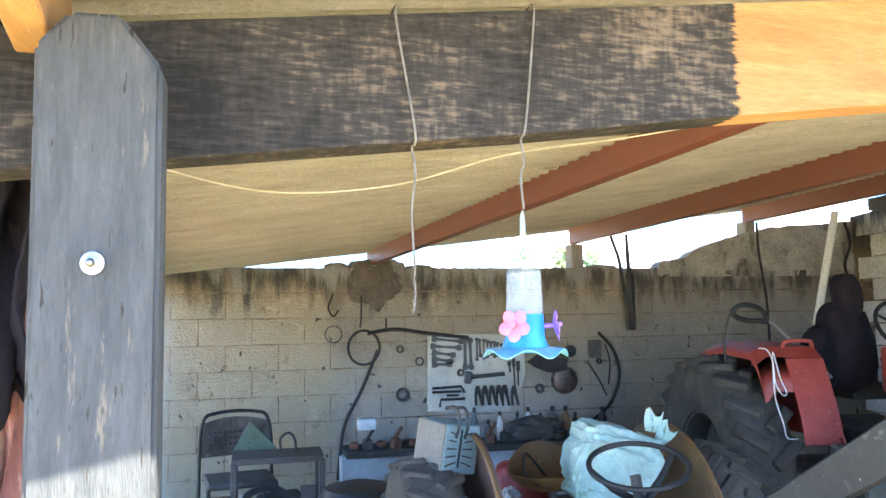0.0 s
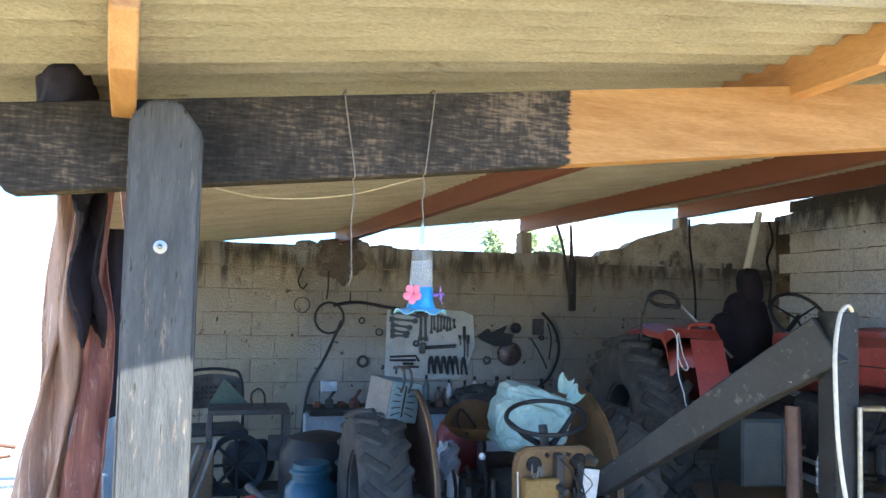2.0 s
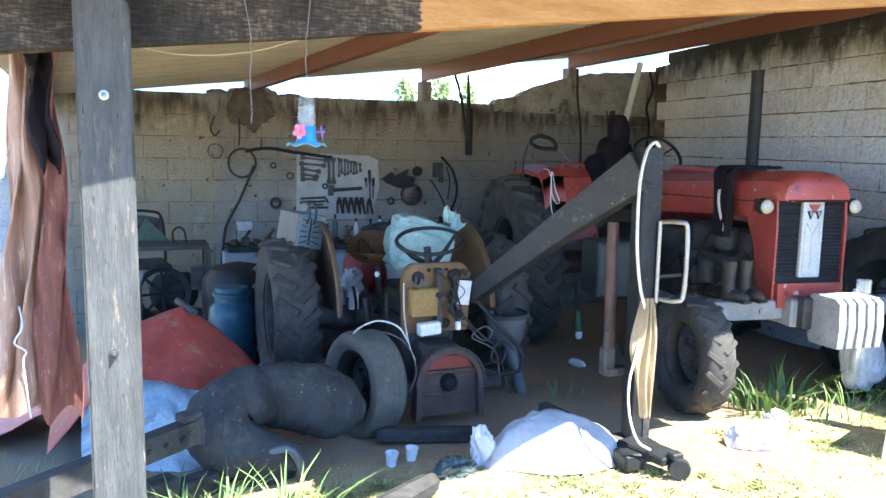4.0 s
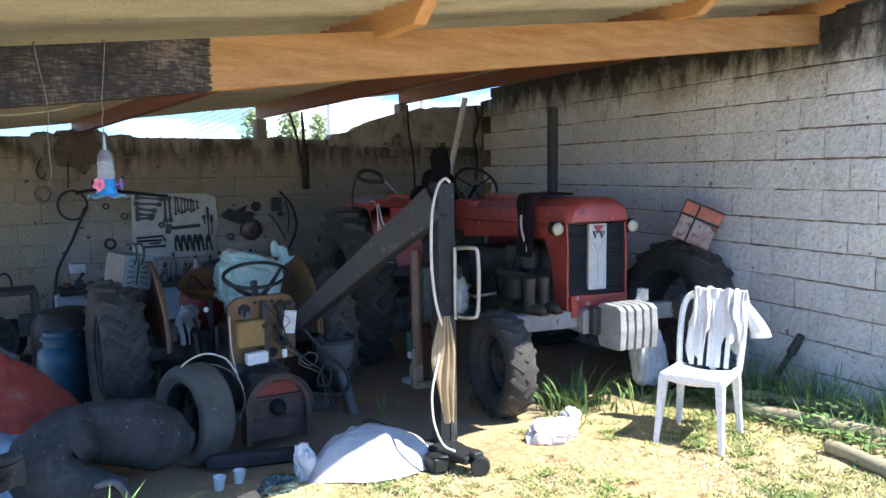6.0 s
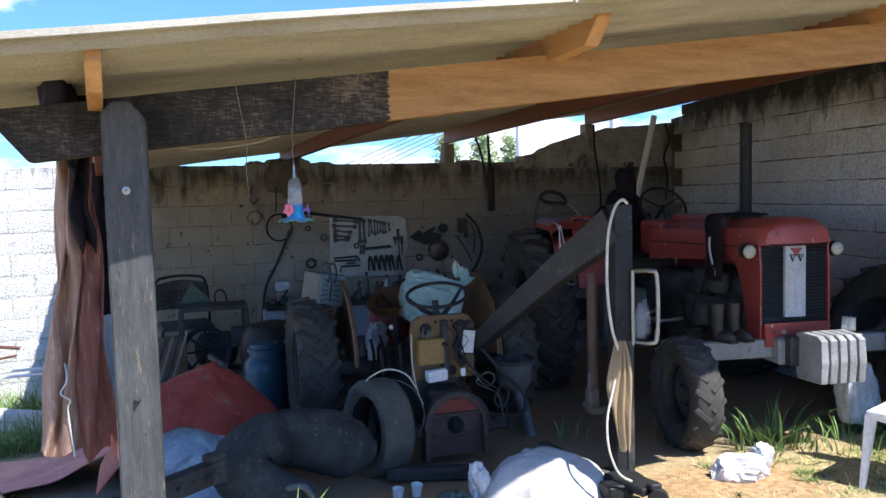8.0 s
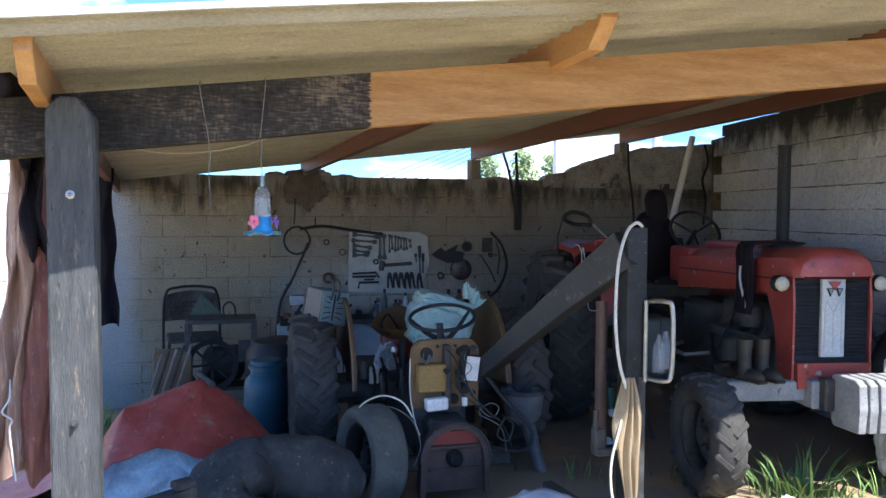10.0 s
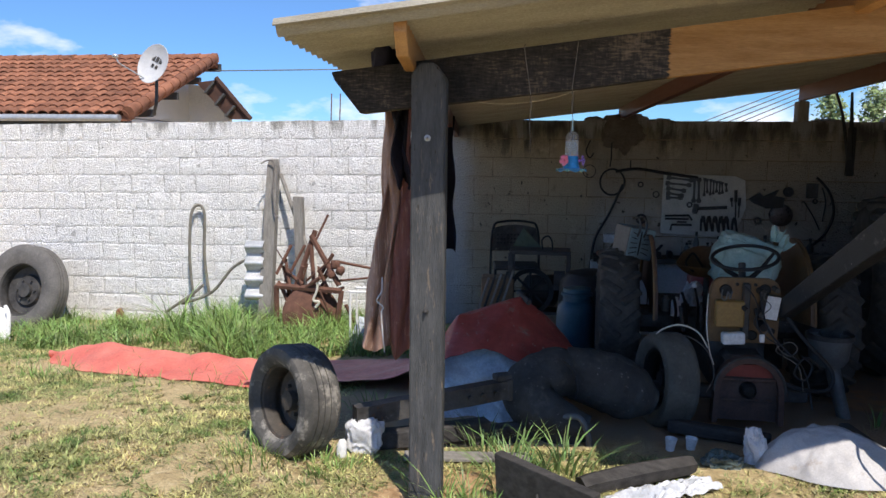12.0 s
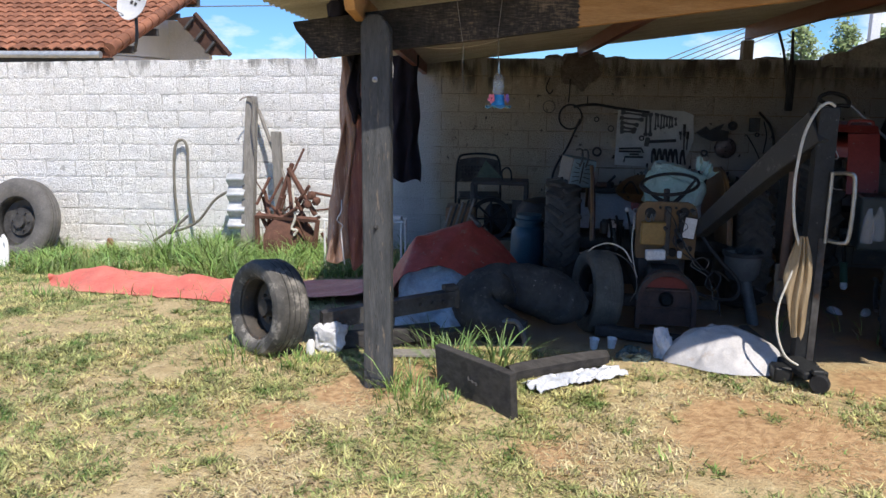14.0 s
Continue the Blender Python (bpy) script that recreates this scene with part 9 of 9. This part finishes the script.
# ---- roof tiles of the house ----
me = bpy.data.meshes.new("roof_tile")
bm = mesh()
for (w0, z0, v0), (w1, z1, v1) in (((0.118, 0.0, 0.0), (0.095, 0.0, 0.40)),):
    loops = []
    for w_, v_ in ((w0, v0), (w1, v1)):
        loops.append([(w_ * math.cos(a), v_, 0.012 + 0.085 * math.sin(a) * (1.0 if v_ == 0 else 0.8)) for a in (math.pi * k / 6 for k in range(7))])
    rings(bm, loops, False, False)
    inner = [[Vector(p) - Vector((0, 0, 0.016)) for p in lp] for lp in loops]
    rings(bm, inner, False, False)
    a0, b0_ = loops[0], inner[0]
    for k in range(6):
        q = [bm.verts.new(p) for p in (a0[k], a0[k + 1], b0_[k + 1], b0_[k])]
        bm.faces.new(q)
bmesh.ops.recalc_face_normals(bm, faces=bm.faces)
bm.to_mesh(me)
bm.free()
me.materials.append(TERRACOTTA)
SL = (RIDGE_Z - EAVE_Z) / math.sin(slope)
rows_ = int(SL / 0.335) + 1
far_v, far_f = [], []
for r_ in range(rows_):
    for c_ in range(58):
        x = GABLE - 0.12 - 0.225 * c_
        v_ = r_ * 0.335 - 0.06
        m = Matrix.Translation((x, EAVE_Y + v_ * math.cos(slope), EAVE_Z + v_ * math.sin(slope))) @ pose(0, 0, 0.022, math.degrees(slope) - rg.uniform(1.5, 4.0), rg.uniform(-2, 2), rg.uniform(-2, 2))
        if c_ < 24:
            ob = new("roof_tile", me)
            ob.parent = roofp
            ob.matrix_basis = m
        else:
            i = len(far_v)
            far_v += [m @ v.co for v in me.vertices]
            far_f += [tuple(i + q for q in p.vertices) for p in me.polygons]
fm = bpy.data.meshes.new("far_tiles")
fm.from_pydata(far_v, [], far_f)
fm.materials.append(TERRACOTTA)
ft = tagged(new("far_tiles", fm), kind="stuff")
ft.parent = roofp
for k in range(12):
    t0, t1 = k / 12, (k + 1.12) / 12
    bm = mesh()
    rod(bm, (GABLE, EAVE_Y - 0.05 + t0 * (RIDGE_Y - EAVE_Y), EAVE_Z + 0.05 + t0 * (RIDGE_Z - EAVE_Z)), (GABLE, EAVE_Y - 0.05 + t1 * (RIDGE_Y - EAVE_Y), EAVE_Z + 0.06 + t1 * (RIDGE_Z - EAVE_Z)), 0.12, 10, 0.10)
    part("verge_tile", bm, TERRACOTTA, roofp, "", True)
for k in range(34):
    bm = mesh()
    rod(bm, (GABLE - 0.38 * k + 0.05, RIDGE_Y, RIDGE_Z + 0.05), (GABLE - 0.38 * (k + 1.1), RIDGE_Y, RIDGE_Z + 0.045), 0.12, 10, 0.10)
    part("ridge_tile", bm, TERRACOTTA, roofp, "", True)

# ---- blocks of the walls ----
block_meshes = []
for k in range(6):
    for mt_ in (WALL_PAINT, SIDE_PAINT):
        bm = mesh()
        W_, H_ = 0.389 + 0.003 * (k % 3), 0.188 + 0.0025 * (k % 4)
        g_ = []
        for i in range(9):
            row_ = []
            for j in range(5):
                u, v = i / 8 - 0.5, j / 4 - 0.5
                edge = (i in (0, 8)) or (j in (0, 4))
                p_ = Vector((u * W_, -0.030 + (0.004 if edge else 0.0), v * H_))
                if not edge:
                    p_.x += (0.30 / 8 * W_) * (1 if i == 7 else -1 if i == 1 else 0) * 1.6
                    p_.z += (0.30 / 4 * H_) * (1 if j == 3 else -1 if j == 1 else 0) * 1.9
                p_ += Vector((wob(p_, 17, 0.006, k), wob(p_, 21, 0.009, k + 9) + wob(p_, 8, 0.005, k + 2), wob(p_, 15, 0.006, k + 5)))
                row_.append(bm.verts.new(p_))
            g_.append(row_)
        for i in range(8):
            for j in range(4):
                bm.faces.new((g_[i][j], g_[i + 1][j], g_[i + 1][j + 1], g_[i][j + 1]))
        rim_ = [g_[i][0] for i in range(9)] + [g_[8][j] for j in range(1, 5)] + [g_[i][4] for i in range(7, -1, -1)] + [g_[0][j] for j in range(3, 0, -1)]
        back_ = [bm.verts.new((v.co.x, 0.02, v.co.z)) for v in rim_]
        for q in range(len(rim_)):
            bm.faces.new((rim_[q], back_[q], back_[(q + 1) % len(rim_)], rim_[(q + 1) % len(rim_)]))
        bmesh.ops.recalc_face_normals(bm, faces=bm.faces)
        me = bpy.data.meshes.new("block")
        bm.to_mesh(me)
        bm.free()
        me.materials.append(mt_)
        me.polygons.foreach_set("use_smooth", [True] * len(me.polygons))
        me.set_sharp_from_angle(angle=radians(50))
        block_meshes.append(me)
rb = random.Random(11)
rest = ([], [])


def lay(name, parent, m, me, store):
    if store is None:
        ob = new(name, me)
        ob.parent = parent
        ob.matrix_basis = m
        return
    i = len(store[0])
    store[0].extend(m @ v.co for v in me.vertices)
    store[1].extend(tuple(i + q for q in p.vertices) for p in me.polygons)


for c_ in range(13):
    z = BACK_TOP - 0.1 - 0.2 * c_
    x = -8.2 + (0.2 if c_ % 2 else 0.0)
    while x < 5.75:
        near = -4.2 < x and z > -0.35
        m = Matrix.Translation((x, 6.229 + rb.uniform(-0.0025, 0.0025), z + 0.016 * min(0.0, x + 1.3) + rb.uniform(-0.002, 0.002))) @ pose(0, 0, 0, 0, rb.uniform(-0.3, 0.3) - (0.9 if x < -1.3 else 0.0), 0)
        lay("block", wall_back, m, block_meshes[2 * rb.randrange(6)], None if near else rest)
        x += 0.4
fm = bpy.data.meshes.new("far_blocks")
fm.from_pydata(rest[0], [], rest[1])
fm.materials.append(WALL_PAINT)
fb = tagged(new("far_blocks", fm), kind="stuff")
fb.parent = wall_back
rest2 = ([], [])
for c_ in range(-1, 13):
    z = 2.265 - 0.2 * c_ - (0.035 if c_ < 0 else 0.0)
    y = -4.0 + (0.2 if c_ % 2 else 0.0)
    while y < 6.1:
        if y < 0.35 and z > 0.6:
            y += 0.4
            continue
        m = Matrix.Translation((0.029 + rb.uniform(-0.0025, 0.0025), y, z + rb.uniform(-0.002, 0.002))) @ pose(0, 0, 0, 0, 0, -90) @ pose(0, 0, 0, 0, rb.uniform(-0.4, 0.4) + (0.9 if c_ < 0 else 0.0), 0) @ Matrix.Diagonal((1, 1, 0.6 if c_ < 0 else 1.0, 1))
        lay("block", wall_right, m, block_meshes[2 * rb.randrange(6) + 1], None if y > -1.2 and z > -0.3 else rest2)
        y += 0.4
fm = bpy.data.meshes.new("far_blocks")
fm.from_pydata(rest2[0], [], rest2[1])
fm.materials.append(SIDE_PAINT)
fb = tagged(new("far_blocks", fm), kind="stuff")
fb.parent = wall_right
